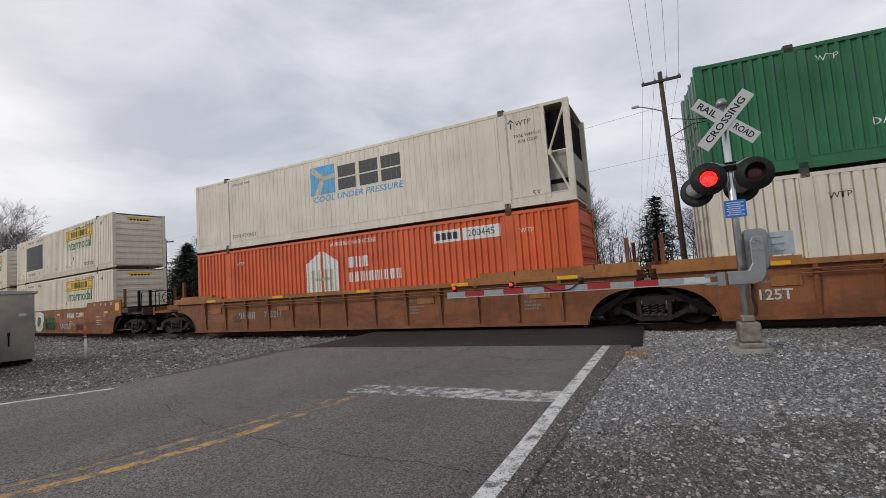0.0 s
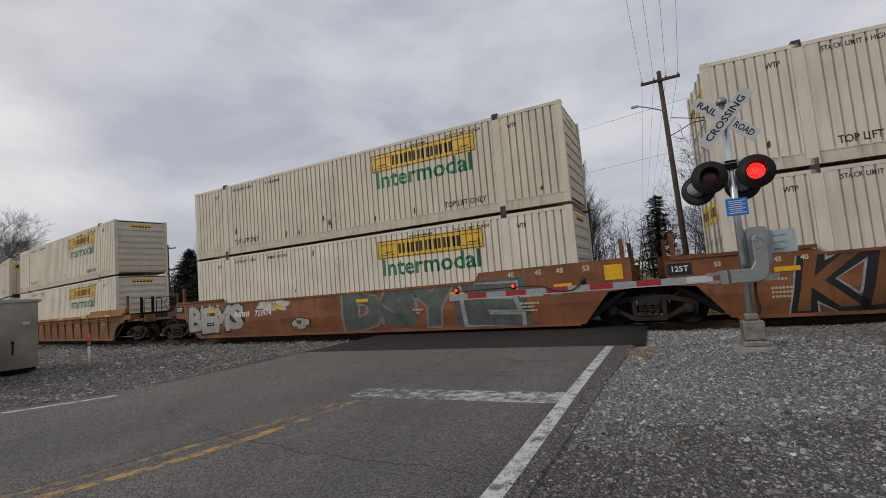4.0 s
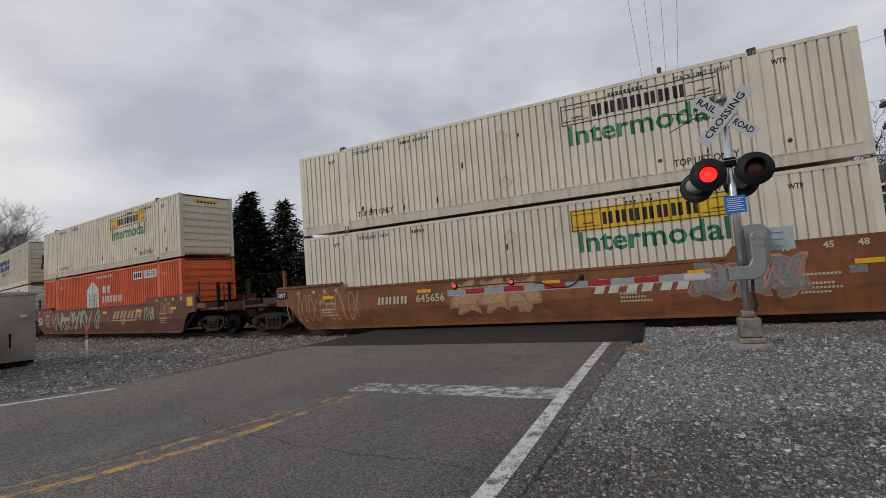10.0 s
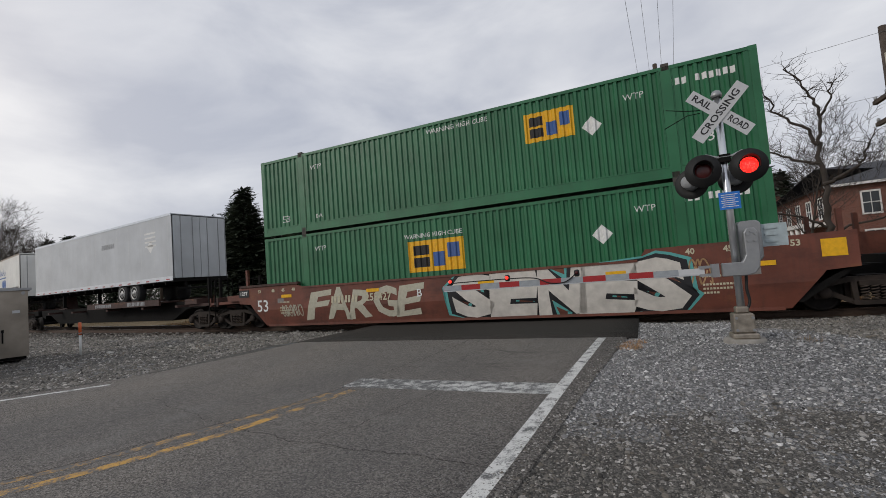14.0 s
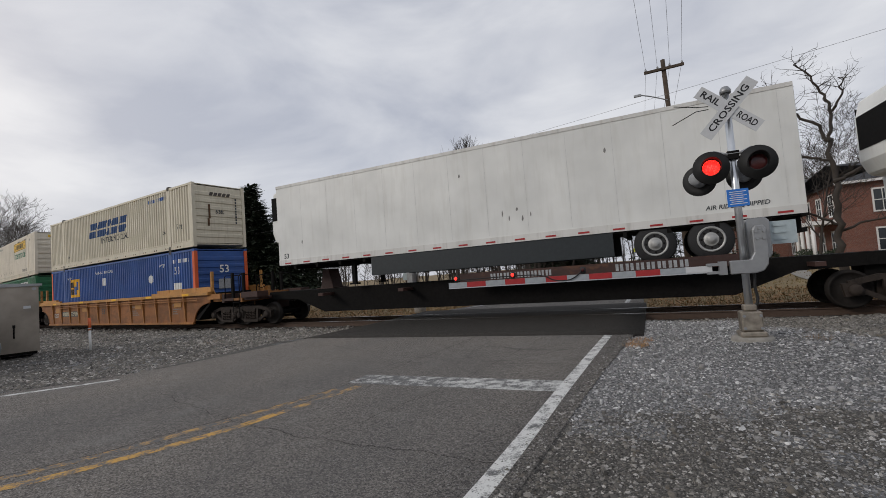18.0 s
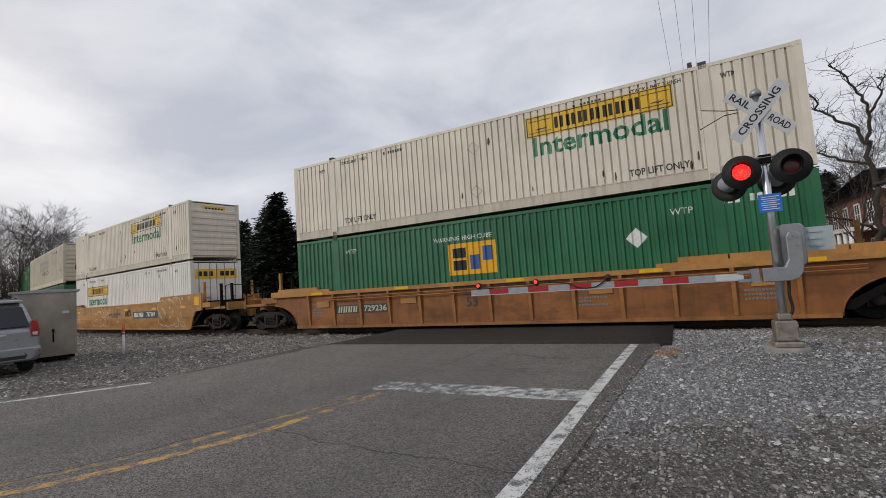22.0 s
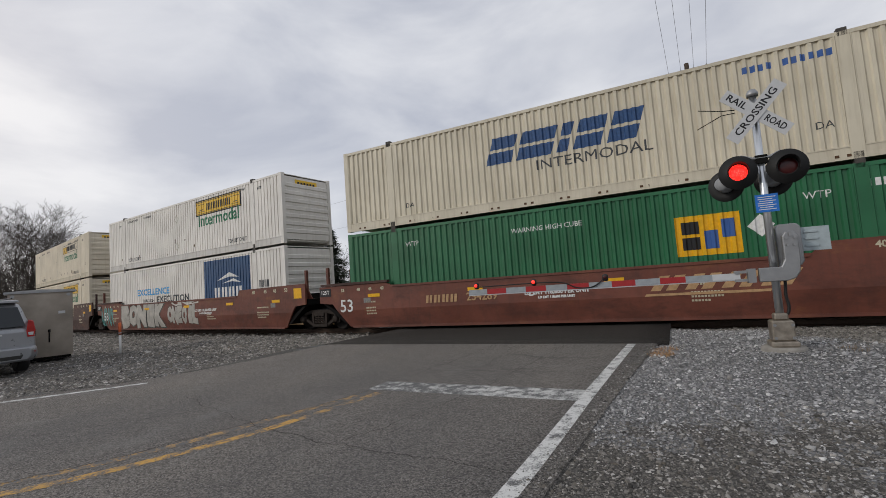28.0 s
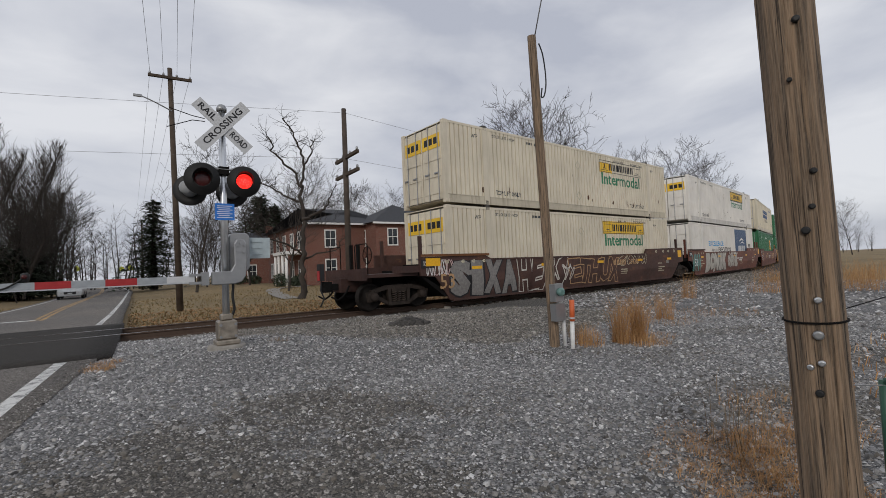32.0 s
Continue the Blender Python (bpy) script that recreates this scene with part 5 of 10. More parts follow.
def well_side(kind):
    bm = bmesh.new()
    if kind == "rib":
        # a wheel arch sweeps up over the truck at each end
        arch = [(8.12 + 1.2 * (1 - math.cos(a)), WELL_LOW + 0.86 * math.sin(a)) for a in (radians(9 * k) for k in range(11))]
        prism(bm, [(-x, z) for x, z in reversed(arch)] + arch + [(9.4, 1.32), (-9.4, 1.32)], -1.42, -1.38)
        for side in (-1, 1):
            pipe(bm, [(side * x, -1.425, z) for x, z in arch], 0.022, 5)
    else:
        prism(bm, [(-8.61, CREASE), (8.61, CREASE), (8.8, 0.95), (9.4, 1.0), (9.4, 1.79), (5.2, 1.75), (5.05, 1.52), (-6.2, 1.49), (-6.5, 1.62), (-9.4, 1.6), (-9.4, 1.0), (-8.8, 0.95)], FLAT_Y, -1.4)
        a = [bm.verts.new(v) for v in ((-8.61, FLAT_Y, CREASE), (8.61, FLAT_Y, CREASE), (8.12, skin_y(WELL_LOW), WELL_LOW), (-8.12, skin_y(WELL_LOW), WELL_LOW))]
        b = [bm.verts.new(v.co + Vector((0, 0.06, 0))) for v in a]
        faces = [bm.faces.new(a), bm.faces.new(b[::-1])] + [bm.faces.new((a[i], b[i], b[(i + 1) % 4], a[(i + 1) % 4])) for i in range(4)]
        bmesh.ops.recalc_face_normals(bm, faces=faces)
    return mesh_of("well_side", bm, M_DARK)


def well_chord(kind):
    bm = bmesh.new()
    if kind == "rib":
        box(bm, -9.4, 9.4, -1.54, -1.36, 1.32, 1.45)
        box(bm, 4.6, 9.5, -1.46, -1.34, 1.45, 1.54)
        for k in range(4):
            box(bm, 5.1 + k * 1.1, 6.16 + k * 1.1, -1.44, -1.32, 1.54, 1.66)
        box(bm, -9.5, -6.4, -1.46, -1.34, 1.45, 1.54)
        box(bm, -9.1, -7.0, -1.44, -1.32, 1.54, 1.63)
    else:
        box(bm, -8.0, 8.0, -1.375, -1.3, 0.09, 0.17)
        box(bm, -6.2, 5.0, -1.5, -1.39, 1.44, 1.505)
    return mesh_of("top_chord", bm, M_DARK, 0.012)


def bottom_flange():
    return mesh_of("bottom_flange", box(bmesh.new(), -8.1, 8.1, -1.48, -1.37, 0.1, 0.19), M_DARK, 0.01)


def corner_guide():
    bm = bmesh.new()
    box(bm, -0.05, 0.05, -0.05, 0.05, 1.2, 2.3)
    prism(bm, [(-0.05, 1.2), (0.3, 1.2), (-0.05, 1.75)], -0.02, 0.02)
    return mesh_of("guide_post", bm, M_DARK)


def well_rib():
    bm = bmesh.new()
    prism(bm, [(-1.42, 0.19), (-1.45, 0.2), (-1.53, 1.32), (-1.42, 1.32)], -0.045, 0.045, "x")
    return mesh_of("rib", bm, M_DARK)


def floor_mesh():
    bm = bmesh.new()
    box(bm, -0.25, 0.25, -1.3, 1.3, 0.36, 0.508)
    return mesh_of("floor_beam", bm, M_DARK)


# Added dark plate and deck where the car's end lies in shade.
def bulkhead_mesh():
    return mesh_of("end_bulkhead", box(box(bmesh.new(), 8.4, 9.4, -1.35, 1.35, 0.98, 1.2), 8.1, 8.18, -1.36, 1.36, 0.3, 1.4), M_DARK)


def platform_mesh():
    bm = bmesh.new()
    box(bm, 9.3, 11.3, -1.3, 1.3, 1.02, 1.12)
    box(bm, 9.3, 11.6, -0.3, 0.3, 0.6, 1.02)
    box(bm, 11.25, 11.38, -1.3, 1.3, 0.95, 1.3)
    box(bm, 9.2, 10.1, -1.44, -0.9, 1.12, 1.34)
    box(bm, 9.2, 10.1, 0.9, 1.44, 1.12, 1.34)
    return mesh_of("end_platform", bm, M_DARK, 0.012)


def rails_mesh():
    """A bent grab rail on the end platform."""
    return mesh_of("hand_rail", pipe(bmesh.new(), [(11.2, -1.28, 1.1), (11.2, -1.28, 2.0), (11.2, -1.23, 2.05), (11.2, -0.55, 2.05), (11.2, -0.5, 2.0), (11.2, -0.5, 1.1)], 0.018), M_DARK)


def ladder_mesh():
    return mesh_of("ladder", pipe(bmesh.new(), [(10.85, -1.34, 1.3), (10.85, -1.34, 0.45), (11.25, -1.34, 0.45), (11.25, -1.34, 1.3)], 0.016), M_DARK)


def end_rails(car, r):
    part("hand_rail", shared(CACHE, "hrail", rails_mesh), M_DARK, car, "", r)
    part("hand_rail", shared(CACHE, "hrail", rails_mesh), M_DARK, car, "", r @ pose(0, 1.78, 0))
    ld = part("ladder", shared(CACHE, "ladder", ladder_mesh), M_DARK, car, "", r)
    for z in (0.7, 0.95):
        part("rung", shared(CACHE, "rung", lambda: mesh_of("rung", tube(bmesh.new(), (10.85, -1.34, 0), (11.25, -1.34, 0), 0.014, n=6), M_DARK)), None, ld, "", pose(0, 0, z))
    for y in (-1.1, -0.6):
        part("guide_post", shared(CACHE, "gpost", lambda: mesh_of("guide_post", box(bmesh.new(), 10.45, 10.55, -0.05, 0.05, 1.1, 2.15), M_DARK)), None, car, "", r @ pose(0, y, 0))


def brake_wheel():
    bm = bmesh.new()
    n = 18
    for i in range(n):
        a, b = 2 * math.pi * i / n, 2 * math.pi * (i + 1) / n
        tube(bm, (0, 0.28 * math.cos(a), 0.28 * math.sin(a)), (0, 0.28 * math.cos(b), 0.28 * math.sin(b)), 0.016, n=5, cap=False)
    for i in range(5):
        a = 2 * math.pi * i / 5
        tube(bm, (0, 0, 0), (0, 0.28 * math.cos(a), 0.28 * math.sin(a)), 0.012, n=5)
    return mesh_of("brake_wheel", bm, M_DARK)


def coupler_mesh():
    bm = bmesh.new()
    box(bm, 11.3, 11.9, -0.12, 0.12, 0.68, 0.88)
    box(bm, 11.8, 12.05, -0.2, 0.1, 0.62, 0.95)
    return mesh_of("coupler", bm, M_DARK)


def hose_mesh():
    return mesh_of("air_hose", pipe(bmesh.new(), [(11.4, 0, 0.8), (11.5, 0, 0.62), (11.62, 0, 0.48), (11.8, 0, 0.38), (12.0, 0, 0.5)], 0.03), M_DARK)


def blob_letters(seed, x0, x1, z0, z1, n):
    """Rounded swollen shapes in a row, with their outlines and inner strokes."""
    rnd = random.Random(seed)
    fill, rim, line_ = [], [], []
    w = (x1 - x0) / n
    for i in range(n):
        cx, cz = x0 + (i + 0.5) * w + rnd.uniform(-0.08, 0.08) * w, (z0 + z1) / 2 + rnd.uniform(-0.04, 0.04)
        rx, rz = w * rnd.uniform(0.58, 0.74), (z1 - z0) / 2 * rnd.uniform(0.95, 1.1)
        k = rnd.randint(3, 6)
        ph = rnd.uniform(0, 6.28)
        pts = []
        for j in range(22):
            a = 2 * math.pi * j / 22
            r = 1 + 0.24 * math.sin(k * a + ph) + 0.08 * rnd.uniform(-1, 1)
            c_, s_ = math.cos(a), math.sin(a)
            sx = math.copysign(abs(c_) ** 0.6, c_)
            sz = math.copysign(abs(s_) ** 0.6, s_)
            pts.append((cx + rx * r * sx * 0.88, max(z0, min(z1, cz + rz * r * sz * 0.88))))
        fill.append([(cx + (a - cx) * 0.86, cz + (b - cz) * 0.88) for a, b in pts])
        rim += ring(pts, 0.88)
        for _ in range(4):
            xa, za = cx + rnd.uniform(-0.35, 0.35) * rx, cz + rnd.uniform(-0.4, 0.2) * rz
            xb, zb = xa + rnd.uniform(-0.5, 0.5) * rx, za + rnd.uniform(0.4, 0.9) * rz
            line_.append([(xa - 0.025, za), (xa + 0.025, za), (xb + 0.025, zb), (xb - 0.025, zb)])
    return fill, rim, line_


def scribble(seed, x0, x1, z0, z1, strokes, width=0.035):
    """Looping thin strokes, like a marker tag."""
    rnd = random.Random(seed)
    polys = []
    for s in range(strokes):
        cx = x0 + (x1 - x0) * (s + 0.5) / strokes
        w = (x1 - x0) / strokes * rnd.uniform(0.4, 0.7)
        f1, f2, p1, p2 = rnd.uniform(0.8, 1.6), rnd.uniform(1.2, 2.4), rnd.uniform(0, 6), rnd.uniform(0, 6)
        last = None
        for j in range(26):
            u = 2 * math.pi * j / 25
            p = Vector((cx + w * 0.8 * math.sin(f1 * u + p1), (z0 + z1) / 2 + (z1 - z0) / 2 * math.sin(f2 * u + p2)))
            if last is not None and (p - last).length > 1e-3:
                d = (p - last).normalized() * width / 2
                nrm = Vector((-d.y, d.x))
                polys.append([tuple(last - nrm - d), tuple(p - nrm + d), tuple(p + nrm + d), tuple(last + nrm - d)])
            last = p
    return polys


def lay_flat(bm, y, lift):
    """Lays shapes on a car's side; on the smooth one they follow its crease."""
    if y == FLAT_Y:
        bmesh.ops.bisect_plane(bm, geom=bm.verts[:] + bm.edges[:] + bm.faces[:], plane_co=(0, 0, CREASE), plane_no=(0, 0, 1))
    for v in bm.verts:
        v.co.y = (skin_y(v.co.z) if y == FLAT_Y else y) - lift
    return lay_on(bm, None)


def on_side(polys, ink, car, label, name, lift=0.004, y=FLAT_Y):
    return part(name, lay_flat(flat_shapes(polys), y, lift), INK[ink] if isinstance(ink, str) else ink, car, label)


def car_words(text, size, x, z, ink, car, y=FLAT_Y, width=None, lift=0.012):
    return part("lettering", lay_flat(words_bm(text, size, x, z, 0.006, 0, width), y, lift), INK[ink], car, "painted lettering")


def spray_word(car, text, x0, x1, z0, z1, layers, seed, slant=0.0, jitter=0.12, coat=None, lift=0.004):
    """Sprayed letters, each stretched, leaned and bent on its own; layers go from the outermost outline to the fill."""
    rnd = random.Random(seed)
    w = (x1 - x0) / len(text)
    shape = [(rnd.uniform(-0.05, 0.05) * w, rnd.uniform(0.98, 1.16), rnd.uniform(-0.1, 0.05), rnd.uniform(0.96, 1.08), slant + rnd.uniform(-jitter, jitter), rnd.uniform(0, 6.28)) for _ in text]
    for k, (ink, bold) in enumerate(layers):
        bm = bmesh.new()
        for i, ch in enumerate(text):
            ref = text_mesh(ch, 1.0, layers[-1][1])
            xs, ys = [v.co.x for v in ref.vertices], [v.co.y for v in ref.vertices]
            cx, cy, sx, sy = (min(xs) + max(xs)) / 2, (min(ys) + max(ys)) / 2, max(max(xs) - min(xs), 0.42), max(ys) - min(ys)
            dx, grow, dz, tall, lean, ph = shape[i]
            have = len(bm.verts)
            bm.from_mesh(text_mesh(ch, 1.0, bold))
            bm.verts.ensure_lookup_table()
            for v in bm.verts[have:]:
                a, b = (v.co.x - cx) / sx, (v.co.y - cy) / sy
                z = (z0 + z1) / 2 + (b * tall + dz * 0.3) * (z1 - z0)
                x = x0 + (i + 0.5) * w + dx + a * grow * w + lean * b * (z1 - z0) + 0.05 * w * math.sin(5 * b + ph)
                v.co = Vector((x, 0, max(WELL_LOW + 0.03, min(1.46 if x < 5 else 1.72, z + 0.04 * math.sin(4 * a + ph)))))
        part("graffiti", lay_flat(bm, FLAT_Y, lift + 0.003 * k), CAR_PAINT[ink] if ink in CAR_PAINT else INK[ink], car, "sprayed graffiti letters")


def spray_swirl(car, seed, x0, x1, z0, z1, strokes, width, ink, lift=0.006):
    on_side(scribble(seed, x0, x1, z0, z1, strokes, width), ink, car, "looping graffiti strokes", "graffiti", lift)


def spray_blobs(car, seed, x0, x1, z0, z1, n, fill_ink, rim_ink):
    fill, rim, line_ = blob_letters(seed, x0, x1, z0, z1, n)
    on_side(fill, fill_ink, car, "swollen graffiti shapes", "graffiti", 0.005)
    on_side(rim, rim_ink, car, "outline of the graffiti", "graffiti_outline", 0.008)
    on_side(line_, rim_ink, car, "inner strokes of the graffiti", "graffiti_stroke", 0.008)


def star(cx, cz, r):
    return [(cx + (r if i % 2 == 0 else 0.45 * r) * math.cos(math.pi * i / 5 + 0.3), cz + (r if i % 2 == 0 else 0.45 * r) * math.sin(math.pi * i / 5 + 0.3)) for i in range(10)]


def graffiti(tag, car):
    """The painted pieces of each car, by name."""
    if tag == "g1":
        spray_swirl(car, 11, -8.5, -6.2, 0.4, 1.5, 4, 0.1, "green")
        spray_swirl(car, 12, -8.6, -6.6, 0.3, 1.1, 3, 0.08, "black", 0.009)
        spray_word(car, "LTD", -6.7, -1.8, 0.2, 1.5, [("green", 0.15), ("black", 0.11), ("chalk", 0.06)], 3, 0.15)
        spray_swirl(car, 13, -1.6, 0.2, 0.3, 1.0, 4, 0.08, "black")
        spray_swirl(car, 14, -1.2, 0.3, 0.4, 1.1, 3, 0.07, "green", 0.009)
        spray_swirl(car, 15, 1.0, 2.6, 0.35, 0.65, 5, 0.06, "chalk")
        spray_swirl(car, 16, 3.4, 4.5, 0.3, 0.6, 4, 0.035, "black")
        car_words("B", 0.34, 1.55, 1.1, "black", car)
        on_side(letter_bars(2.2, 3.25, 0.98, 1.24, 4, 0.05), "white", car, "plain white blocks", "stencil", 0.012)
        car_words("723974", 0.36, 4.15, 1.11, "white", car)
    elif tag == "g2":
        spray_word(car, "KINGS", -6.7, -1.5, 0.28, 1.45, [("grey", 0.115), ("black", 0.095), ("soot", 0.02)], 5, 0.1)
        spray_blobs(car, 21, 1.2, 5.4, 0.35, 1.55, 4, "chalk", "salmon")
    elif tag == "g3":
        spray_word(car, "BEMS", -8.5, -5.1, 0.35, 1.42, [("black", 0.1), ("silver", 0.055)], 7, 0.1)
        spray_blobs(car, 23, -4.2, -2.6, 1.05, 1.5, 2, "chalk", "silver")
        spray_blobs(car, 24, -2.5, -1.7, 0.3, 0.75, 1, "silver", "black")
        spray_word(car, "DSY", 0.2, 4.3, 0.22, 1.5, [("ash", 0.14), ("sage", 0.095)], 8, 0.1)
        spray_word(car, "E", 4.7, 6.3, 0.25, 1.4, [("sage", 0.16), ("grey", 0.1), ("sage", 0.06)], 9, 0.1)
        on_side(letter_bars(-5.6, -4.75, 0.9, 1.1, 4, 0.05), "white", car, "plain white blocks", "stencil", 0.012)
        car_words("723974", 0.3, -3.95, 1.0, "white", car)
    elif tag == "g4":
        spray_swirl(car, 31, -9.0, -5.6, 0.4, 1.35, 6, 0.03, "tan")
        spray_blobs(car, 32, -2.1, 0.4, 0.4, 1.45, 3, "tan", "salmon")
        spray_blobs(car, 33, 4.35, 6.6, 0.45, 1.5, 3, "ash", "salmon")
    elif tag == "g5":
        spray_swirl(car, 44, -6.3, -4.2, 0.35, 1.3, 3, 0.09, "faded")
        spray_swirl(car, 41, -4.1, 0.3, 0.4, 1.35, 5, 0.1, "faded")
        spray_swirl(car, 42, 5.0, 5.9, 0.7, 1.3, 4, 0.05, "faded")
        spray_swirl(car, 43, 6.3, 7.4, 1.0, 1.5, 4, 0.04, "tan")
    elif tag == "g6":
        spray_word(car, "TROLL", -6.6, -3.7, 0.25, 0.95, [("faded", 0.03)], 12, 0.2)
        spray_swirl(car, 51, -8.0, -6.4, 0.8, 1.4, 1, 0.09, "faded")
        spray_swirl(car, 52, -3.6, 0.2, 0.4, 1.45, 4, 0.11, "faded")
        spray_word(car, "ESMU", 0.5, 5.0, 0.18, 1.5, [("chalk", 0.17), ("black", 0.14), ("silver", 0.085)], 13, 0.1, 0.2)
        spray_word(car, "O", 4.9, 5.9, 0.22, 1.6, [("chalk", 0.15), ("black", 0.12), ("silver", 0.085)], 14)
        spray_swirl(car, 53, 6.0, 6.6, 0.6, 1.3, 3, 0.035, "faded")
    elif tag == "g7":
        spray_swirl(car, 61, -7.2, -6.2, 0.45, 0.85, 4, 0.035, "faded")
        spray_word(car, "FARGE", -6.0, -1.3, 0.3, 1.3, [("faded", 0.03)], 15, 0.15)
        spray_word(car, "SENES", -0.2, 6.1, 0.2, 1.5, [("teal", 0.16), ("black", 0.12), ("chalk", 0.06)], 16, 0.1, 0.2)
        spray_swirl(car, 62, 5.9, 6.6, 0.8, 1.4, 3, 0.035, "tan")
    elif tag == "g8":
        spray_word(car, "EBS", -4.5, -1.7, 0.3, 1.45, [("pink", 0.085), ("mustard", 0.062)], 17, 0.1)
        spray_swirl(car, 71, -0.9, -0.1, 0.5, 1.4, 1, 0.035, "pink")
        spray_swirl(car, 72, 0.65, 1.5, 0.85, 1.2, 3, 0.05, "black")
        spray_word(car, "SBR", 4.95, 7.6, 0.3, 1.6, [("chalk", 0.085), ("mustard", 0.062)], 18, 0.1)
    elif tag == "g9":
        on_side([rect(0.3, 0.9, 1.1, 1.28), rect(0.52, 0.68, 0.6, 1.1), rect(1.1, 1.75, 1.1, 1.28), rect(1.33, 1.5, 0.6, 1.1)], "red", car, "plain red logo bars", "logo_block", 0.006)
        spray_word(car, "ANSY", 2.1, 5.4, 0.22, 1.52, [("black", 0.18), ("chalk", 0.13), ("purple", 0.08)], 19, 0.1, 0.2)
        for k, (cx, cz) in enumerate(((1.95, 0.85), (5.6, 0.75))):
            on_side([star(cx, cz, 0.46)], "chalk", car, "white painted star", "graffiti", 0.018)
            on_side([star(cx, cz, 0.33)], "purple", car, "purple centre of the star", "graffiti", 0.021)
        on_side([[(x + 0.07 * math.cos(2 * math.pi * i / 12), z + 0.07 * math.sin(2 * math.pi * i / 12)) for i in range(12)] for x, z in ((2.6, 1.35), (3.3, 0.5), (3.6, 1.3), (4.4, 0.6), (4.7, 1.3), (2.9, 1.0))], "pink", car, "pink painted dots", "graffiti", 0.022)
        spray_swirl(car, 81, 5.9, 6.5, 0.8, 1.4, 2, 0.035, "white")
    elif tag == "g10":
        spray_word(car, "SPES", 0.0, 5.0, 0.22, 1.45, [("teal", 0.2), ("orange", 0.14), ("black", 0.11), ("sage", 0.06)], 20, 0.1, 0.2)
        spray_swirl(car, 91, 5.1, 5.6, 0.6, 1.2, 1, 0.08, "white")
    elif tag == "g11":
        spray_swirl(car, 95, -8.8, -7.3, 0.35, 1.35, 4, 0.05, "teal")
        spray_word(car, "BONIK", -6.2, -1.4, 0.25, 1.5, [("sage", 0.14), ("black", 0.115), ("silver", 0.1)], 22, 0.1)
        spray_word(car, "ONEOIL", -1.0, 1.8, 0.4, 1.25, [("black", 0.11), ("silver", 0.092)], 23, 0.1)
        spray_word(car, "ONE", -0.6, 1.9, 1.3, 1.6, [("chalk", 0.05)], 24, 0.1)
    elif tag == "g13":
        spray_word(car, "SIXA", -8.1, -4.9, 0.24, 1.5, [("black", 0.12), ("ash", 0.08)], 25)
        spray_word(car, "HERS", -4.8, -1.8, 0.25, 1.5, [("chalk", 0.09), ("umber", 0.055)], 26, 0.1, 0.25)
        spray_swirl(car, 97, -1.9, -1.2, 0.5, 1.0, 2, 0.05, "chalk", 0.012)
        spray_word(car, "ETHUX", -1.5, 2.4, 0.3, 1.35, [("tan", 0.075), ("umber", 0.045)], 27, 0.0, 0.25)
        for k, (x0_, x1_, ink) in enumerate(((-9.2, -8.3, "white"), (-8.9, -8.0, "pink"), (2.2, 5.2, "pale"))):
            spray_swirl(car, 700 + k, x0_, x1_, 1.0, 1.5, 3, 0.03, ink)


GRAFFITI = ("g1", "g2", "g3", "g4", "g5", "g6", "g7", "g8", "g9", "g10", "g11", "g13")


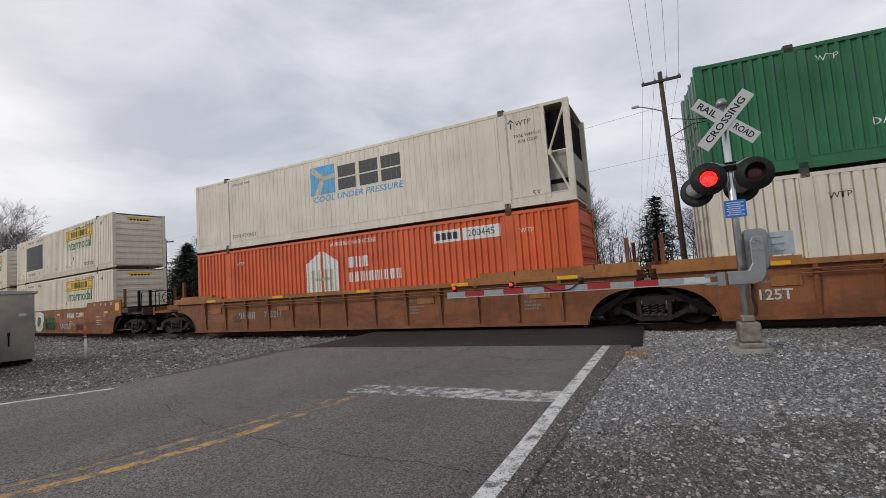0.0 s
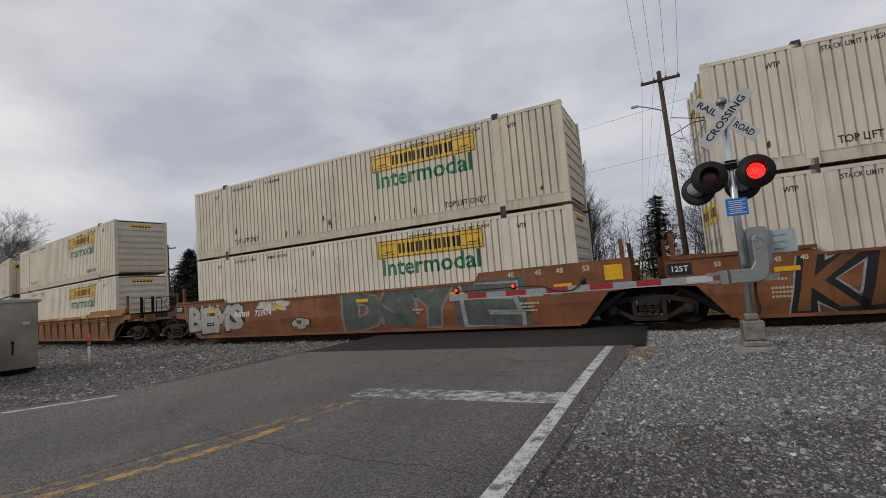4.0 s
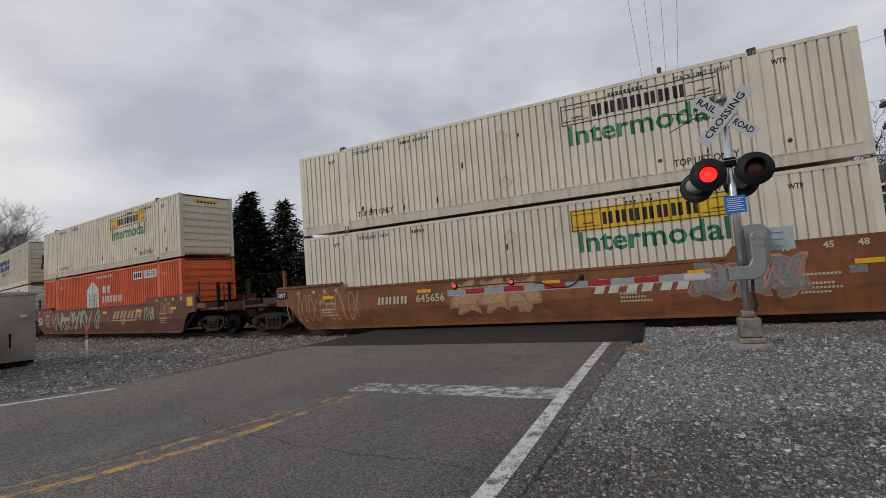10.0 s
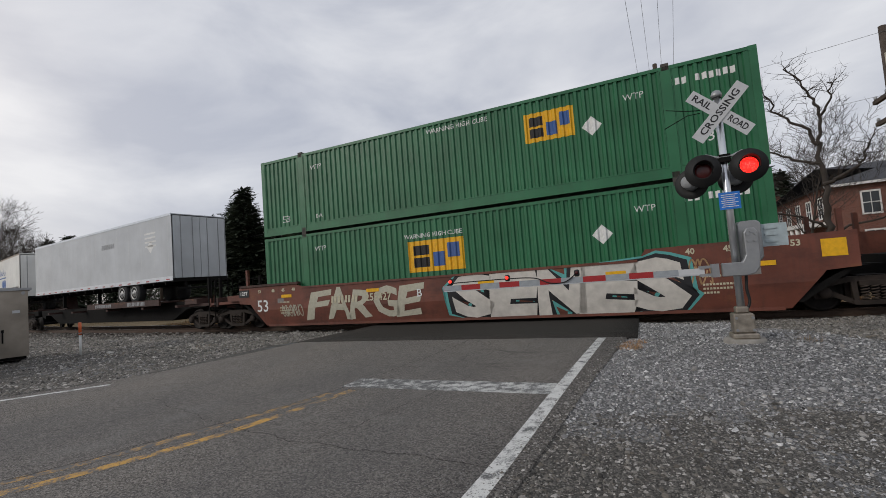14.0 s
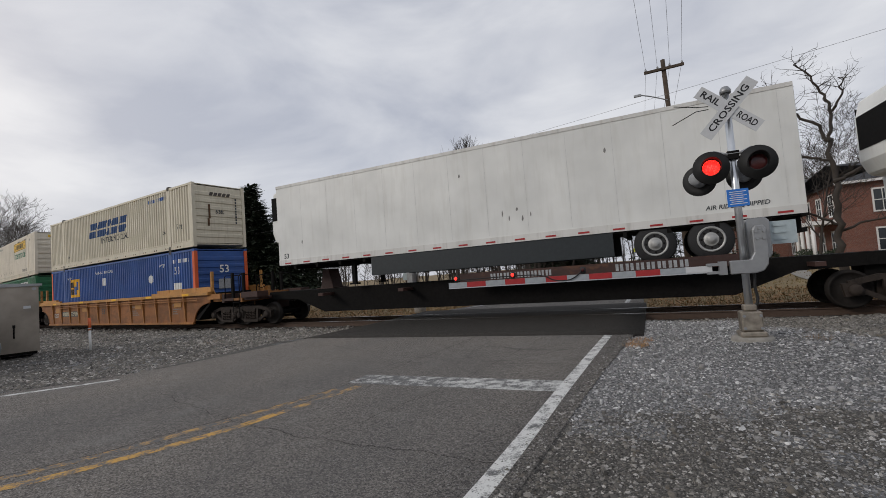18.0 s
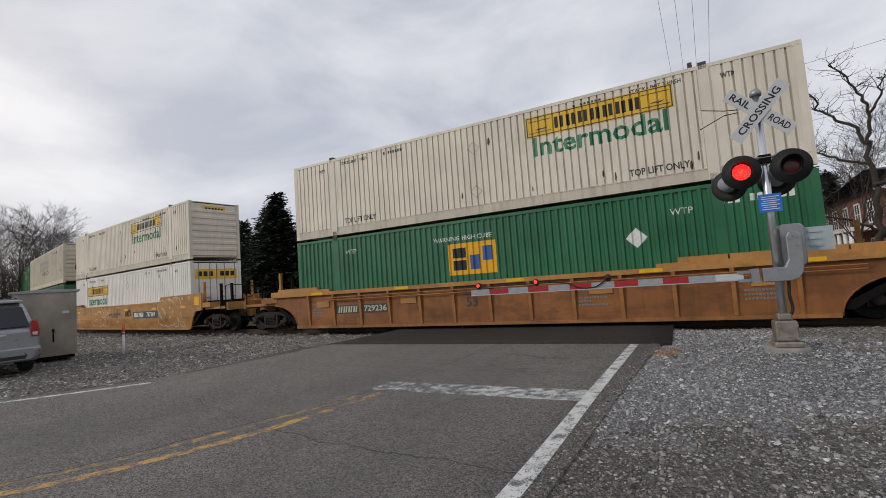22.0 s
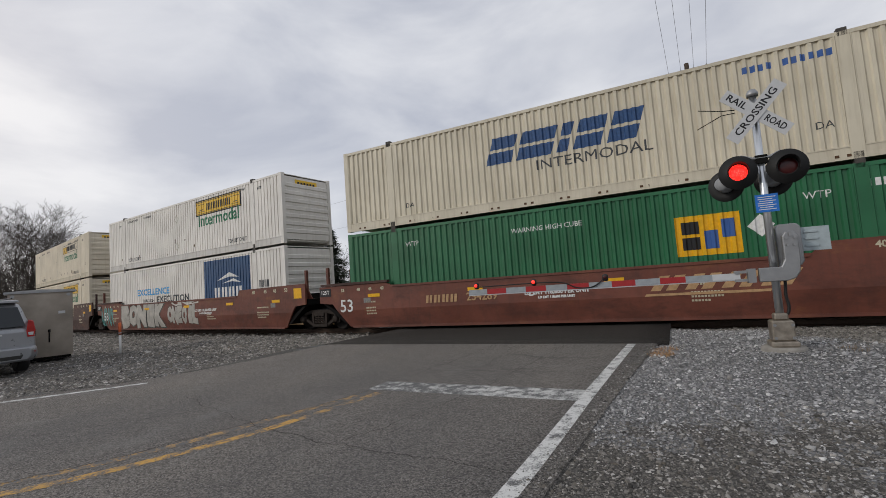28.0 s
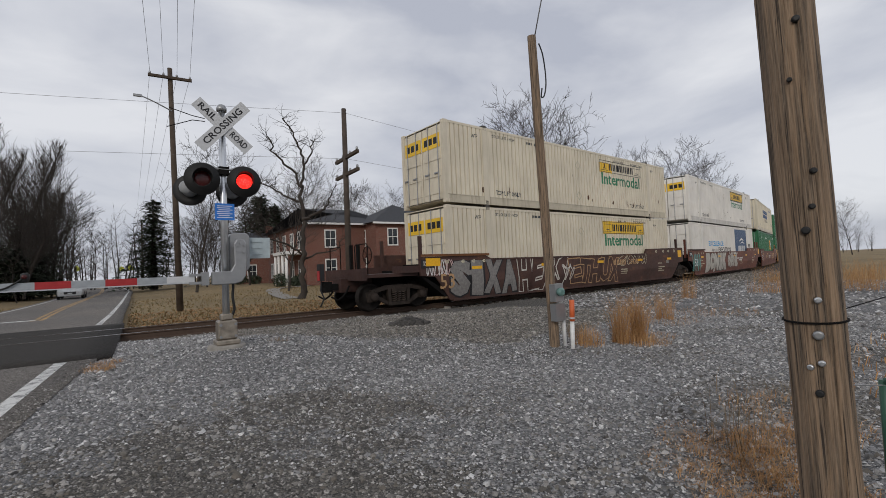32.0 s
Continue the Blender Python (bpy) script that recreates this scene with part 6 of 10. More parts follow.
def well_car(kind, coat, ends, tags, seed):
    mat = CAR_PAINT[coat]
    tone = {"rust": "rust-brown", "burnt": "burnt orange-brown", "sienna": "dark sienna-brown", "ochre": "ochre orange", "mustard": "mustard yellow", "maroon": "dark maroon", "umber": "sooty dark brown"}[coat]
    car = thing("well_car", tone + (" ribbed" if kind == "rib" else " smooth-sided") + " intermodal well car" + (" with graffiti" if any(t in GRAFFITI for t in tags) else ""), "rail car", "well cars of the train")
    for sy in (-1, 1):
        turn = None if sy < 0 else Matrix.Diagonal((1, -1, 1, 1))
        rot = pose(0, 0, 0, 0, 0, 0 if sy < 0 else 180)
        # Side plates take darker, chords lighter copies of the coat: painted shade and light.
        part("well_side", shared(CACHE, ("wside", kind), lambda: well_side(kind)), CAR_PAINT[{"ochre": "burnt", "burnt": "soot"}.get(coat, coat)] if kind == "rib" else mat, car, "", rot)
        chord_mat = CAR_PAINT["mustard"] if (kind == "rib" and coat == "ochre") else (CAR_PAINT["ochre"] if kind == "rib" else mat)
        for sx in (-1, 1):
            part("guide_post", shared(CACHE, "cpost", corner_guide), CAR_PAINT["mustard"] if coat in ("ochre", "mustard") else mat, car, "", pose(sx * 9.2, sy * 1.2, 0))
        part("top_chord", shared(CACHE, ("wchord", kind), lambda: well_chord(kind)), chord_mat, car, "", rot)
        if kind == "rib":
            part("bottom_flange", shared(CACHE, "wflange", bottom_flange), mat, car, "", rot)
            for z in (1.12, 1.21):
                part("air_pipe", shared(CACHE, ("airpipe", z), lambda: mesh_of("air_pipe", tube(bmesh.new(), (-6.5, -1.55, z), (8.6, -1.55, z), 0.018, n=6), M_DARK)), mat, car, "", rot)
            for k in range(-6, 7):
                part("rib", shared(CACHE, "rib", well_rib), mat, car, "", rot @ pose(k * 1.24, 0, 0))
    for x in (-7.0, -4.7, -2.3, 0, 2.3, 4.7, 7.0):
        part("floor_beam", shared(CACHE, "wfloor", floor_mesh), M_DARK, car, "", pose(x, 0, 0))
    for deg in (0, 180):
        # Dark pieces added to close see-through ends, standing in for underbody shade.
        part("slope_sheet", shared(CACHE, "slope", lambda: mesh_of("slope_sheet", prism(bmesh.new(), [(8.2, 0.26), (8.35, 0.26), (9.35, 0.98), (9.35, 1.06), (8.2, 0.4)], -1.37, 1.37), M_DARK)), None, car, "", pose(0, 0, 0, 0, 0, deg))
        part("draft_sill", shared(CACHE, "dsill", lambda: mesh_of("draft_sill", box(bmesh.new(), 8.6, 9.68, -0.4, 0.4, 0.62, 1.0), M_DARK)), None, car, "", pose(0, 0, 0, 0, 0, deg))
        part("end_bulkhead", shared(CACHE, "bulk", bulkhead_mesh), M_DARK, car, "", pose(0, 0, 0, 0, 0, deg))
    truck(car, 9.7 if not ends[1] else 10.0)
    if ends[0]:
        truck(car, -10.0)
    for on, deg in ((ends[1], 0), (ends[0], 180)):
        if on:
            r = pose(0, 0, 0, 0, 0, deg)
            part("end_platform", shared(CACHE, "plat", platform_mesh), CAR_PAINT["umber"] if kind == "flat" and coat == "rust" else CAR_PAINT["spine"] if coat == "umber" else mat, car, "", r)
            end_rails(car, r)
            part("coupler", shared(CACHE, "coup", coupler_mesh), M_DARK, car, "dark knuckle coupler", r)
            for y in (-0.5, 0.45):
                part("air_hose", shared(CACHE, "hose", hose_mesh), M_DARK, car, "", r @ pose(0, y, 0))
            part("brake_wheel", shared(CACHE, "brake", brake_wheel), M_DARK, car, "", r @ pose(10.6, 0.2, 1.75))
    face = -1.425 if kind == "rib" else -1.47
    for k in (-7.2, -3.4, 0.6, 4.2, 7.4):
        on_side([rect(k, k + 0.55, 1.34, 1.43) if kind == "rib" else rect(k, k + 0.5, 1.14, 1.25)], "amber", car, "yellow reflective strip", "reflector", 0.016 if kind != "rib" else 0.006, -1.54 if kind == "rib" else FLAT_Y)
    if kind == "rib":
        for x in (-6.75, -2.95, 3.2, 6.85):
            part("placard", shared(CACHE, "placard", lambda: mesh_of("placard", box(bmesh.new(), -0.3, 0.3, -0.03, 0.0, 0.0, 0.22), M_DARK, 0.006)), CAR_PAINT["mustard"] if coat == "ochre" else CAR_PAINT["ochre"], car, "small tan placard board", pose(x, -1.42, 0.86))
    rnd = random.Random(seed)
    # stencilled data blocks near both ends
    dat = [rect(x + i * 0.07, x + i * 0.07 + 0.05, z, z + 0.05) for x in ((6.4, 2.6) if "53t" in tags else (6.4, -7.3, 2.6)) for z in (0.55, 0.65, 0.75, 0.95) for i in range(rnd.randint(5, 11))]
    on_side(dat, "ash" if kind == "rib" else "pale", car, "rows of small unreadable stencils", "stencil", 0.005, face)
    if kind == "flat":
        for x, t in ((6.2, "40"), (7.0, "45"), (7.6, "48"), (8.3, "53")):
            car_words(t, 0.2, x, 1.6, "pale", car, face)
        for x, t in ((-8.3, "53"), (-7.6, "48"), (-7.1, "45"), (-6.6, "40")):
            car_words(t, 0.15, x, 1.42, "pale", car)
        on_side([rect(8.75, 9.2, 1.25, 1.64)], "amber", car, "yellow reflective panel", "reflector", 0.007, face)
        plate = part("number_plate", box(bmesh.new(), -9.38, -8.86, FLAT_Y - 0.02, FLAT_Y, 1.24, 1.52), INK["black"], car, "black plate at the car's end", edge=0.004)
        part("lettering", lay_flat(words_bm("125T", 0.19, -9.12, 1.38, 0.004), FLAT_Y - 0.021, 0.002), INK["white"], plate)
        # The lip's darker paint includes the shadow along it.
        part("end_cap", box(bmesh.new(), -9.3, -6.35, -1.52, -1.36, 1.61, 1.69), CAR_PAINT["soot" if coat != "maroon" else "umber"], car, "raised lip at the car's end with its shadow in the dark paint", edge=0.01)
        for x in (-7.4, 7.3):
            on_side([rect(x, x + 0.3, 0.95, 1.12)], "ash", car, "small dark data plate", "data_plate", 0.005, face)
    for t in tags:
        if t == "53":
            car_words("53", 0.62 if kind == "flat" else 0.36, -8.15 if kind == "flat" else -5.5, 0.85 if kind == "flat" else 0.6, "white" if coat == "maroon" else "slate", car, face)
        elif t == "53t":
            car_words("53", 0.7, -8.3, 0.75, "tan", car, face, None, 0.016)
            on_side(letter_bars(1.95, 3.05, 1.0, 1.26, 4), "tan", car, "plain tan blocks", "stencil", 0.016, face)
            car_words("254289", 0.34, 3.85, 1.13, "tan", car, face, None, 0.016)
            car_words("A", 0.3, -1.5, 1.05, "white", car, face, None, 0.02)
            on_side([rect(-9.2, -8.6, 1.3, 1.56)], "amber", car, "yellow reflective panel", "reflector", 0.024, face)
        elif t[0] == "m" and t[1:].isdigit():
            on_side([rect(-6.14, -5.04, 0.6, 0.9), rect(-4.88, -3.8, 0.6, 0.9)], "slate", car, "black number panel", "number_panel", 0.006, face)
            on_side(letter_bars(-6.02, -5.16, 0.64, 0.86, 4, 0.04), "pale", car, "row of plain pale blocks", "stencil", 0.01, face)
            car_words(t[1:], 0.27, -4.34, 0.75, "pale", car, face, 0.98)
            car_words("53", 0.4, -0.62, 0.8, "slate", car, face)
        elif t[0] == "p":
            on_side([rect(-4.9, -3.78, 0.83, 1.08), rect(-3.66, -2.55, 0.83, 1.08)], "slate", car, "black number panel", "number_panel", 0.006, face)
            on_side(letter_bars(-4.75, -3.9, 0.86, 1.04, 4, 0.03), "tan", car, "plain tan blocks", "stencil", 0.01, face)
            car_words(t[1:], 0.25, -3.1, 0.95, "tan", car, face)
            for x, z in ((-5.72, 1.12), (-5.72, 0.94)):
                on_side(letter_bars(x, x + 0.2, z, z + 0.1, 2), "slate", car, "small dark stencil", "stencil", 0.006, face)
        elif t[0] == "n":
            ink = "tan" if t == "n254289" else "pale"
            on_side(letter_bars(-4.9, -3.8, 0.84, 1.08, 4, 0.03), ink, car, "plain pale blocks", "stencil", 0.016, face)
            car_words(t[1:], 0.34, -2.95, 0.96, ink, car, face, None, 0.016)
        elif t[:2] == "w:":
            car_words(t[2:], 0.34, -1.4, 1.0, "white" if coat == "maroon" else "slate", car, face, None, 0.016)
        elif t[:2] == "l:":
            x, load = t[2:].split(":")
            for z, size in ((0.98, 0.16), (0.84, 0.09)):
                car_words("LD LMT " + load + " PER UNIT", size, float(x), z, "white" if coat == "maroon" else "slate", car, face)
        elif t == "marker":
            mk = part("end_marker", box(bmesh.new(), -12.2, -12.06, -0.14, 0.1, 0.98, 1.5), INK["black"], car, "end-of-train marker box", edge=0.02)
            part("marker_stripe", box(bmesh.new(), -12.215, -12.2, -0.1, 0.06, 1.0, 1.3), M_RED_SHEET, mk, "red reflective stripe")
            part("marker_hose", pipe(bmesh.new(), [(-12.1, 0.0, 1.0), (-12.15, -0.02, 0.7), (-12.05, -0.05, 0.45), (-12.2, -0.1, 0.2)], 0.025), M_BLACK, mk)
        elif t == "125T":
            car_words("125T", 0.34, -7.0 if kind == "rib" else -7.6, 0.66 if kind == "rib" else 1.0, "chalk", car, face)
        elif t in ("TTX", "TTXb"):
            if t == "TTXb":
                for word, z in (("BRD*", 0.86), ("SKIP..", 0.6)):
                    car_words(word, 0.34, -0.45, z, "black", car, face, 0.85, 0.008)
                on_side([rect(-4.85, -2.55, 0.36, 1.02)], CAR_PAINT["mustard"], car, "mustard logo panel", "logo_panel", 0.004, face)
                on_side(letter_bars(-4.45, -2.95, 0.5, 0.88, 3), "stain", car, "plain brown logo bars", "logo_block", 0.008, face)
            else:
                x = 1.95 if "g4" in tags else -1.2
                on_side(letter_bars(x, x + 2.2, 0.8, 1.18, 3, 0.15), "chalk", car, "plain white logo bars", "logo_block", 0.006, face)
        elif t == "BN":
            on_side(letter_bars(1.7, 4.6, 0.85, 1.22, 4, 0.25) + [rect(1.55, 4.2, 0.72, 0.78, 0.05)], "tan", car, "plain orange logo bars over a line", "logo_block", 0.006, face)
        elif t == "DT":
            on_side(letter_bars(-5.4, -4.5, 0.6, 0.85, 4), "grey", car, "plain grey blocks", "stencil", 0.006, face)
            car_words("725211", 0.33, -3.5, 0.725, "grey", car, face)
        elif t == "DTb":
            on_side([rect(1.75, 4.9, 0.72, 1.08)], "slate", car, "black number panel", "number_panel", 0.006, face)
            on_side(letter_bars(1.9, 3.1, 0.78, 1.02, 4, 0.05), "white", car, "row of plain white blocks", "stencil", 0.01, face)
            car_words("767369", 0.34, 4.05, 0.9, "white", car, face)
        elif t in GRAFFITI:
            graffiti(t, car)
    return car


def spine_car(ends):
    mat = CAR_PAINT["spine"]
    car = thing("spine_car", "sooty dark brown spine car carrying a road trailer", "rail car", "spine cars of the train")
    bm = bmesh.new()
    prism(bm, [(-9.4, 0.95), (-7.9, 0.9), (-6.6, 0.38), (6.6, 0.38), (7.9, 0.9), (9.4, 0.95), (9.4, 1.24), (-9.4, 1.24)], -0.62, 0.62)
    part("spine", bm, M_DARK, car, "sooty black centre beam")
    bm = bmesh.new()
    box(bm, -0.6, 6.9, -1.3, 1.3, 1.24, 1.31)
    box(bm, -0.6, 6.9, -1.36, -1.28, 1.14, 1.42)
    box(bm, -0.6, 6.9, 1.28, 1.36, 1.14, 1.42)
    wp = part("wheel_platform", bm, mat, car, edge=0.01)
    part("stencil", lay_flat(flat_shapes(letter_bars(0.4, 2.2, 1.2, 1.36, 9) + letter_bars(3.9, 5.6, 1.19, 1.37, 7)), -1.362, 0.003), INK["grey"], wp, "row of plain grey blocks")
    bm = bmesh.new()
    box(bm, -7.1, -6.3, -0.45, 0.45, 1.2, 1.28)
    prism(bm, [(-7.0, 1.28), (-6.4, 1.28), (-6.6, 2.0), (-6.85, 2.0)], -0.3, 0.3)
    part("hitch", bm, mat, car)
    for x in (-6.2, -2.8, 1.5, 5.2, 8.2):
        part("outrigger", shared(CACHE, "outrigger", lambda: mesh_of("outrigger", box(bmesh.new(), -0.1, 0.1, -1.28, 1.28, 1.0, 1.1), mat)), mat, car, "", pose(x, 0, 0))
    truck(car, 10.0 if ends[1] else 9.7)
    if ends[0]:
        truck(car, -10.0)
    for on, deg in ((ends[1], 0), (ends[0], 180)):
        if on:
            r = pose(0, 0, 0, 0, 0, deg)
            part("end_platform", shared(CACHE, "plat", platform_mesh), mat, car, "", r)
            end_rails(car, r)
            part("coupler", shared(CACHE, "coup", coupler_mesh), M_DARK, car, "", r)
    return car


M_TYRE = plain("rubber_tyre", (0.02, 0.02, 0.021), 0.8)
M_HUB = plain("pale_wheel_hub", (0.36, 0.36, 0.35), 0.45, 0.3)


def tyre_pair(parent, x, z, hub):
    w = part("wheel", shared(CACHE, "tyre", lambda: mesh_of("wheel", lathe(bmesh.new(), [(0.28, -1.26), (0.48, -1.25), (0.51, -1.2), (0.51, -0.98), (0.48, -0.93), (0.2, -0.93)], axis="y", n=24), M_TYRE)), None, parent, "black twin road tyre", pose(x, 0, z))
    part("rim", shared(CACHE, "hub", lambda: mesh_of("rim", lathe(bmesh.new(), [(0.03, -1.32), (0.085, -1.315), (0.1, -1.268), (0.2, -1.256), (0.262, -1.258), (0.277, -1.28), (0.3, -1.288), (0.318, -1.27), (0.31, -1.25)], axis="y", n=20), M_HUB)), hub, w, "pale steel rim")
    for k in range(8):
        a = math.pi * k / 4
        part("hand_hole", shared(CACHE, "hand_hole", lambda: mesh_of("hand_hole", lathe(bmesh.new(), [(0.026, -1.25), (0.026, -1.262), (0.001, -1.263)], axis="y", n=10), M_DARK)), None, w, "dark hole in the rim", pose(0.21 * math.cos(a), 0, 0.21 * math.sin(a)))
    part("wheel", CACHE["tyre"], None, parent, "", pose(x, 0, z, 0, 0, 180))


def road_trailer(colour, style):
    """A 53 ft road trailer: x forward is its rear here, the nose points back along the train."""
    mat = PAINT[colour]
    txt = {"plain": "grey dry van road trailer with faint marks", "alliance": "dirty white refrigerated road trailer with blue lettering", "skirt": "clean white road trailer with dark side skirt"}[style]
    t = thing("road_trailer", txt, "trailer", "road trailers on the train")
    L, W, z0, z1 = 8.08, 1.295, 0.98, 3.95
    for sy in (-1, 1):
        bm = bmesh.new()
        box(bm, -L, L, sy * W - 0.02 if sy > 0 else -W, W if sy > 0 else -W + 0.02, z0, z1)
        part("side_panel", bm, mat, t)
        bm = bmesh.new()
        y = -W - 0.015 if sy < 0 else W - 0.005
        box(bm, -L, L, y, y + 0.02, z0 - 0.06, z0 + 0.14)
        box(bm, -L, L, y, y + 0.02, z1 - 0.08, z1 + 0.02)
        part("side_rail", bm, M_ALU if style == "plain" else paint("scuffed_white_rail", (0.62, 0.61, 0.58), 0.45, (0.25, 0.22, 0.18), 0.5) if style == "skirt" else plain("stained_rail", (0.3, 0.26, 0.21), 0.6, vary=0.3, scale=4), t)
    bm = bmesh.new()
    box(bm, -L + 0.02, L - 0.02, -W + 0.03, W - 0.03, z1 - 0.03, z1 + 0.01)
    part("roof", bm, mat, t)
    bm = bmesh.new()
    box(bm, -L + 0.02, L - 0.02, -W + 0.03, W - 0.03, z0 - 0.1, z0)
    for k in range(-7, 8):
        box(bm, k * 1.05 - 0.05, k * 1.05 + 0.05, -W + 0.03, W - 0.03, z0 - 0.22, z0 - 0.1)
    part("chassis", bm, M_DARK, t)
    bm = bmesh.new()
    box(bm, -L - 0.01, -L + 0.03, -W + 0.02, W - 0.02, z0, z1)
    part("front_wall", bm, mat, t)
    for y0, y1 in ((-W + 0.06, -0.01), (0.01, W - 0.06)):
        bm = bmesh.new()
        box(bm, L - 0.02, L + 0.02, y0, y1, z0 + 0.05, z1 - 0.08)
        part("door", bm, mat, t, edge=0.008)
    for y in (-0.9, -0.35, 0.35, 0.9):
        bm = bmesh.new()
        tube(bm, (L + 0.035, y, z0 + 0.05), (L + 0.035, y, z1 - 0.1), 0.016, n=6)
        part("lock_rod", bm, M_GALV, t)
    bm = bmesh.new()
    box(bm, L - 0.12, L + 0.02, -W, W, z0 - 0.12, z0 + 0.04)
    for y in (-0.7, 0.7):
        box(bm, L - 0.1, L - 0.02, y - 0.05, y + 0.05, 0.55, z0 - 0.1)
    box(bm, L - 0.1, L, -1.1, 1.1, 0.5, 0.6)
    part("rear_guard", bm, M_DARK, t)
    for y in (-0.9, 0.9):
        bm = box(bmesh.new(), -4.97, -4.83, y - 0.07, y + 0.07, 0.08, z0)
        box(bm, -5.05, -4.75, y - 0.12, y + 0.12, 0.02, 0.08)
        part("landing_leg", bm, M_DARK, t)
    hub = M_HUB if style != "alliance" else plain("dark_rim", (0.05, 0.04, 0.035), 0.6)
    for x in ((4.9, 6.15) if style == "skirt" else (3.2, 4.45)):
        tyre_pair(t, x, 0.51, hub)
    bm = bmesh.new()
    rivets = [rect(x - 0.006, x + 0.006, z0 + 0.2, z1 - 0.1) for x in np.arange(-L + 1.2, L - 0.2, 1.22)]
    on_trailer(t, rivets, "seam", plain("panel_seam", (0.58, 0.58, 0.56), 0.5), "thin panel seam", -W - 0.004)
    for x in np.arange(-L + 0.3, L - 0.3, 0.9):
        part("tape", shared(CACHE, "tape", lambda: mesh_of("tape", box(bmesh.new(), 0.0, 0.3, -0.002, 0.0, -0.02, 0.03), M_RED_SHEET)), None, t, "red marking tape", pose(float(x), -W - 0.02, z0))
    if style == "alliance":
        blocks = []
        x = -3.8
        for k in range(8):
            blocks += [rect(x, x + 0.13, 2.72, 3.35, 0.16), rect(x + 0.13, x + 0.36, 2.72 if k % 2 else 3.22, 2.85 if k % 2 else 3.35, 0.03)]
            x += 0.46
        for k in range(12):
            blocks += [rect(x + 0.1, x + 0.18, 2.75, 3.1 + 0.12 * (k % 3 == 0)), rect(x + 0.18, x + 0.3, 2.75 + 0.12 * (k % 2), 2.83 + 0.12 * (k % 2))]
            x += 0.315
        blocks.append(rect(-3.85, 3.85, 2.52, 2.6))
        on_trailer(t, blocks, "logo_block", INK["blue"], "plain blue carrier blocks with a line below", -W - 0.005)
        discs = []
        for cx in (-3.2, -2.62, 2.75, 3.4):
            discs.append([(cx + 0.32 * math.cos(2 * math.pi * i / 24), 2.08 + 0.34 * math.sin(2 * math.pi * i / 24)) for i in range(24)])
        on_trailer(t, discs, "logo_disc", INK["blue"], "round blue dots", -W - 0.005)
        word_on(t, "53'", 0.36, -0.4, 1.5, INK["slate"], -W - 0.005)
        on_trailer(t, letter_bars(5.5, 7.7, 1.6, 1.75, 14), "logo_block", INK["slate"], "row of small plain blocks", -W - 0.005)
    if style in ("alliance", "skirt"):
        bm = bmesh.new()
        prism(bm, [(-L - 0.01, 1.75), (-L - 0.4, 1.85), (-L - 0.55, 2.2), (-L - 0.55, 3.3), (-L - 0.42, 3.8), (-L - 0.01, 3.85)], -1.05, 1.05)
        cu = part("cooling_unit", bm, mat, t, "rounded white cooling unit on the nose", edge=0.05)
        part("grille", box(bmesh.new(), -L - 0.57, -L - 0.54, -0.9, 0.9, 2.5, 3.35), M_DARK, cu, "black front grille")
        for y in (-1.065, 1.05):
            part("side_grille", box(bmesh.new(), -L - 0.5, -L - 0.12, y, y + 0.015, 2.7, 3.6), M_DARK, cu, "black side grille")
        if style == "alliance":
            part("fuel_tank", tube(bmesh.new(), (-3.2, -1.05, 0.62), (-1.9, -1.05, 0.62), 0.3, n=16), M_ALU, t, "bright cylindrical fuel tank")
    if style == "plain":
        on_trailer(t, letter_bars(1.2, 2.6, 2.9, 3.15, 7), "logo_block", INK["grey"], "faint grey blocks", -W - 0.005)
        on_trailer(t, [diamond(6.2, 2.6, 0.3)] + [rect(5.7, 6.7, 3.2 - 0.2 * k, 3.28 - 0.2 * k) for k in range(4)], "logo_block", INK["white"], "white printed marks", -W - 0.005)
    if style == "skirt":
        bm = bmesh.new()
        box(bm, -3.9, 3.9, -W + 0.02, -W + 0.06, 0.28, z0 - 0.05)
        box(bm, -3.9, 3.9, W - 0.06, W - 0.02, 0.28, z0 - 0.05)
        part("side_skirt", bm, plain("dark_skirt", (0.02, 0.025, 0.028), 0.45), t, "dark side skirt")
        word_on(t, "53", 0.26, -7.7, 1.25, INK["slate"], -W - 0.005)
        bm = words_bm("AIR RIDE EQUIPPED", 0.15, 6.75, 1.26, 0.003, 0.2)
        for v in bm.verts:
            v.co.y = -W - 0.005
        part("lettering", lay_on(bm, None), INK["slate"], t, "painted lettering")
        rnd = random.Random(9)
        scars = []
        for x, z in ((-6.9, 1.7), (0.9, 1.75), (1.1, 1.6), (1.35, 1.85), (1.5, 1.55), (1.75, 1.65), (3.9, 3.1), (-0.4, 3.1)):
            w, h = rnd.uniform(0.02, 0.04), rnd.uniform(0.08, 0.16)
            scars.append([(x - w, z), (x, z - h * 0.4), (x + w, z + h * 0.3), (x + w * 0.4, z + h), (x - w * 0.6, z + h * 0.7)])
        on_trailer(t, scars, "scratch", INK["ash"], "dark scuffs in the white skin", -W - 0.005)
    return t


def on_trailer(t, polys, name, mat, label, y):
    bm = flat_shapes(polys)
    for v in bm.verts:
        v.co.y = y
    part(name, lay_on(bm, None), mat, t, label)


def word_on(t, text, size, x, z, mat, y):
    bm = words_bm(text, size, x, z, 0.004)
    for v in bm.verts:
        v.co.y = y
    part("lettering", lay_on(bm, None), mat, t, "painted lettering")


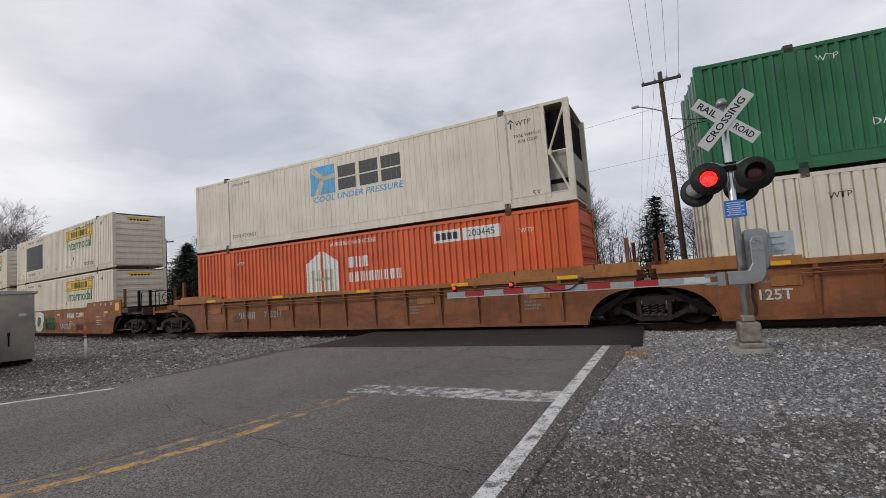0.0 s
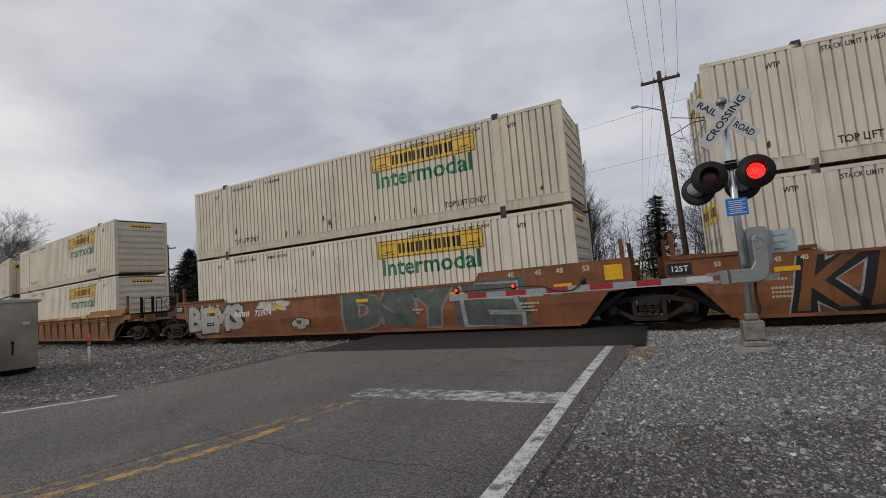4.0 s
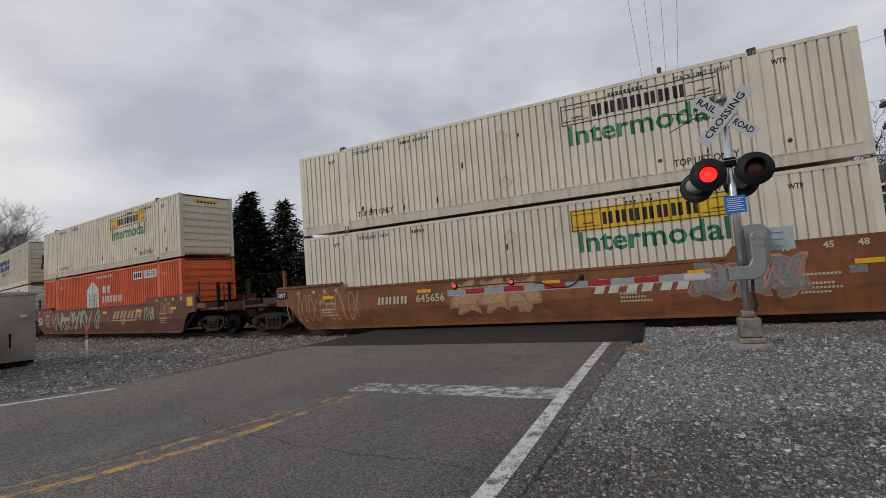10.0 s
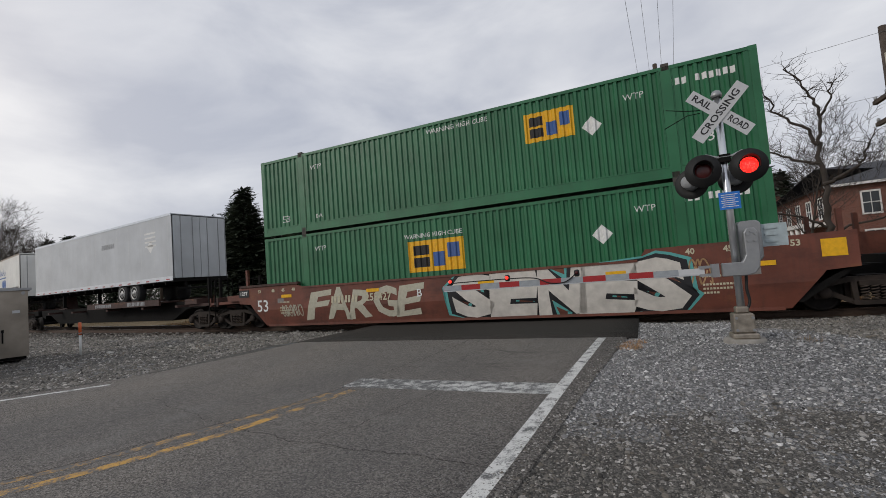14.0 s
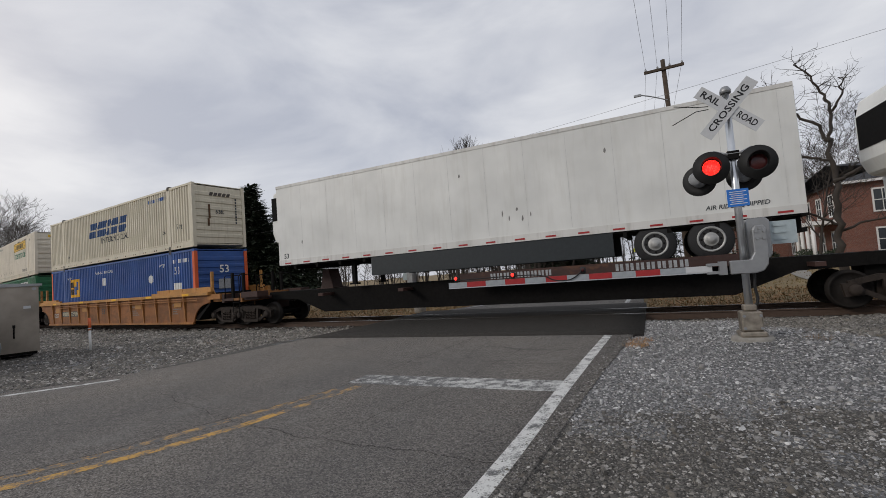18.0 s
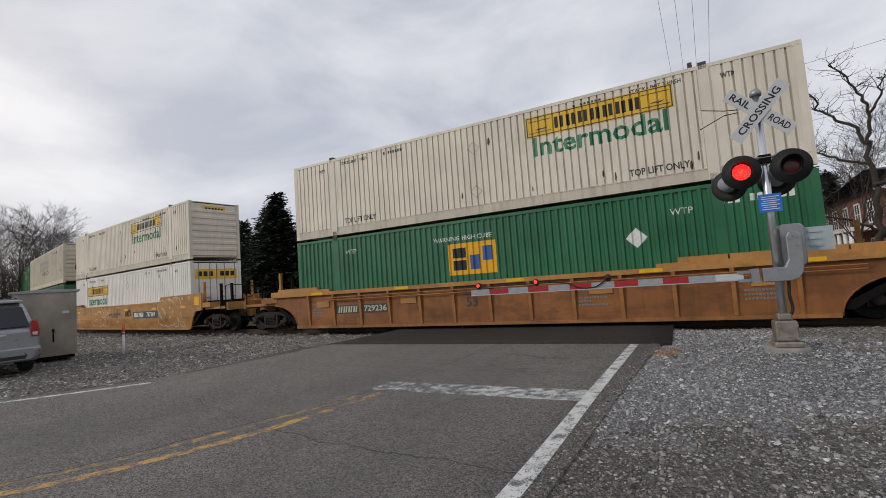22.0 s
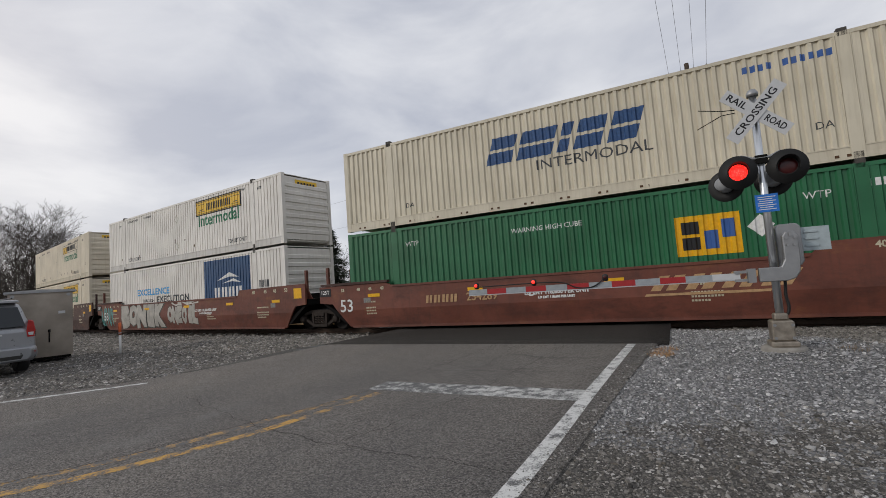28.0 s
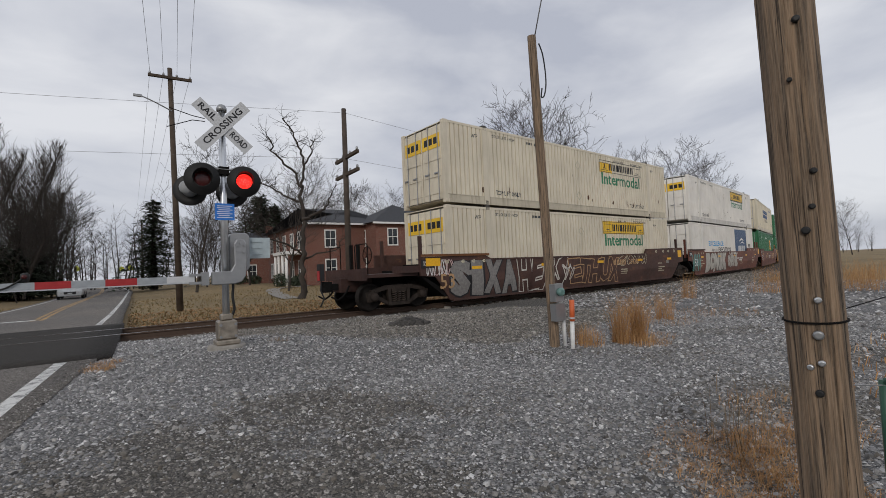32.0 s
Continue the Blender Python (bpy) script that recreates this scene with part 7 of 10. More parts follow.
MOVING = []
for s0, car, coat, lower, upper, ends, tags, seed in UNIT_ROWS:
    mid = s0 - HALF_L
    if car == "spine":
        MOVING.append((spine_car(ends), mid, RAIL_Z))
        MOVING.append((road_trailer(upper[1], upper[2]), mid, 1.16))
        continue
    MOVING.append((well_car(car, coat, ends, tags, seed), mid, RAIL_Z))
    for spec, z in ((lower, WELL_BASE), (upper, WELL_BASE + BOX_H + 0.09)):
        style, colour, label, marks, kw = spec
        c = container(style, colour, label, marks, doors_front=kw.get("doors_front", False), posts=kw.get("posts"), plates=kw.get("plates", False), open_bay=0.72 if kw.get("reefer") else 0.0, nose_marks=kw.get("nose_marks", False))
        MOVING.append((c, mid, z))

# ---- crossing signals and trackside equipment ----
def smooth_rod(pts):
    return [Vector(pts[0]).lerp(Vector(pts[1]), 0.5)] + [Vector(pts[1]) + Vector((0, 0, 0.01))] + [Vector(pts[2])]


def blade_mesh():
    bm = bmesh.new()
    box(bm, -0.61, 0.61, -0.008, 0.0, -0.114, 0.114)
    return mesh_of("crossbuck_blade", bm, M_WHITE_SIGN)


def lamp_pose(x, z, facing, back=0.0):
    return pose(x, back, z, 0, 0, facing) @ Matrix.Scale(0.82, 4)


def lamp_parts(parent, x, z, facing, back=0.0):
    """One flasher: round background, hood, lens and housing; facing 0 looks at the road's near side."""
    r = lamp_pose(x, z, facing, back)
    bm = lathe(bmesh.new(), [(0.02, 0.02), (0.13, 0.03), (0.15, 0.05), (0.3, 0.05), (0.305, 0.04), (0.305, 0.03), (0.16, 0.025), (0.15, 0.0)][::-1], (0, -0.16, 0), "y", 28)
    lamp = part("flasher", bm, M_BLACK, parent, "round black flasher background", r)
    bm = bmesh.new()
    n = 18
    rows = []
    for i in range(n + 1):
        a = math.radians(-20 + 220 * i / n)
        c, s = math.cos(a), math.sin(a)
        reach = 0.1 + 0.13 * max(0.0, s)
        rows.append((bm.verts.new((0.165 * c, -0.14, 0.165 * s)), bm.verts.new((0.17 * c, -0.14 - reach, 0.17 * s)), bm.verts.new((0.162 * c, -0.14 - reach, 0.162 * s)), bm.verts.new((0.157 * c, -0.14, 0.157 * s))))
    for a, b in zip(rows, rows[1:]):
        for i in range(3):
            bm.faces.new((a[i], b[i], b[i + 1], a[i + 1]))
    bmesh.ops.recalc_face_normals(bm, faces=bm.faces[:])
    part("hood", bm, M_BLACK, lamp, "black lamp hood")
    bm = lathe(bmesh.new(), [(0.148, -0.148), (0.14, -0.16), (0.1, -0.172), (0.02, -0.178)], (0, 0, 0), "y", 24)
    part("lens", bm, M_LENS_OFF, lamp, "dark red lens")
    bm = lathe(bmesh.new(), [(0.03, 0.24), (0.1, 0.235), (0.125, 0.2), (0.13, 0.02), (0.14, -0.12)], (0, 0, 0), "y", 18)
    part("housing", bm, plain("lamp_grey", (0.26, 0.27, 0.28), 0.5), lamp, "grey lamp housing")
    return lamp


FLASHING = []


def flashing_light(sig, first, second):
    """The pair's one light, which jumps from lamp to lamp."""
    bm = lathe(bmesh.new(), [(0.149, -0.152), (0.141, -0.164), (0.1, -0.176), (0.02, -0.182)], (0, 0, 0), "y", 24)
    FLASHING.append((part("flash", bm, M_LENS_LED, sig, "glowing red light of the flasher pair", first), first, second))


def crossing_signal(m, label, rear=(-0.44, 0.18), far=False):
    sig = thing("crossing_signal", label, "crossing signal", "signals at the crossing", m=m)
    part("foundation", lathe(bmesh.new(), [(0.28, -0.4), (0.28, 0.04), (0.26, 0.07), (0.0001, 0.07)], n=14), M_CONCRETE, sig, "round concrete foundation")
    bm = bmesh.new()
    prism(bm, [(-0.17, -0.16), (0.17, -0.16), (0.17, 0.16), (-0.17, 0.16)], 0.07, 0.15, "z")
    prism(bm, [(-0.135, -0.13), (0.135, -0.13), (0.135, 0.13), (-0.135, 0.13)], 0.15, 0.44, "z")
    prism(bm, [(-0.085, -0.085), (0.085, -0.085), (0.085, 0.085), (-0.085, 0.085)], 0.44, 0.54, "z")
    part("junction_box", bm, plain("cast_base", (0.33, 0.29, 0.24), 0.42, 0.75, 0.35, 9), sig, "cast metal base box", edge=0.02)
    for x in (-0.105, 0.105):
        for z in (0.2, 0.38):
            part("bolt", shared(CACHE, "bolt", lambda: mesh_of("bolt", lathe(bmesh.new(), [(0.022, -0.02), (0.022, 0.0)], axis="y", n=6), M_GALV)), None, sig, "", pose(x, -0.135, z))
    part("mast", tube(bmesh.new(), (0, 0, 0.5), (0, 0, 3.78), 0.052, 0.05, 18), M_ALU, sig, "bright aluminium mast")
    part("mast_cap", lathe(bmesh.new(), [(0.075, 3.74), (0.078, 3.79), (0.05, 3.84), (0.001, 3.86)], n=16), M_GALV, sig)
    blade = shared(CACHE, "blade", blade_mesh)
    for ang, words_, dy, gap in ((-42, ("RAIL", "ROAD"), -0.085, 0.36), (48, ("CROSSING",), -0.1, 0)):
        b = part("crossbuck_blade", blade, None, sig, "white crossbuck blade with black letters", pose(0, dy, 3.48, 0, -ang, 0) @ Matrix.Scale(0.83, 4))
        for k, w in enumerate(words_):
            bm = bmesh.new()
            bm.from_mesh(text_mesh(w, 0.165, 0.003))
            xs = [v.co.x for v in bm.verts]
            wide = 0.36 if len(words_) == 2 else 0.96
            f = wide / (max(xs) - min(xs))
            off = (-0.36, 0.36)[k] if len(words_) == 2 else 0
            for v in bm.verts:
                v.co = Vector((off + v.co.x * f, -0.011, v.co.y))
            part("letters", lay_on(bm, None), M_SIGN_BLACK, b, "black letters")
    part("sign_bracket", box(bmesh.new(), -0.05, 0.05, -0.08, 0.08, 3.4, 3.56), M_GALV, sig)
    part("lamp_crossarm", pipe(bmesh.new(), [(-0.36, -0.03, 2.82), (-0.24, -0.05, 2.86), (-0.1, -0.07, 2.8), (0.1, -0.07, 2.8), (0.24, -0.05, 2.86), (0.36, -0.03, 2.82)], 0.022, 8), M_GALV, sig, "bent grey lamp crossarm")
    part("crossarm_clamp", box(bmesh.new(), -0.075, 0.075, -0.09, 0.075, 2.72, 2.84), M_DARK, sig, edge=0.015)
    for pts in ([(-0.05, 0.07, 3.6), (-0.4, 0.1, 3.63), (-0.7, 0.12, 3.72)], [(-0.05, 0.07, 3.58), (-0.4, 0.1, 3.56), (-0.74, 0.12, 3.42)]):
        part("bracket_rod", pipe(bmesh.new(), smooth_rod(pts), 0.007, 5), M_DARK, sig, "thin rod behind the crossbuck")
    turn = 172 if far else 160
    for k, x in enumerate((-0.3, 0.3)):
        lamp_parts(sig, x, 2.62, -6)
        lamp_parts(sig, rear[k], 2.52, turn, 0.3)
    if far:
        flashing_light(sig, lamp_pose(rear[1], 2.52, turn, 0.3), lamp_pose(rear[0], 2.52, turn, 0.3))
    else:
        flashing_light(sig, lamp_pose(-0.3, 2.62, -6), lamp_pose(0.3, 2.62, -6))
    bm = bmesh.new()
    box(bm, -0.14, 0.14, -0.075, -0.066, 2.0, 2.26)
    plate = part("notice", bm, M_BLUE_SIGN, sig, "small blue notice with unreadable white lines")
    polys = [rect(-0.11 + 0.02 * (k % 3 == 2), 0.11 - 0.04 * (k % 2), 2.215 - 0.03 * k, 2.225 - 0.03 * k) for k in range(7)]
    bm = flat_shapes(polys)
    for v in bm.verts:
        v.co.y = -0.079
    part("text_line", lay_on(bm, None), INK["white"], plate, "thin white lines")
    # gate mechanism and arm
    bm = bmesh.new()
    prism(bm, [(0.07, 1.2), (0.34, 1.2), (0.38, 1.26), (0.38, 1.76), (0.33, 1.81), (0.12, 1.81), (0.07, 1.76)], 0.02, 0.42)
    part("gate_mechanism", bm, M_GALV, sig, "grey gate mechanism box", edge=0.015)
    bm = bmesh.new()
    prism(bm, [(-0.22, 1.0), (0.1, 1.0), (0.2, 1.03), (0.26, 1.12), (0.28, 1.3), (0.28, 1.62), (0.24, 1.69), (0.14, 1.69), (0.1, 1.62), (0.1, 1.3), (0.05, 1.2), (-0.22, 1.2)], -0.2, -0.1)
    part("arm_bracket", bm, M_GALV, sig, "curved grey gate arm bracket", edge=0.012)
    bm = bmesh.new()
    box(bm, 0.38, 0.72, 0.1, 0.2, 1.4, 1.74)
    for z in (1.46, 1.56, 1.66):
        box(bm, 0.43, 0.58, 0.085, 0.1, z, z + 0.025)
    part("counterweight", bm, plain("pale_grey_paint", (0.36, 0.42, 0.44), 0.5), sig, "pale grey counterweight plate")
    for x, z in ((0.14, 1.6), (0.19, 1.64), (0.24, 1.6), (0.15, 1.5), (0.23, 1.5)):
        part("bolt", CACHE["bolt"], None, sig, "", pose(x, -0.2, z))
    bm = bmesh.new()
    box(bm, -0.52, -0.26, -0.19, -0.11, 1.02, 1.06)
    box(bm, -0.52, -0.26, -0.19, -0.11, 1.14, 1.18)
    box(bm, -0.36, -0.26, -0.2, -0.1, 1.0, 1.2)
    part("arm_clamp", bm, M_GALV, sig, edge=0.006)
    n, band = 12, 0.352
    for k in range(n):
        kind = M_WHITE_SIGN if k == 0 else (M_GREY_SHEET if k % 2 else M_RED_SHEET)
        part("arm_band", shared(CACHE, ("band", kind.name), lambda: mesh_of("arm_band", box(bmesh.new(), -band, 0.0, -0.17, -0.13, 1.055, 1.148), kind)), None, sig, "red gate arm band" if kind == M_RED_SHEET else "pale gate arm band", pose(-0.45 - k * band, 0, 0))
    part("arm_edge", box(bmesh.new(), -0.45 - n * band, -0.45, -0.165, -0.135, 1.04, 1.055), M_ALU, sig)
    for k, x in enumerate((-4.52, -3.47, -2.3)):
        lampb = part("arm_lamp", shared(CACHE, "arm_lamp", lambda: mesh_of("arm_lamp", lathe(bmesh.new(), [(0.03, 1.155), (0.045, 1.18), (0.045, 1.25), (0.02, 1.27)], (0, -0.15, 0), n=12), M_BLACK)), None, sig, "small arm lamp", pose(x, 0, 0))
        part("arm_lens", shared(CACHE, ("arm_lens", k < 2), lambda: mesh_of("arm_lens", lathe(bmesh.new(), [(0.03, -0.2), (0.028, -0.206), (0.01, -0.212)], (0, 0, 1.22), "y", 12), M_LENS_ON if k < 2 else M_LENS_OFF)), None, lampb, "glowing red lens" if k < 2 else "dark red lens")
    pts = smooth_path([(-4.5, 1.19), (-3.5, 1.2), (-3.0, 1.18), (-2.75, 1.08), (-2.5, 1.08), (-2.32, 1.2)], 6)
    part("arm_cable", pipe(bmesh.new(), [(a[0], -0.19, a[1]) for a in pts], 0.01, 5), M_BLACK, sig, "black looping cable")
    pts = smooth_path([(0.06, 1.2), (0.1, 1.0), (0.09, 0.8), (0.11, 0.62), (0.08, 0.52)], 5)
    part("conduit", pipe(bmesh.new(), [(a[0], -0.05, a[1]) for a in pts], 0.02), M_BLACK, sig, "black cable conduit")
    return sig


crossing_signal(pose(1.28, 8.0, -0.02, 0, 0, 3), "aluminium crossing signal with crossbuck, red flashers and lowered gate")
crossing_signal(pose(-10.35, 19.6, -0.25, 0, 0, 180), "crossing signal beyond the track with lowered gate arm", (-0.12, 0.5), True)


def bungalow():
    c = thing("signal_cabinet", "stainless steel trackside signal cabinet on gravel", "cabinet", m=pose(-16.55, 7.22, -0.12, 0, 0, 70))
    mat = plain("stainless_sheet", (0.3, 0.265, 0.225), 0.42, 0.85, 0.3, 1.1)
    bm = bmesh.new()
    box(bm, -1.45, 0, 0, 1.2, 0.08, 1.98)
    part("body", bm, mat, c, edge=0.02)
    bm = bmesh.new()
    prism(bm, [(-1.53, 1.98), (0.08, 1.98), (0.08, 2.04), (-0.72, 2.08), (-1.53, 2.04)], -0.08, 1.28)
    part("roof", bm, M_GALV, c, "pale metal roof with small overhang")
    for x0, x1 in ((-1.4, -0.05),):
        bm = bmesh.new()
        box(bm, x0, x1, -0.025, 0.0, 0.16, 1.9)
        d = part("door", bm, mat, c, edge=0.006)
        bm = tube(bmesh.new(), (x1 - 0.5, -0.05, 0.5), (x1 - 0.5, -0.05, 0.85), 0.018, n=8)
        box(bm, x1 - 0.53, x1 - 0.47, -0.05, -0.02, 0.8, 0.88)
        part("handle", bm, M_DARK, d, "dark steel handle")
    part("plate", box(bmesh.new(), -0.34, -0.18, -0.034, -0.026, 1.33, 1.41), M_WHITE_SIGN, c, "small white plate")
    part("skid", box(bmesh.new(), -1.4, -0.05, 0.1, 1.1, 0.0, 0.08), M_DARK, c)
    for x in (-1.35, -0.1):
        part("lifting_eye", lathe(bmesh.new(), [(0.05, -0.02), (0.05, 0.02)], (x, -0.02, 1.9), "y", 10), M_GALV, c)
    return c


bungalow()


def marker_stake(x, y, z, h):
    s = thing("marker_stake", "white utility marker stake with orange top", "marker", "marker stakes", m=pose(x, y, z, 2, 3 if x < 0 else 0, 0))
    part("post", tube(bmesh.new(), (0, 0, -0.1), (0, 0, h * 0.62), 0.035, n=10), plain("white_plastic", (0.68, 0.68, 0.66), 0.45), s)
    part("orange_top", tube(bmesh.new(), (0, 0, h * 0.62), (0, 0, h), 0.042, n=10), plain("orange_plastic", (0.62, 0.13, 0.04), 0.45), s, "orange sleeve")
    part("band", tube(bmesh.new(), (0, 0, h * 0.66), (0, 0, h * 0.69), 0.0435, n=10), M_WHITE_SIGN, s)


marker_stake(-15.7, 8.1, -0.2, 0.98)
marker_stake(5.98, 5.2, -0.42, 0.9)

# ---- poles and wires ----
def wire(points, r, label, sag=0.5):
    line_pts = []
    for a, b in zip(points, points[1:]):
        for k in range(12):
            u = k / 12
            p = Vector(a).lerp(Vector(b), u)
            p.z -= sag * 4 * u * (1 - u)
            line_pts.append(p)
    line_pts.append(Vector(points[-1]))
    tagged(new("overhead_wire", mesh_of("overhead_wire", pipe(bmesh.new(), line_pts, r, 4), M_WIRE)), label, "wire", "overhead wires")


def utility_pole(m, h, arms, label, r=0.15, mat=None):
    p = thing("utility_pole", label, "utility pole", "utility poles", m=m)
    part("shaft", tube(bmesh.new(), (0, 0, -0.6), (0, 0, h), r, r * 0.68, 14), mat or M_WOOD_POLE, p)
    for z, half, turn in arms:
        a = part("crossarm", box(bmesh.new(), -half, half, -0.06, 0.06, z - 0.06, z + 0.06), M_WOOD_POLE, p, "", pose(0, -0.12, 0, 0, 0, turn), 0.01)
        for x in np.linspace(-half + 0.08, half - 0.08, 4):
            part("insulator", shared(CACHE, "insul", lambda: mesh_of("insulator", lathe(bmesh.new(), [(0.02, 0.05), (0.05, 0.09), (0.05, 0.15), (0.03, 0.19)], n=8), M_GALV)), None, a, "", pose(x, 0, z))
    return p


roadside = utility_pole(pose(1.75, 25.0, -0.3, 0, -1.2, 0), 11.5, [(11.0, 0.9, 0)], "brown wooden utility pole with one crossarm beside the road")
bm = bmesh.new()
pts = smooth_path([(0, 9.4), (-0.7, 9.75), (-1.2, 9.95)], 5)
for a, b in zip(pts, pts[1:]):
    tube(bm, (a[0], -0.1, a[1]), (b[0], -0.1, b[1]), 0.03, n=6, cap=False)
box(bm, -1.5, -1.15, -0.16, -0.04, 9.9, 10.0)
part("lamp_bracket", bm, M_GALV, roadside, "curved street lamp bracket")
telegraph = utility_pole(pose(7.25, 17.6, -0.5, 0, 0, 0), 8.3, [(6.25, 1.15, 90), (5.55, 1.15, 90)], "weathered dark telegraph pole with two crossarms", 0.14, plain("dark_pole", (0.065, 0.05, 0.04), 0.9, vary=0.3, scale=3))
utility_pole(pose(-49.6, 33.7, -0.2), 8.8, [(8.4, 1.0, 30), (6.0, 0.9, 30)], "dark telegraph pole along the track", 0.16, MATS["dark_pole"])
utility_pole(pose(0.6, 84, -0.2), 10.5, [(9.8, 0.8, 0)], "utility pole far down the road")
for dx in (-0.82, -0.28, 0.28, 0.82):
    wire([(0.6 + dx, 84, 9.9), (1.52 + dx, 24.9, 10.85), (-1.1 + dx * 0.6, -22, 11.2)], 0.008, "thin overhead wire along the road", 0.45)
for z, r in ((7.6, 0.006), (5.7, 0.006)):
    wire([(-49.6, 33.7, z + 0.8), (7.25, 17.5, z), (62, 29, z + 0.6)], r, "thin line wire along the track", 0.35)

POLE_WOOD, nt_, b_ = nodes_of("grey_split_wood")
grain = noise_of(nt_, 9.0, 6, (6.0, 6.0, 0.22), 0.65)
fibre = noise_of(nt_, 40.0, 4, (6.0, 6.0, 0.12), 0.7)
knots = noise_of(nt_, 2.2, 3)
tone = mix_colour(nt_, ramp_of(nt_, grain, 0.36, 0.62), (0.035, 0.024, 0.016), (0.27, 0.18, 0.11))
tone = mix_colour(nt_, ramp_of(nt_, fibre, 0.4, 0.7, 0, 0.45), tone, (0.38, 0.3, 0.22))
splits = noise_of(nt_, 16.0, 3, (5.0, 5.0, 0.09), 0.6)
tone = mix_colour(nt_, ramp_of(nt_, splits, 0.6, 0.66, 0, 0.9), tone, (0.018, 0.013, 0.01))
tone = mix_colour(nt_, ramp_of(nt_, knots, 0.62, 0.7, 0, 0.5), tone, (0.1, 0.06, 0.035))
nt_.links.new(tone, b_.inputs["Base Color"])
b_.inputs["Roughness"].default_value = 0.85
bump(nt_, b_, grain, 0.8, 0.02)


def rough_shaft(h, r0, r1, n, cracks, seed):
    """A round shaft with shallow wavy drying cracks down its length."""
    rnd = random.Random(seed)
    ang = [rnd.uniform(0, 2 * math.pi) for _ in range(cracks)]
    bm = bmesh.new()
    rings = []
    steps = int(h / 0.09)
    for k in range(steps + 1):
        z = -0.4 + (h + 0.4) * k / steps
        r = r0 + (r1 - r0) * max(0, z) / h
        row = []
        for i in range(n):
            a = 2 * math.pi * i / n
            d = 0.0
            for q, c in enumerate(ang):
                cc = c + 0.09 * noise.noise((z * 0.8, q * 7.0, seed))
                diff = (a - cc + math.pi) % (2 * math.pi) - math.pi
                width = 0.05 + 0.02 * noise.noise((z * 2, q, 0))
                if abs(diff) < width and noise.noise((z * 0.5, q * 3.1, 1)) > -0.25:
                    d += 0.1 * (1 - abs(diff) / width)
            d -= 0.02 * noise.noise((math.cos(a) * 2, math.sin(a) * 2, z * 0.7))
            row.append(bm.verts.new((r * (1 - d) * math.cos(a), r * (1 - d) * math.sin(a), z)))
        rings.append(row)
    for a, b in zip(rings, rings[1:]):
        for i in range(n):
            bm.faces.new((a[i], a[(i + 1) % n], b[(i + 1) % n], b[i])).smooth = True
    bm.faces.new(rings[-1])
    return bm


def near_pole():
    p = thing("wooden_post_pole", "thick weathered grey utility pole with nails and tags", "utility pole", m=pose(2.72, 0.98, -0.25, 0, -3.4, 0))
    part("shaft", rough_shaft(8.0, 0.112, 0.093, 96, 9, 3), POLE_WOOD, p)
    toward = math.atan2(-0.98, -2.72)
    for z, da, r, mat in ((1.15, 0.1, 0.014, M_ALU), (1.0, 0.02, 0.02, M_GALV), (0.88, 0.04, 0.014, M_ALU), (0.86, -0.3, 0.013, M_ALU), (1.7, 0.35, 0.013, M_BLACK), (1.45, -0.05, 0.017, M_BLACK), (1.55, 0.2, 0.012, M_BLACK), (0.75, -0.1, 0.016, M_BLACK), (2.35, 0.25, 0.015, M_BLACK), (2.1, -0.1, 0.01, M_BLACK)):
        a = toward + da
        bm = lathe(bmesh.new(), [(r, 0.0), (r, 0.012), (r * 0.6, 0.016)], n=10)
        part("nail_tag" if mat != M_BLACK else "bolt_hole", bm, mat, p, "", Matrix.Translation((0.108 * math.cos(a), 0.108 * math.sin(a), z)) @ Vector((math.cos(a), math.sin(a), 0)).to_track_quat("Z", "Y").to_matrix().to_4x4())
    bm = bmesh.new()
    for i in range(28):
        a, b = 2 * math.pi * i / 28, 2 * math.pi * (i + 1) / 28
        tube(bm, (0.115 * math.cos(a), 0.115 * math.sin(a), 1.05), (0.115 * math.cos(b), 0.115 * math.sin(b), 1.05), 0.005, n=5, cap=False)
    tube(bm, (0.115, 0, 1.05), (0.75, -0.1, 1.06), 0.003, n=4)
    part("wire_band", bm, M_DARK, p, "twisted fence wire round the pole")


near_pole()


def service_pole():
    p = thing("service_pole", "grey wooden service pole with meter boxes and conduit", "utility pole", m=pose(5.9, 5.5, -0.45, 0.6, -2.6, 0))
    part("shaft", rough_shaft(5.35, 0.085, 0.07, 40, 4, 9), POLE_WOOD, p)
    bm = box(bmesh.new(), -0.12, 0.08, -0.2, -0.08, 0.92, 1.2)
    mb = part("meter_box", bm, M_GALV, p, "small grey meter box", edge=0.015)
    part("meter", lathe(bmesh.new(), [(0.07, -0.2), (0.07, -0.26), (0.04, -0.28)], (-0.02, 0, 1.07), "y", 16), plain("meter_glass", (0.12, 0.22, 0.2), 0.1), mb, "round glass meter")
    part("switch_box", box(bmesh.new(), -0.13, 0.1, -0.2, -0.08, 0.6, 0.88), M_GALV, p, "grey switch box", edge=0.012)
    part("conduit", tube(bmesh.new(), (0.14, -0.1, 0.0), (0.14, -0.1, 0.72), 0.032, n=10), plain("white_conduit", (0.6, 0.6, 0.6), 0.5), p, "pale conduit pipe")
    bm = bmesh.new()
    pts = smooth_path([(0.05, 5.2), (0.13, 5.0), (0.16, 4.6), (0.1, 4.35), (0.02, 4.3), (0.05, 4.45)], 6)
    for a, b in zip(pts, pts[1:]):
        tube(bm, (a[0], -0.1, a[1]), (b[0], -0.1, b[1]), 0.012, n=5, cap=False)
    part("service_cable", bm, M_BLACK, p, "looped black service cable")


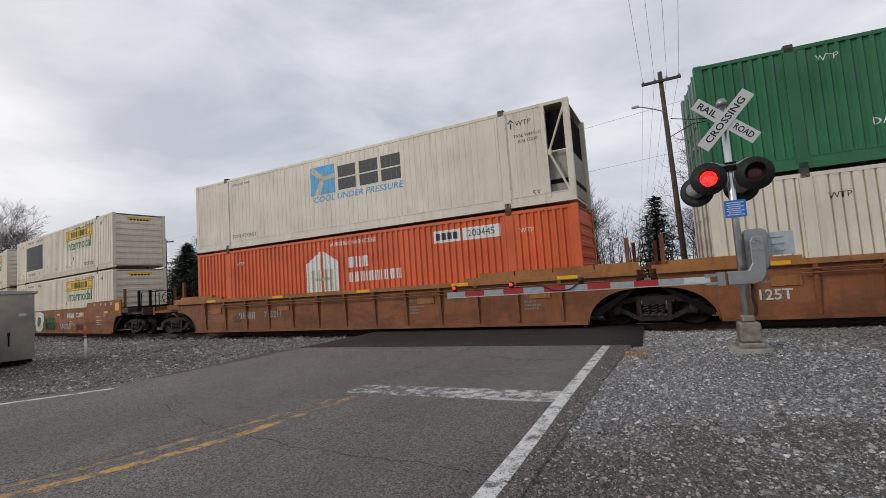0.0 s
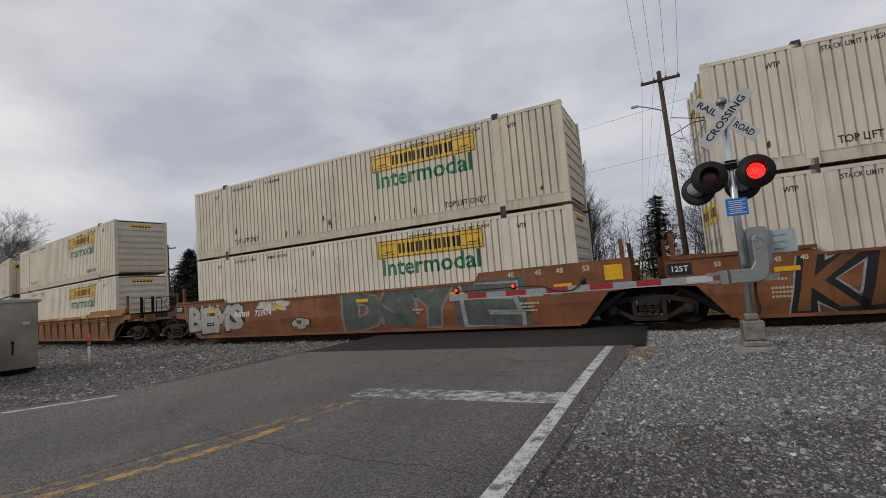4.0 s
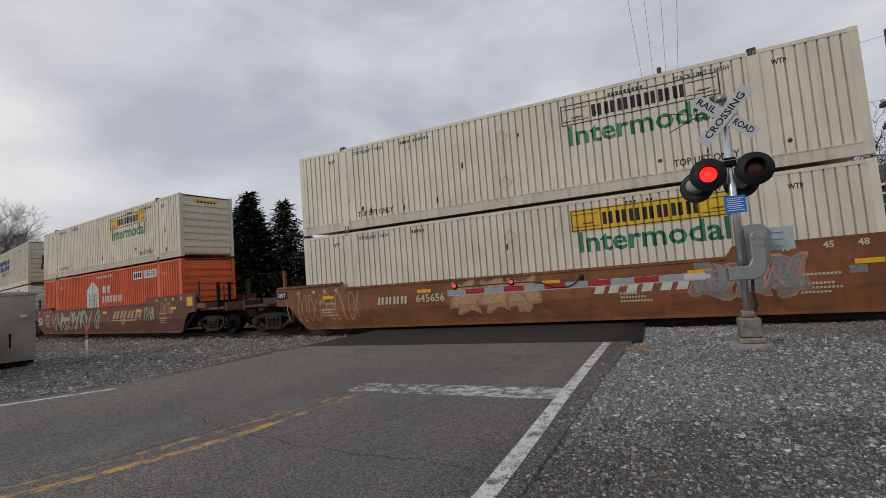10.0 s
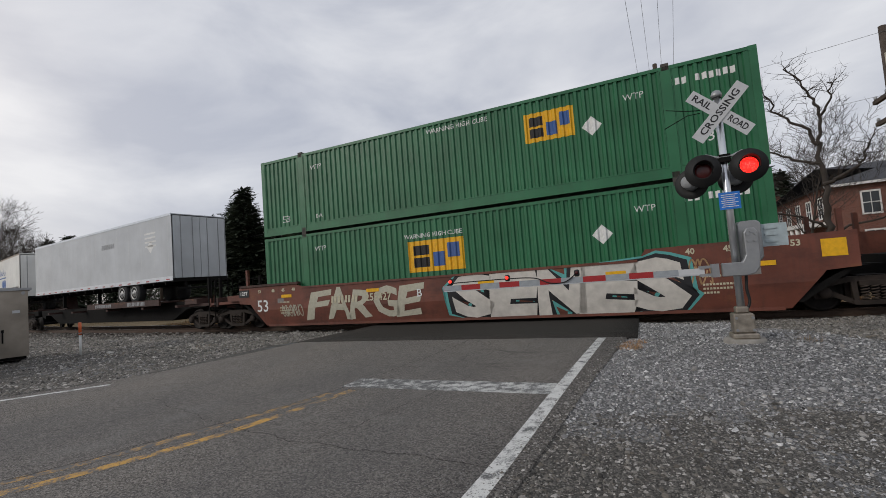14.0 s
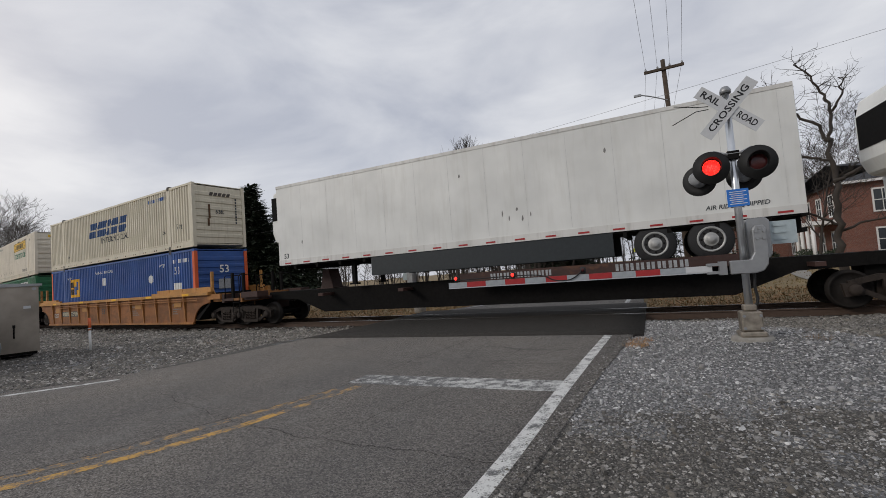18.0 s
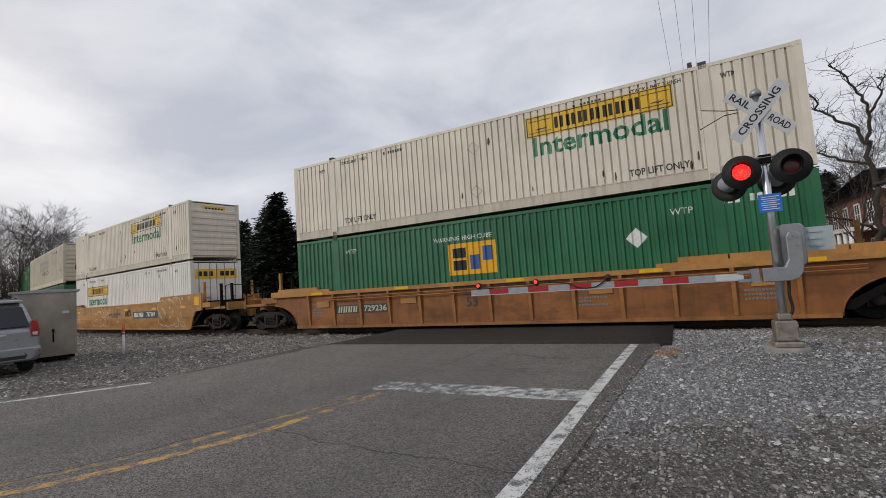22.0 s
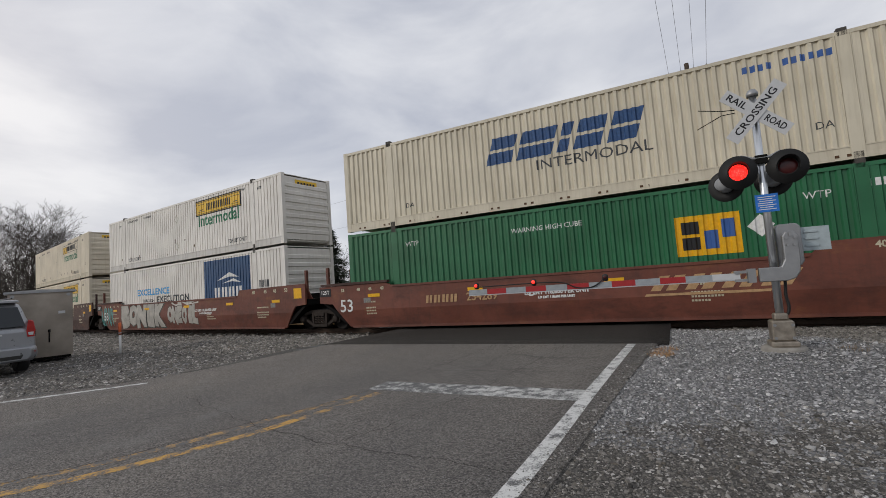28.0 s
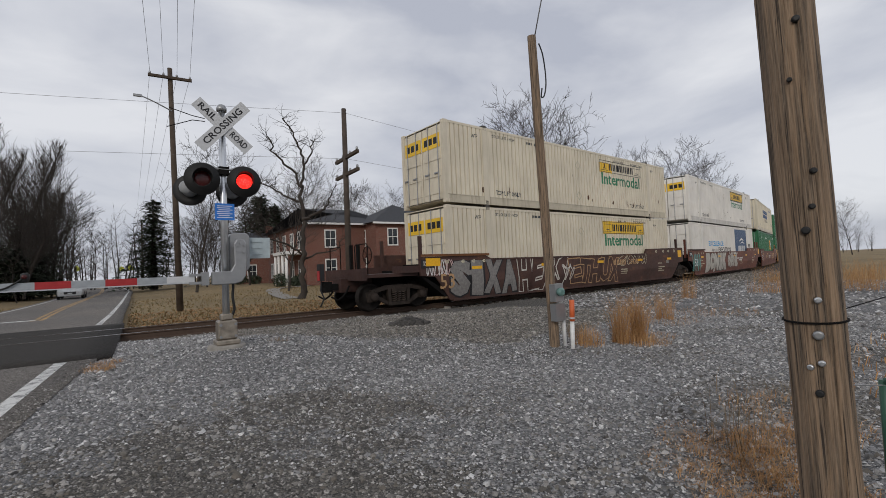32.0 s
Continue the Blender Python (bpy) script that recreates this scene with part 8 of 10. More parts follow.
service_pole()
wire([(5.72, 5.45, 4.85), (5.9, 4.0, 9.5)], 0.01, "service wire rising from the short pole", 0.0)


# ---- trees ----
def tubes_mesh(name, segs, material, sides=4):
    """Many thin tapered segments as one mesh."""
    n = len(segs)
    p0 = np.array([s[0] for s in segs]); p1 = np.array([s[1] for s in segs])
    r0 = np.array([s[2] for s in segs]); r1 = np.array([s[3] for s in segs])
    d = p1 - p0
    d /= np.linalg.norm(d, axis=1)[:, None] + 1e-9
    ref = np.where(np.abs(d[:, 2:3]) > 0.9, np.array([[1.0, 0, 0]]), np.array([[0, 0, 1.0]]))
    u = np.cross(d, ref); u /= np.linalg.norm(u, axis=1)[:, None] + 1e-9
    v = np.cross(d, u)
    verts = []
    for base, rad in ((p0, r0), (p1, r1)):
        for k in range(sides):
            a = 2 * math.pi * k / sides
            verts.append(base + (u * math.cos(a) + v * math.sin(a)) * rad[:, None])
    verts = np.stack(verts, 1).reshape(-1, 3)
    base = np.arange(n)[:, None] * (2 * sides)
    full = r1 > 0
    faces = np.concatenate([base[full] + np.array([[k, (k + 1) % sides, sides + (k + 1) % sides, sides + k]]) for k in range(sides)], 0).tolist()
    # a twig that ends the branch runs out to a point
    faces += np.concatenate([base[~full] + np.array([[k, (k + 1) % sides, sides]]) for k in range(sides)], 0).tolist()
    me = bpy.data.meshes.new(name)
    me.from_pydata(verts.tolist(), [], faces)
    me.materials.append(material)
    me.polygons.foreach_set("use_smooth", [True] * len(me.polygons))
    return me


def bare_tree_meshes(seed, h, spread=0.5, upright=0.55, dense=1.0, low=0.22, twigs=True):
    rnd = random.Random(seed)
    trunk, crown = [], []

    def grow(p, d, length, r, level):
        steps = (12, 6, 4, 2)[level]
        step = length / steps
        for k in range(steps):
            wob = (0.05, 0.14, 0.2, 0.25)[level]
            d = (d + Vector((rnd.gauss(0, wob), rnd.gauss(0, wob), rnd.gauss(0, wob * 0.6) + (0.05 if level else 0.02)))).normalized()
            q = p + d * step
            ra, rb = r * (1 - 0.88 * k / steps), r * (1 - 0.88 * (k + 1) / steps)
            tip = level == 3 and k == steps - 1
            (trunk if level == 0 else crown).append((tuple(p), tuple(q), max(ra, 0.016 if tip else 0.013), 0.0 if tip else max(rb, 0.013)))
            p = q
            f = (k + 1) / steps
            if level < 3 and (level > 0 or f > low):
                for _ in range(max(1, round((2.3, 1.6, 1.5)[level] * dense * rnd.uniform(0.6, 1.3)))):
                    a = rnd.uniform(0, 2 * math.pi)
                    side = Vector((math.cos(a), math.sin(a), 0))
                    side = (side - d * side.dot(d)).normalized()
                    nd = (d * upright + side * (1 - upright) + Vector((0, 0, 0.18))).normalized()
                    share = (spread * (1.15 - 0.8 * abs(f - 0.35)), 0.5 * (1.1 - 0.6 * f), 0.45)[level]
                    if level == 2 and not twigs:
                        continue
                    grow(p, nd, length * share * rnd.uniform(0.75, 1.15), max(0.009, min(0.06, rb * 0.5)), level + 1)

    grow(Vector((0, 0, -0.3)), Vector((0, 0, 1)), h, h * 0.011 + 0.02, 0)
    return tubes_mesh("trunk", trunk, M_BARK, 8), tubes_mesh("crown", crown, M_BARK, 3)


def oval_tree_meshes(seed, h, wide=0.44):
    """A straight leader with many rising limbs: an oval winter crown of fine twigs."""
    rnd = random.Random(seed)
    trunk, crown = [], []

    def shoot(p, d, length, r, steps, lift, store, tip=0.008):
        pts = [p]
        for k in range(steps):
            d = (d + Vector((rnd.gauss(0, 0.09), rnd.gauss(0, 0.09), lift + rnd.gauss(0, 0.05)))).normalized()
            q = p + d * length / steps
            store.append((tuple(p), tuple(q), max(0.01, r * (1 - 0.8 * k / steps)), tip and max(0.008, r * (1 - 0.8 * (k + 1) / steps))))
            p = q
            pts.append(p)
        return pts, d

    stem, _ = shoot(Vector((0, 0, -0.3)), Vector((0, 0, 1)), h, 0.012 * h + 0.02, 24, 0.06, trunk)
    for i, p in enumerate(stem[3:-1]):
        f = (i + 3) / 24
        if f < 0.2:
            continue
        reach = h * wide * (min(1.0, (f - 0.02) / 0.28) * (1.0 - f) ** 0.75 + 0.04)
        first = rnd.uniform(0, 6.283)
        for j in range(4):
            a = first + 1.571 * j + rnd.uniform(-0.4, 0.4)
            d = Vector((math.cos(a), math.sin(a), rnd.uniform(0.5, 1.3) + 0.9 * max(0.0, f - 0.3)))
            limb, dl = shoot(p, d.normalized(), reach * rnd.uniform(0.75, 1.15), 0.02 + 0.028 * (1 - f), 5, 0.12, crown)
            for q in limb[1:]:
                for _ in range(2):
                    b = rnd.uniform(0, 2 * math.pi)
                    e = (dl + 0.7 * Vector((math.cos(b), math.sin(b), rnd.uniform(0.1, 0.9)))).normalized()
                    sub, de = shoot(q, e, reach * rnd.uniform(0.18, 0.34), 0.014, 2, 0.14, crown)
                    for w in sub[1:]:
                        c = rnd.uniform(0, 2 * math.pi)
                        shoot(w, (de + 0.8 * Vector((math.cos(c), math.sin(c), 0.3))).normalized(), reach * rnd.uniform(0.12, 0.25), 0.013, 1, 0.0, crown, 0)
    return tubes_mesh("trunk", trunk, M_BARK, 8), tubes_mesh("crown", crown, M_BARK, 3)


def tree_thing(meshes, m, label, name="bare_tree"):
    t = thing(name, label, "tree", "bare winter trees" if name == "bare_tree" else "evergreen trees", m=m)
    part("trunk", meshes[0], None, t)
    part("crown", meshes[1], None, t)
    return t


BARE = [bare_tree_meshes(21, 15, 0.36, 0.5, 1.1, 0.16), bare_tree_meshes(22, 12, 0.44, 0.52, 1.05, 0.12), bare_tree_meshes(23, 12, 0.6, 0.42, 1.0, 0.22), bare_tree_meshes(24, 9, 0.62, 0.5, 1.0, 0.06), oval_tree_meshes(25, 15)]
BARE_H = (15, 12, 12, 9, 15)


def bare(kind, x, y, h, turn=0, z=0.0, label="bare leafless deciduous tree in winter"):
    k = h / BARE_H[kind]
    return tree_thing(BARE[kind], Matrix.Translation((x, y, z)) @ Matrix.Rotation(radians(turn), 4, "Z") @ Matrix.Scale(k, 4), label)


def conifer_meshes(seed, h, R, full):
    rnd = random.Random(seed)
    verts, faces = [], []
    segs = [((0, 0, -0.3), (0, 0, h), h * 0.02 + 0.05, 0.02)]
    z = h * 0.05
    while z < h * 0.99:
        f = z / h
        rr = 1.2 * R * (1 - f) ** 0.78 * rnd.uniform(0.85, 1.05) + 0.15
        for _ in range(max(5, int(9 * full))):
            a = rnd.uniform(0, 2 * math.pi)
            lift = rnd.uniform(-0.03, 0.03) * h
            reach = rr * rnd.choice((0.5, 0.7, 0.85, 1.0, 1.0, 1.3)) * rnd.uniform(0.85, 1.1)
            for k in range(max(2, int(reach / 0.28))):
                u = (k + 0.6) / max(2, int(reach / 0.28))
                c = Vector((math.cos(a) * reach * u, math.sin(a) * reach * u, z + lift - 0.2 * reach * u * u + rnd.uniform(-0.1, 0.1)))
                for _ in range(3):
                    d = Vector((math.cos(a + rnd.uniform(-1.0, 1.0)), math.sin(a + rnd.uniform(-1.0, 1.0)), rnd.uniform(-0.55, 0.35))).normalized()
                    w = d.cross(Vector((0, 0, 1))).normalized() * rnd.uniform(0.06, 0.13)
                    L = rnd.uniform(0.25, 0.55)
                    i = len(verts)
                    verts += [tuple(c - w), tuple(c + w), tuple(c + d * L + w * 0.3 + Vector((0, 0, rnd.uniform(-0.06, 0.06)))), tuple(c + d * L - w * 0.3)]
                    faces.append((i, i + 1, i + 2, i + 3))
        z += h * 0.022
    me = bpy.data.meshes.new("crown")
    me.from_pydata(verts, [], faces)
    me.materials.append(M_NEEDLE)
    return tubes_mesh("trunk", segs, M_BARK, 8), me


CONIFER = [conifer_meshes(31, 10, 2.3, 1.7), conifer_meshes(32, 12, 2.1, 1.2), conifer_meshes(33, 9, 3.0, 1.7)]
CONIFER_H = (10, 12, 9)


def conifer(kind, x, y, h, wide=1.0, turn=0, z=0.0, label="dark green conifer with dense needles"):
    k = h / CONIFER_H[kind]
    return tree_thing(CONIFER[kind], Matrix.Translation((x, y, z)) @ Matrix.Rotation(radians(turn), 4, "Z") @ Matrix.Diagonal((k * wide, k * wide, k, 1)), label, "conifer")


# evergreens and bare trees beyond the track, west of the road
conifer(0, -31.2, 28.8, 10.2, 1.35, 10)
conifer(2, -28.7, 30.4, 9.5, 1.0, 45)
conifer(2, -33.0, 30.4, 9.9, 1.1, 200)
conifer(2, -34.0, 31.0, 9.0, 1.0, 150)
conifer(0, -31.0, 36.0, 7.5, 1.0, 200)
conifer(2, -32.8, 29.6, 9.4, 1.2, 75)
conifer(2, -36.0, 33.0, 9.6, 1.3, 190)
conifer(2, -36.5, 29.5, 8.6, 1.0, 250)
conifer(2, -50.5, 37.0, 8.3, 1.2, 30)
conifer(0, -72.0, 36.0, 10.8, 1.3, 60)
conifer(0, -70.0, 40.5, 10.0, 0.7, 100)
conifer(1, -68.5, 44.0, 8.2, 1.0, 120)
conifer(2, -82.5, 38.5, 11.5, 1.2, 20)
conifer(2, -60.0, 44.0, 9.0, 1.2, 300)
bare(4, -16.3, 39.0, 16.0, 0, 0.0, "tall slender bare tree with an upswept crown")
bare(4, -12.9, 41.8, 11.2, 60)
bare(2, -14.9, 45.5, 11.0, 110)
bare(4, -9.9, 44.0, 9.6, 200, 0.0, "bare tree with many upright branches")
bare(1, -11.6, 47.0, 9.4, 20)
bare(4, -8.6, 56.0, 10.8, 300, 0.0, "bare tree with many upright branches")
bare(0, -13.8, 56.0, 13.0, 150)
bare(3, -20.0, 45.5, 5.4, 10)
bare(3, -24.5, 43.5, 5.0, 70)
bare(3, -22.4, 47.5, 5.4, 140)
bare(3, -27.5, 46.0, 5.0, 210)
bare(3, -30.5, 48.0, 5.0, 250)
bare(2, -66.0, 26.5, 8.0, 30, 0.0, "bare spreading tree beside the track")
bare(2, -70.0, 29.5, 8.0, 150)
for x, y, h, kind in ((-73.5, 27.0, 11.5, 2), (-78.0, 25.0, 12.0, 4), (-81.0, 30.5, 12.5, 2), (-76.0, 32.0, 11.0, 1), (-86.0, 26.0, 12.5, 1), (-70.0, 24.5, 9.5, 3), (-90.0, 31.0, 13.0, 2), (-83.5, 22.5, 10.5, 3)):
    bare(kind, x, y, h, 53 * x, 0.0, "bare tree in the stand along the track")
bare(1, -61.5, 47.0, 10.0, 70)
bare(3, -62.0, 30.5, 7.0, 30)
bare(3, -74.0, 33.0, 8.0, 80)
# dense stand beside the far road
for x, y, h, kind in ((-8.6, 60.0, 15.0, 4), (-11.2, 63.0, 18.0, 4), (-9.6, 72.0, 18.5, 4), (-14.0, 68.0, 19.0, 4), (-12.6, 58.0, 14.5, 4), (-9.4, 81.0, 15.0, 4), (-7.9, 66.0, 8.5, 3), (-8.3, 75.0, 9.5, 3), (-16.5, 73.0, 19.5, 4)):
    bare(kind, x, y, h, 37 * x, 0.0, "bare tree in a dense stand beside the road")
conifer(2, -10.6, 70.0, 9.5, 1.2, 95)
for x, y, h, turn in ((-9.6, 59.0, 4.6, 20), (-12.0, 61.5, 6.0, 140), (-8.9, 65.5, 4.4, 260), (-14.5, 64.0, 6.5, 80)):
    conifer(2, x, y, h, 1.7, turn, 0.0, "low dark evergreen growth under the bare stand")
# down the road
rnd = random.Random(5)
for k in range(13):
    x = -34 + k * 5.2 + rnd.uniform(-1, 1)
    if -12 < x < 0.5:
        continue
    bare(rnd.randint(1, 3), x, 92 + rnd.uniform(-8, 14), rnd.uniform(8.5, 12.5), rnd.uniform(0, 360))
conifer(1, 1.9, 75.0, 12.4, 1.6, 40, 0.0, "tall dark spruce beside the road")
conifer(2, 14.8, 68.5, 12.5, 1.2, 10, 0.0, "broad dark pine behind the houses")
conifer(2, 17.4, 71.0, 11.5, 1.2, 130)
bare(2, 4.6, 48.0, 10.5, 30)
bare(3, -9.2, 63.0, 7.4, 70)
bare(3, 6.8, 60.0, 8.0, 200)
bare(1, 10.0, 52.0, 9.5, 120)
bare(2, 9.5, 35.0, 7.8, 40)
bare(2, 40.0, 45.0, 17.2, 0, 0.0, "large bare tree behind the train")
bare(2, 45.0, 40.5, 18.3, 120, 0.0, "large bare tree behind the train")
bare(4, 48.5, 47.0, 14.5, 60)
bare(2, 56.0, 45.0, 13.5, 200)
bare(2, 66.0, 47.0, 16.0, 80)
bare(1, 71.0, 46.0, 14.5, 30)
bare(2, 76.0, 41.0, 15.5, 250)
bare(2, 85.0, 44.0, 15.0, 10)
for k in range(7):
    bare(rnd.randint(1, 3), 22 + k * 5, 70 + rnd.uniform(-6, 8), rnd.uniform(9, 13), rnd.uniform(0, 360))
for k in range(5):
    bare(2, 150 + k * 18, 30 + rnd.uniform(-26, 30), rnd.uniform(8, 12), rnd.uniform(0, 360))


def dead_tree():
    t = thing("dead_tree", "gnarled bare dead tree with crooked limbs", "tree", m=pose(8.1, 27.0, -0.35))
    rnd = random.Random(77)
    trunk, crown = [], []

    def limb(points, r0, r1, store, twig=1):
        pts = smooth_path(points, 5)
        n = len(pts) - 1
        pts = [Vector((p[0] + (rnd.gauss(0, 0.07) if 0 < i else 0), p[1] + rnd.gauss(0, 0.07), p[2])) for i, p in enumerate(pts)]
        for i, (p, q) in enumerate(zip(pts, pts[1:])):
            store.append((tuple(p), tuple(q), r0 + (r1 - r0) * i / n, r0 + (r1 - r0) * (i + 1) / n))
            if twig and i > n * 0.4:
                for _ in range(2):
                    spur(q, 0.9 if twig == 1 else 0.5, max(0.018, r1 * 0.7), 2)

    def spur(p, length, r, depth):
        d = Vector((rnd.gauss(0, 1), rnd.gauss(0, 1), rnd.gauss(0.35, 0.5))).normalized()
        for k in range(3):
            d = (d + Vector((rnd.gauss(0, 0.3), rnd.gauss(0, 0.3), rnd.gauss(0.12, 0.2)))).normalized()
            q = p + d * length * rnd.uniform(0.22, 0.42)
            crown.append((tuple(p), tuple(q), r * (1 - 0.25 * k), r * (1 - 0.25 * (k + 1))))
            p = q
            if depth and rnd.random() < 0.7:
                spur(p, length * 0.6, r * 0.5, depth - 1)

    limb([(0, 0, -0.3), (0.05, 0, 1.6), (0.12, 0, 3.2), (0.2, 0, 4.7), (0.2, 0.1, 6.7)], 0.17, 0.09, trunk, 0)
    limb([(0.2, 0.1, 6.6), (-0.35, 0.2, 7.6), (-1.2, 0.3, 8.5), (-1.7, 0.2, 9.5)], 0.09, 0.03, crown)
    limb([(0.2, 0.1, 6.6), (0.3, -0.1, 8.1), (-0.1, -0.2, 9.2), (-0.8, -0.2, 10.5)], 0.09, 0.03, crown)
    limb([(0.28, -0.1, 7.9), (0.7, -0.4, 8.6), (0.75, -0.5, 9.4)], 0.07, 0.02, crown)
    limb([(0.2, 0, 4.6), (0.9, -0.3, 5.0), (1.5, -0.5, 5.5), (1.8, -0.6, 6.3)], 0.1, 0.03, crown)
    limb([(0.15, 0.1, 5.7), (-0.6, 0.4, 6.0), (-1.5, 0.6, 6.6), (-2.4, 0.8, 6.9)], 0.08, 0.025, crown)
    limb([(0.1, 0, 2.6), (-1.0, -0.3, 3.2), (-2.2, -0.5, 3.6), (-3.2, -0.6, 4.6)], 0.07, 0.02, crown, 2)
    limb([(0.1, 0, 2.2), (1.0, 0.3, 2.6), (2.2, 0.5, 2.8), (3.0, 0.6, 3.6)], 0.07, 0.02, crown, 2)
    # one unbroken tapered skin for the trunk, with a flared foot
    bm = bmesh.new()
    stations = [(Vector(s[0]), s[2]) for s in trunk] + [(Vector(trunk[-1][1]), trunk[-1][3])]
    rings = []
    for i, (c, r) in enumerate(stations):
        r *= 1 + 0.8 * max(0.0, 1 - i / 4) ** 2
        rings.append([bm.verts.new(c + Vector((r * (1 + 0.16 * math.sin(3 * a + i)) * math.cos(a), r * (1 + 0.16 * math.sin(3 * a + i)) * math.sin(a), 0))) for a in (2 * math.pi * k / 12 for k in range(12))])
    for a, b in zip(rings, rings[1:]):
        for k in range(12):
            bm.faces.new((a[k], a[(k + 1) % 12], b[(k + 1) % 12], b[k])).smooth = True
    bm.faces.new(rings[-1])
    part("trunk", bm, M_BARK, t)
    part("crown", tubes_mesh("crown", crown, M_BARK, 5), None, t)


dead_tree()

# ---- houses ----
M_BRICK, nt_, b_ = nodes_of("red_brick")
co_ = nt_.nodes.new("ShaderNodeTexCoord")
sep_ = nt_.nodes.new("ShaderNodeSeparateXYZ")
nt_.links.new(co_.outputs["Object"], sep_.inputs["Vector"])
sum_ = nt_.nodes.new("ShaderNodeMath")
sum_.operation = "ADD"
nt_.links.new(sep_.outputs["X"], sum_.inputs[0])
nt_.links.new(sep_.outputs["Y"], sum_.inputs[1])
cmb_ = nt_.nodes.new("ShaderNodeCombineXYZ")
nt_.links.new(sum_.outputs["Value"], cmb_.inputs["X"])
nt_.links.new(sep_.outputs["Z"], cmb_.inputs["Y"])
bt_ = add(nt_, "ShaderNodeTexBrick", Scale=4.4, Color1=(0.21, 0.075, 0.05, 1), Color2=(0.14, 0.055, 0.04, 1), Mortar=(0.3, 0.26, 0.22, 1))
bt_.inputs["Mortar Size"].default_value = 0.014
nt_.links.new(cmb_.outputs["Vector"], bt_.inputs["Vector"])
nt_.links.new(mix_colour(nt_, ramp_of(nt_, noise_of(nt_, 0.9, 4), 0.3, 0.7, 0, 0.4), bt_.outputs["Color"], (0.12, 0.05, 0.035)), b_.inputs["Base Color"])
b_.inputs["Roughness"].default_value = 0.9
bump(nt_, b_, bt_.outputs["Fac"], -0.3, 0.01)
M_SHINGLE = plain("grey_shingles", (0.042, 0.044, 0.05), 0.85, vary=0.25, scale=7)
M_TRIM = plain("white_trim_paint", (0.72, 0.71, 0.69), 0.5, vary=0.06)
M_PANE = plain("dark_window_glass", (0.03, 0.035, 0.04), 0.08, vary=0.1)


def house_window(parent, m, w=0.95, h=1.5):
    bm = bmesh.new()
    for a in ((-w / 2 - 0.1, w / 2 + 0.1, h / 2, h / 2 + 0.12), (-w / 2 - 0.1, w / 2 + 0.1, -h / 2 - 0.12, -h / 2), (-w / 2 - 0.1, -w / 2, -h / 2, h / 2), (w / 2, w / 2 + 0.1, -h / 2, h / 2), (-w / 2, w / 2, -0.03, 0.03), (-0.02, 0.02, -h / 2, h / 2)):
        box(bm, a[0], a[1], -0.06, 0.0, a[2], a[3])
    f = part("window", bm, M_TRIM, parent, "white sash window", m)
    part("pane", box(bmesh.new(), -w / 2, w / 2, -0.03, -0.008, -h / 2, h / 2), M_PANE, f)


def brick_house(m, w, d, h, roof, label, windows, hip=True, porch=None, chimney=True):
    """Front wall looks along local -y."""
    t = thing("brick_house", label, "house", "brick houses", m=m)
    part("wall", box(bmesh.new(), -w / 2, w / 2, -d / 2, d / 2, -0.5, h), M_BRICK, t)
    bm = bmesh.new()
    e = 0.45
    base = [bm.verts.new(p) for p in ((-w / 2 - e, -d / 2 - e, h), (w / 2 + e, -d / 2 - e, h), (w / 2 + e, d / 2 + e, h), (-w / 2 - e, d / 2 + e, h))]
    in_ = d / 2 if hip else -e
    top = [bm.verts.new((-w / 2 + in_, 0, h + roof)), bm.verts.new((w / 2 - in_, 0, h + roof))]
    for f in ((base[0], base[1], top[1], top[0]), (base[2], base[3], top[0], top[1]), (base[1], base[2], top[1]), (base[3], base[0], top[0]), (base[3], base[2], base[1], base[0])):
        bm.faces.new(f)
    part("roof", bm, M_SHINGLE, t, "grey shingled roof")
    part("eaves", box(box(bmesh.new(), -w / 2 - e, w / 2 + e, -d / 2 - e - 0.02, -d / 2 - e + 0.06, h - 0.18, h - 0.003), w / 2 + e - 0.06, w / 2 + e + 0.02, -d / 2 - e, d / 2 + e, h - 0.18, h - 0.003), M_TRIM, t, "white eaves board")
    for side, u, z in windows:
        if side == "front":
            house_window(t, pose(u, -d / 2 - 0.002, z))
        elif side == "right":
            house_window(t, pose(w / 2 + 0.002, u, z, 0, 0, 90))
        else:
            house_window(t, pose(-w / 2 - 0.002, u, z, 0, 0, -90))
    if chimney:
        part("chimney", box(bmesh.new(), w / 4 - 0.45, w / 4 + 0.45, -0.4, 0.4, h, h + roof + 0.9), M_BRICK, t)
    if porch:
        x0, x1 = porch
        part("porch_roof", box(bmesh.new(), x0, x1, -d / 2 - 2.0, -d / 2, 2.7, 2.95), M_TRIM, t, "white porch roof")
        for x in np.linspace(x0 + 0.2, x1 - 0.2, 3):
            part("porch_post", tube(bmesh.new(), (x, -d / 2 - 1.8, -0.3), (x, -d / 2 - 1.8, 2.7), 0.13, n=10), M_TRIM, t, "white porch post")
        part("door", box(bmesh.new(), (x0 + x1) / 2 - 0.5, (x0 + x1) / 2 + 0.5, -d / 2 - 0.05, -d / 2 - 0.002, 0, 2.1), M_TRIM, t, "white front door")
    return t


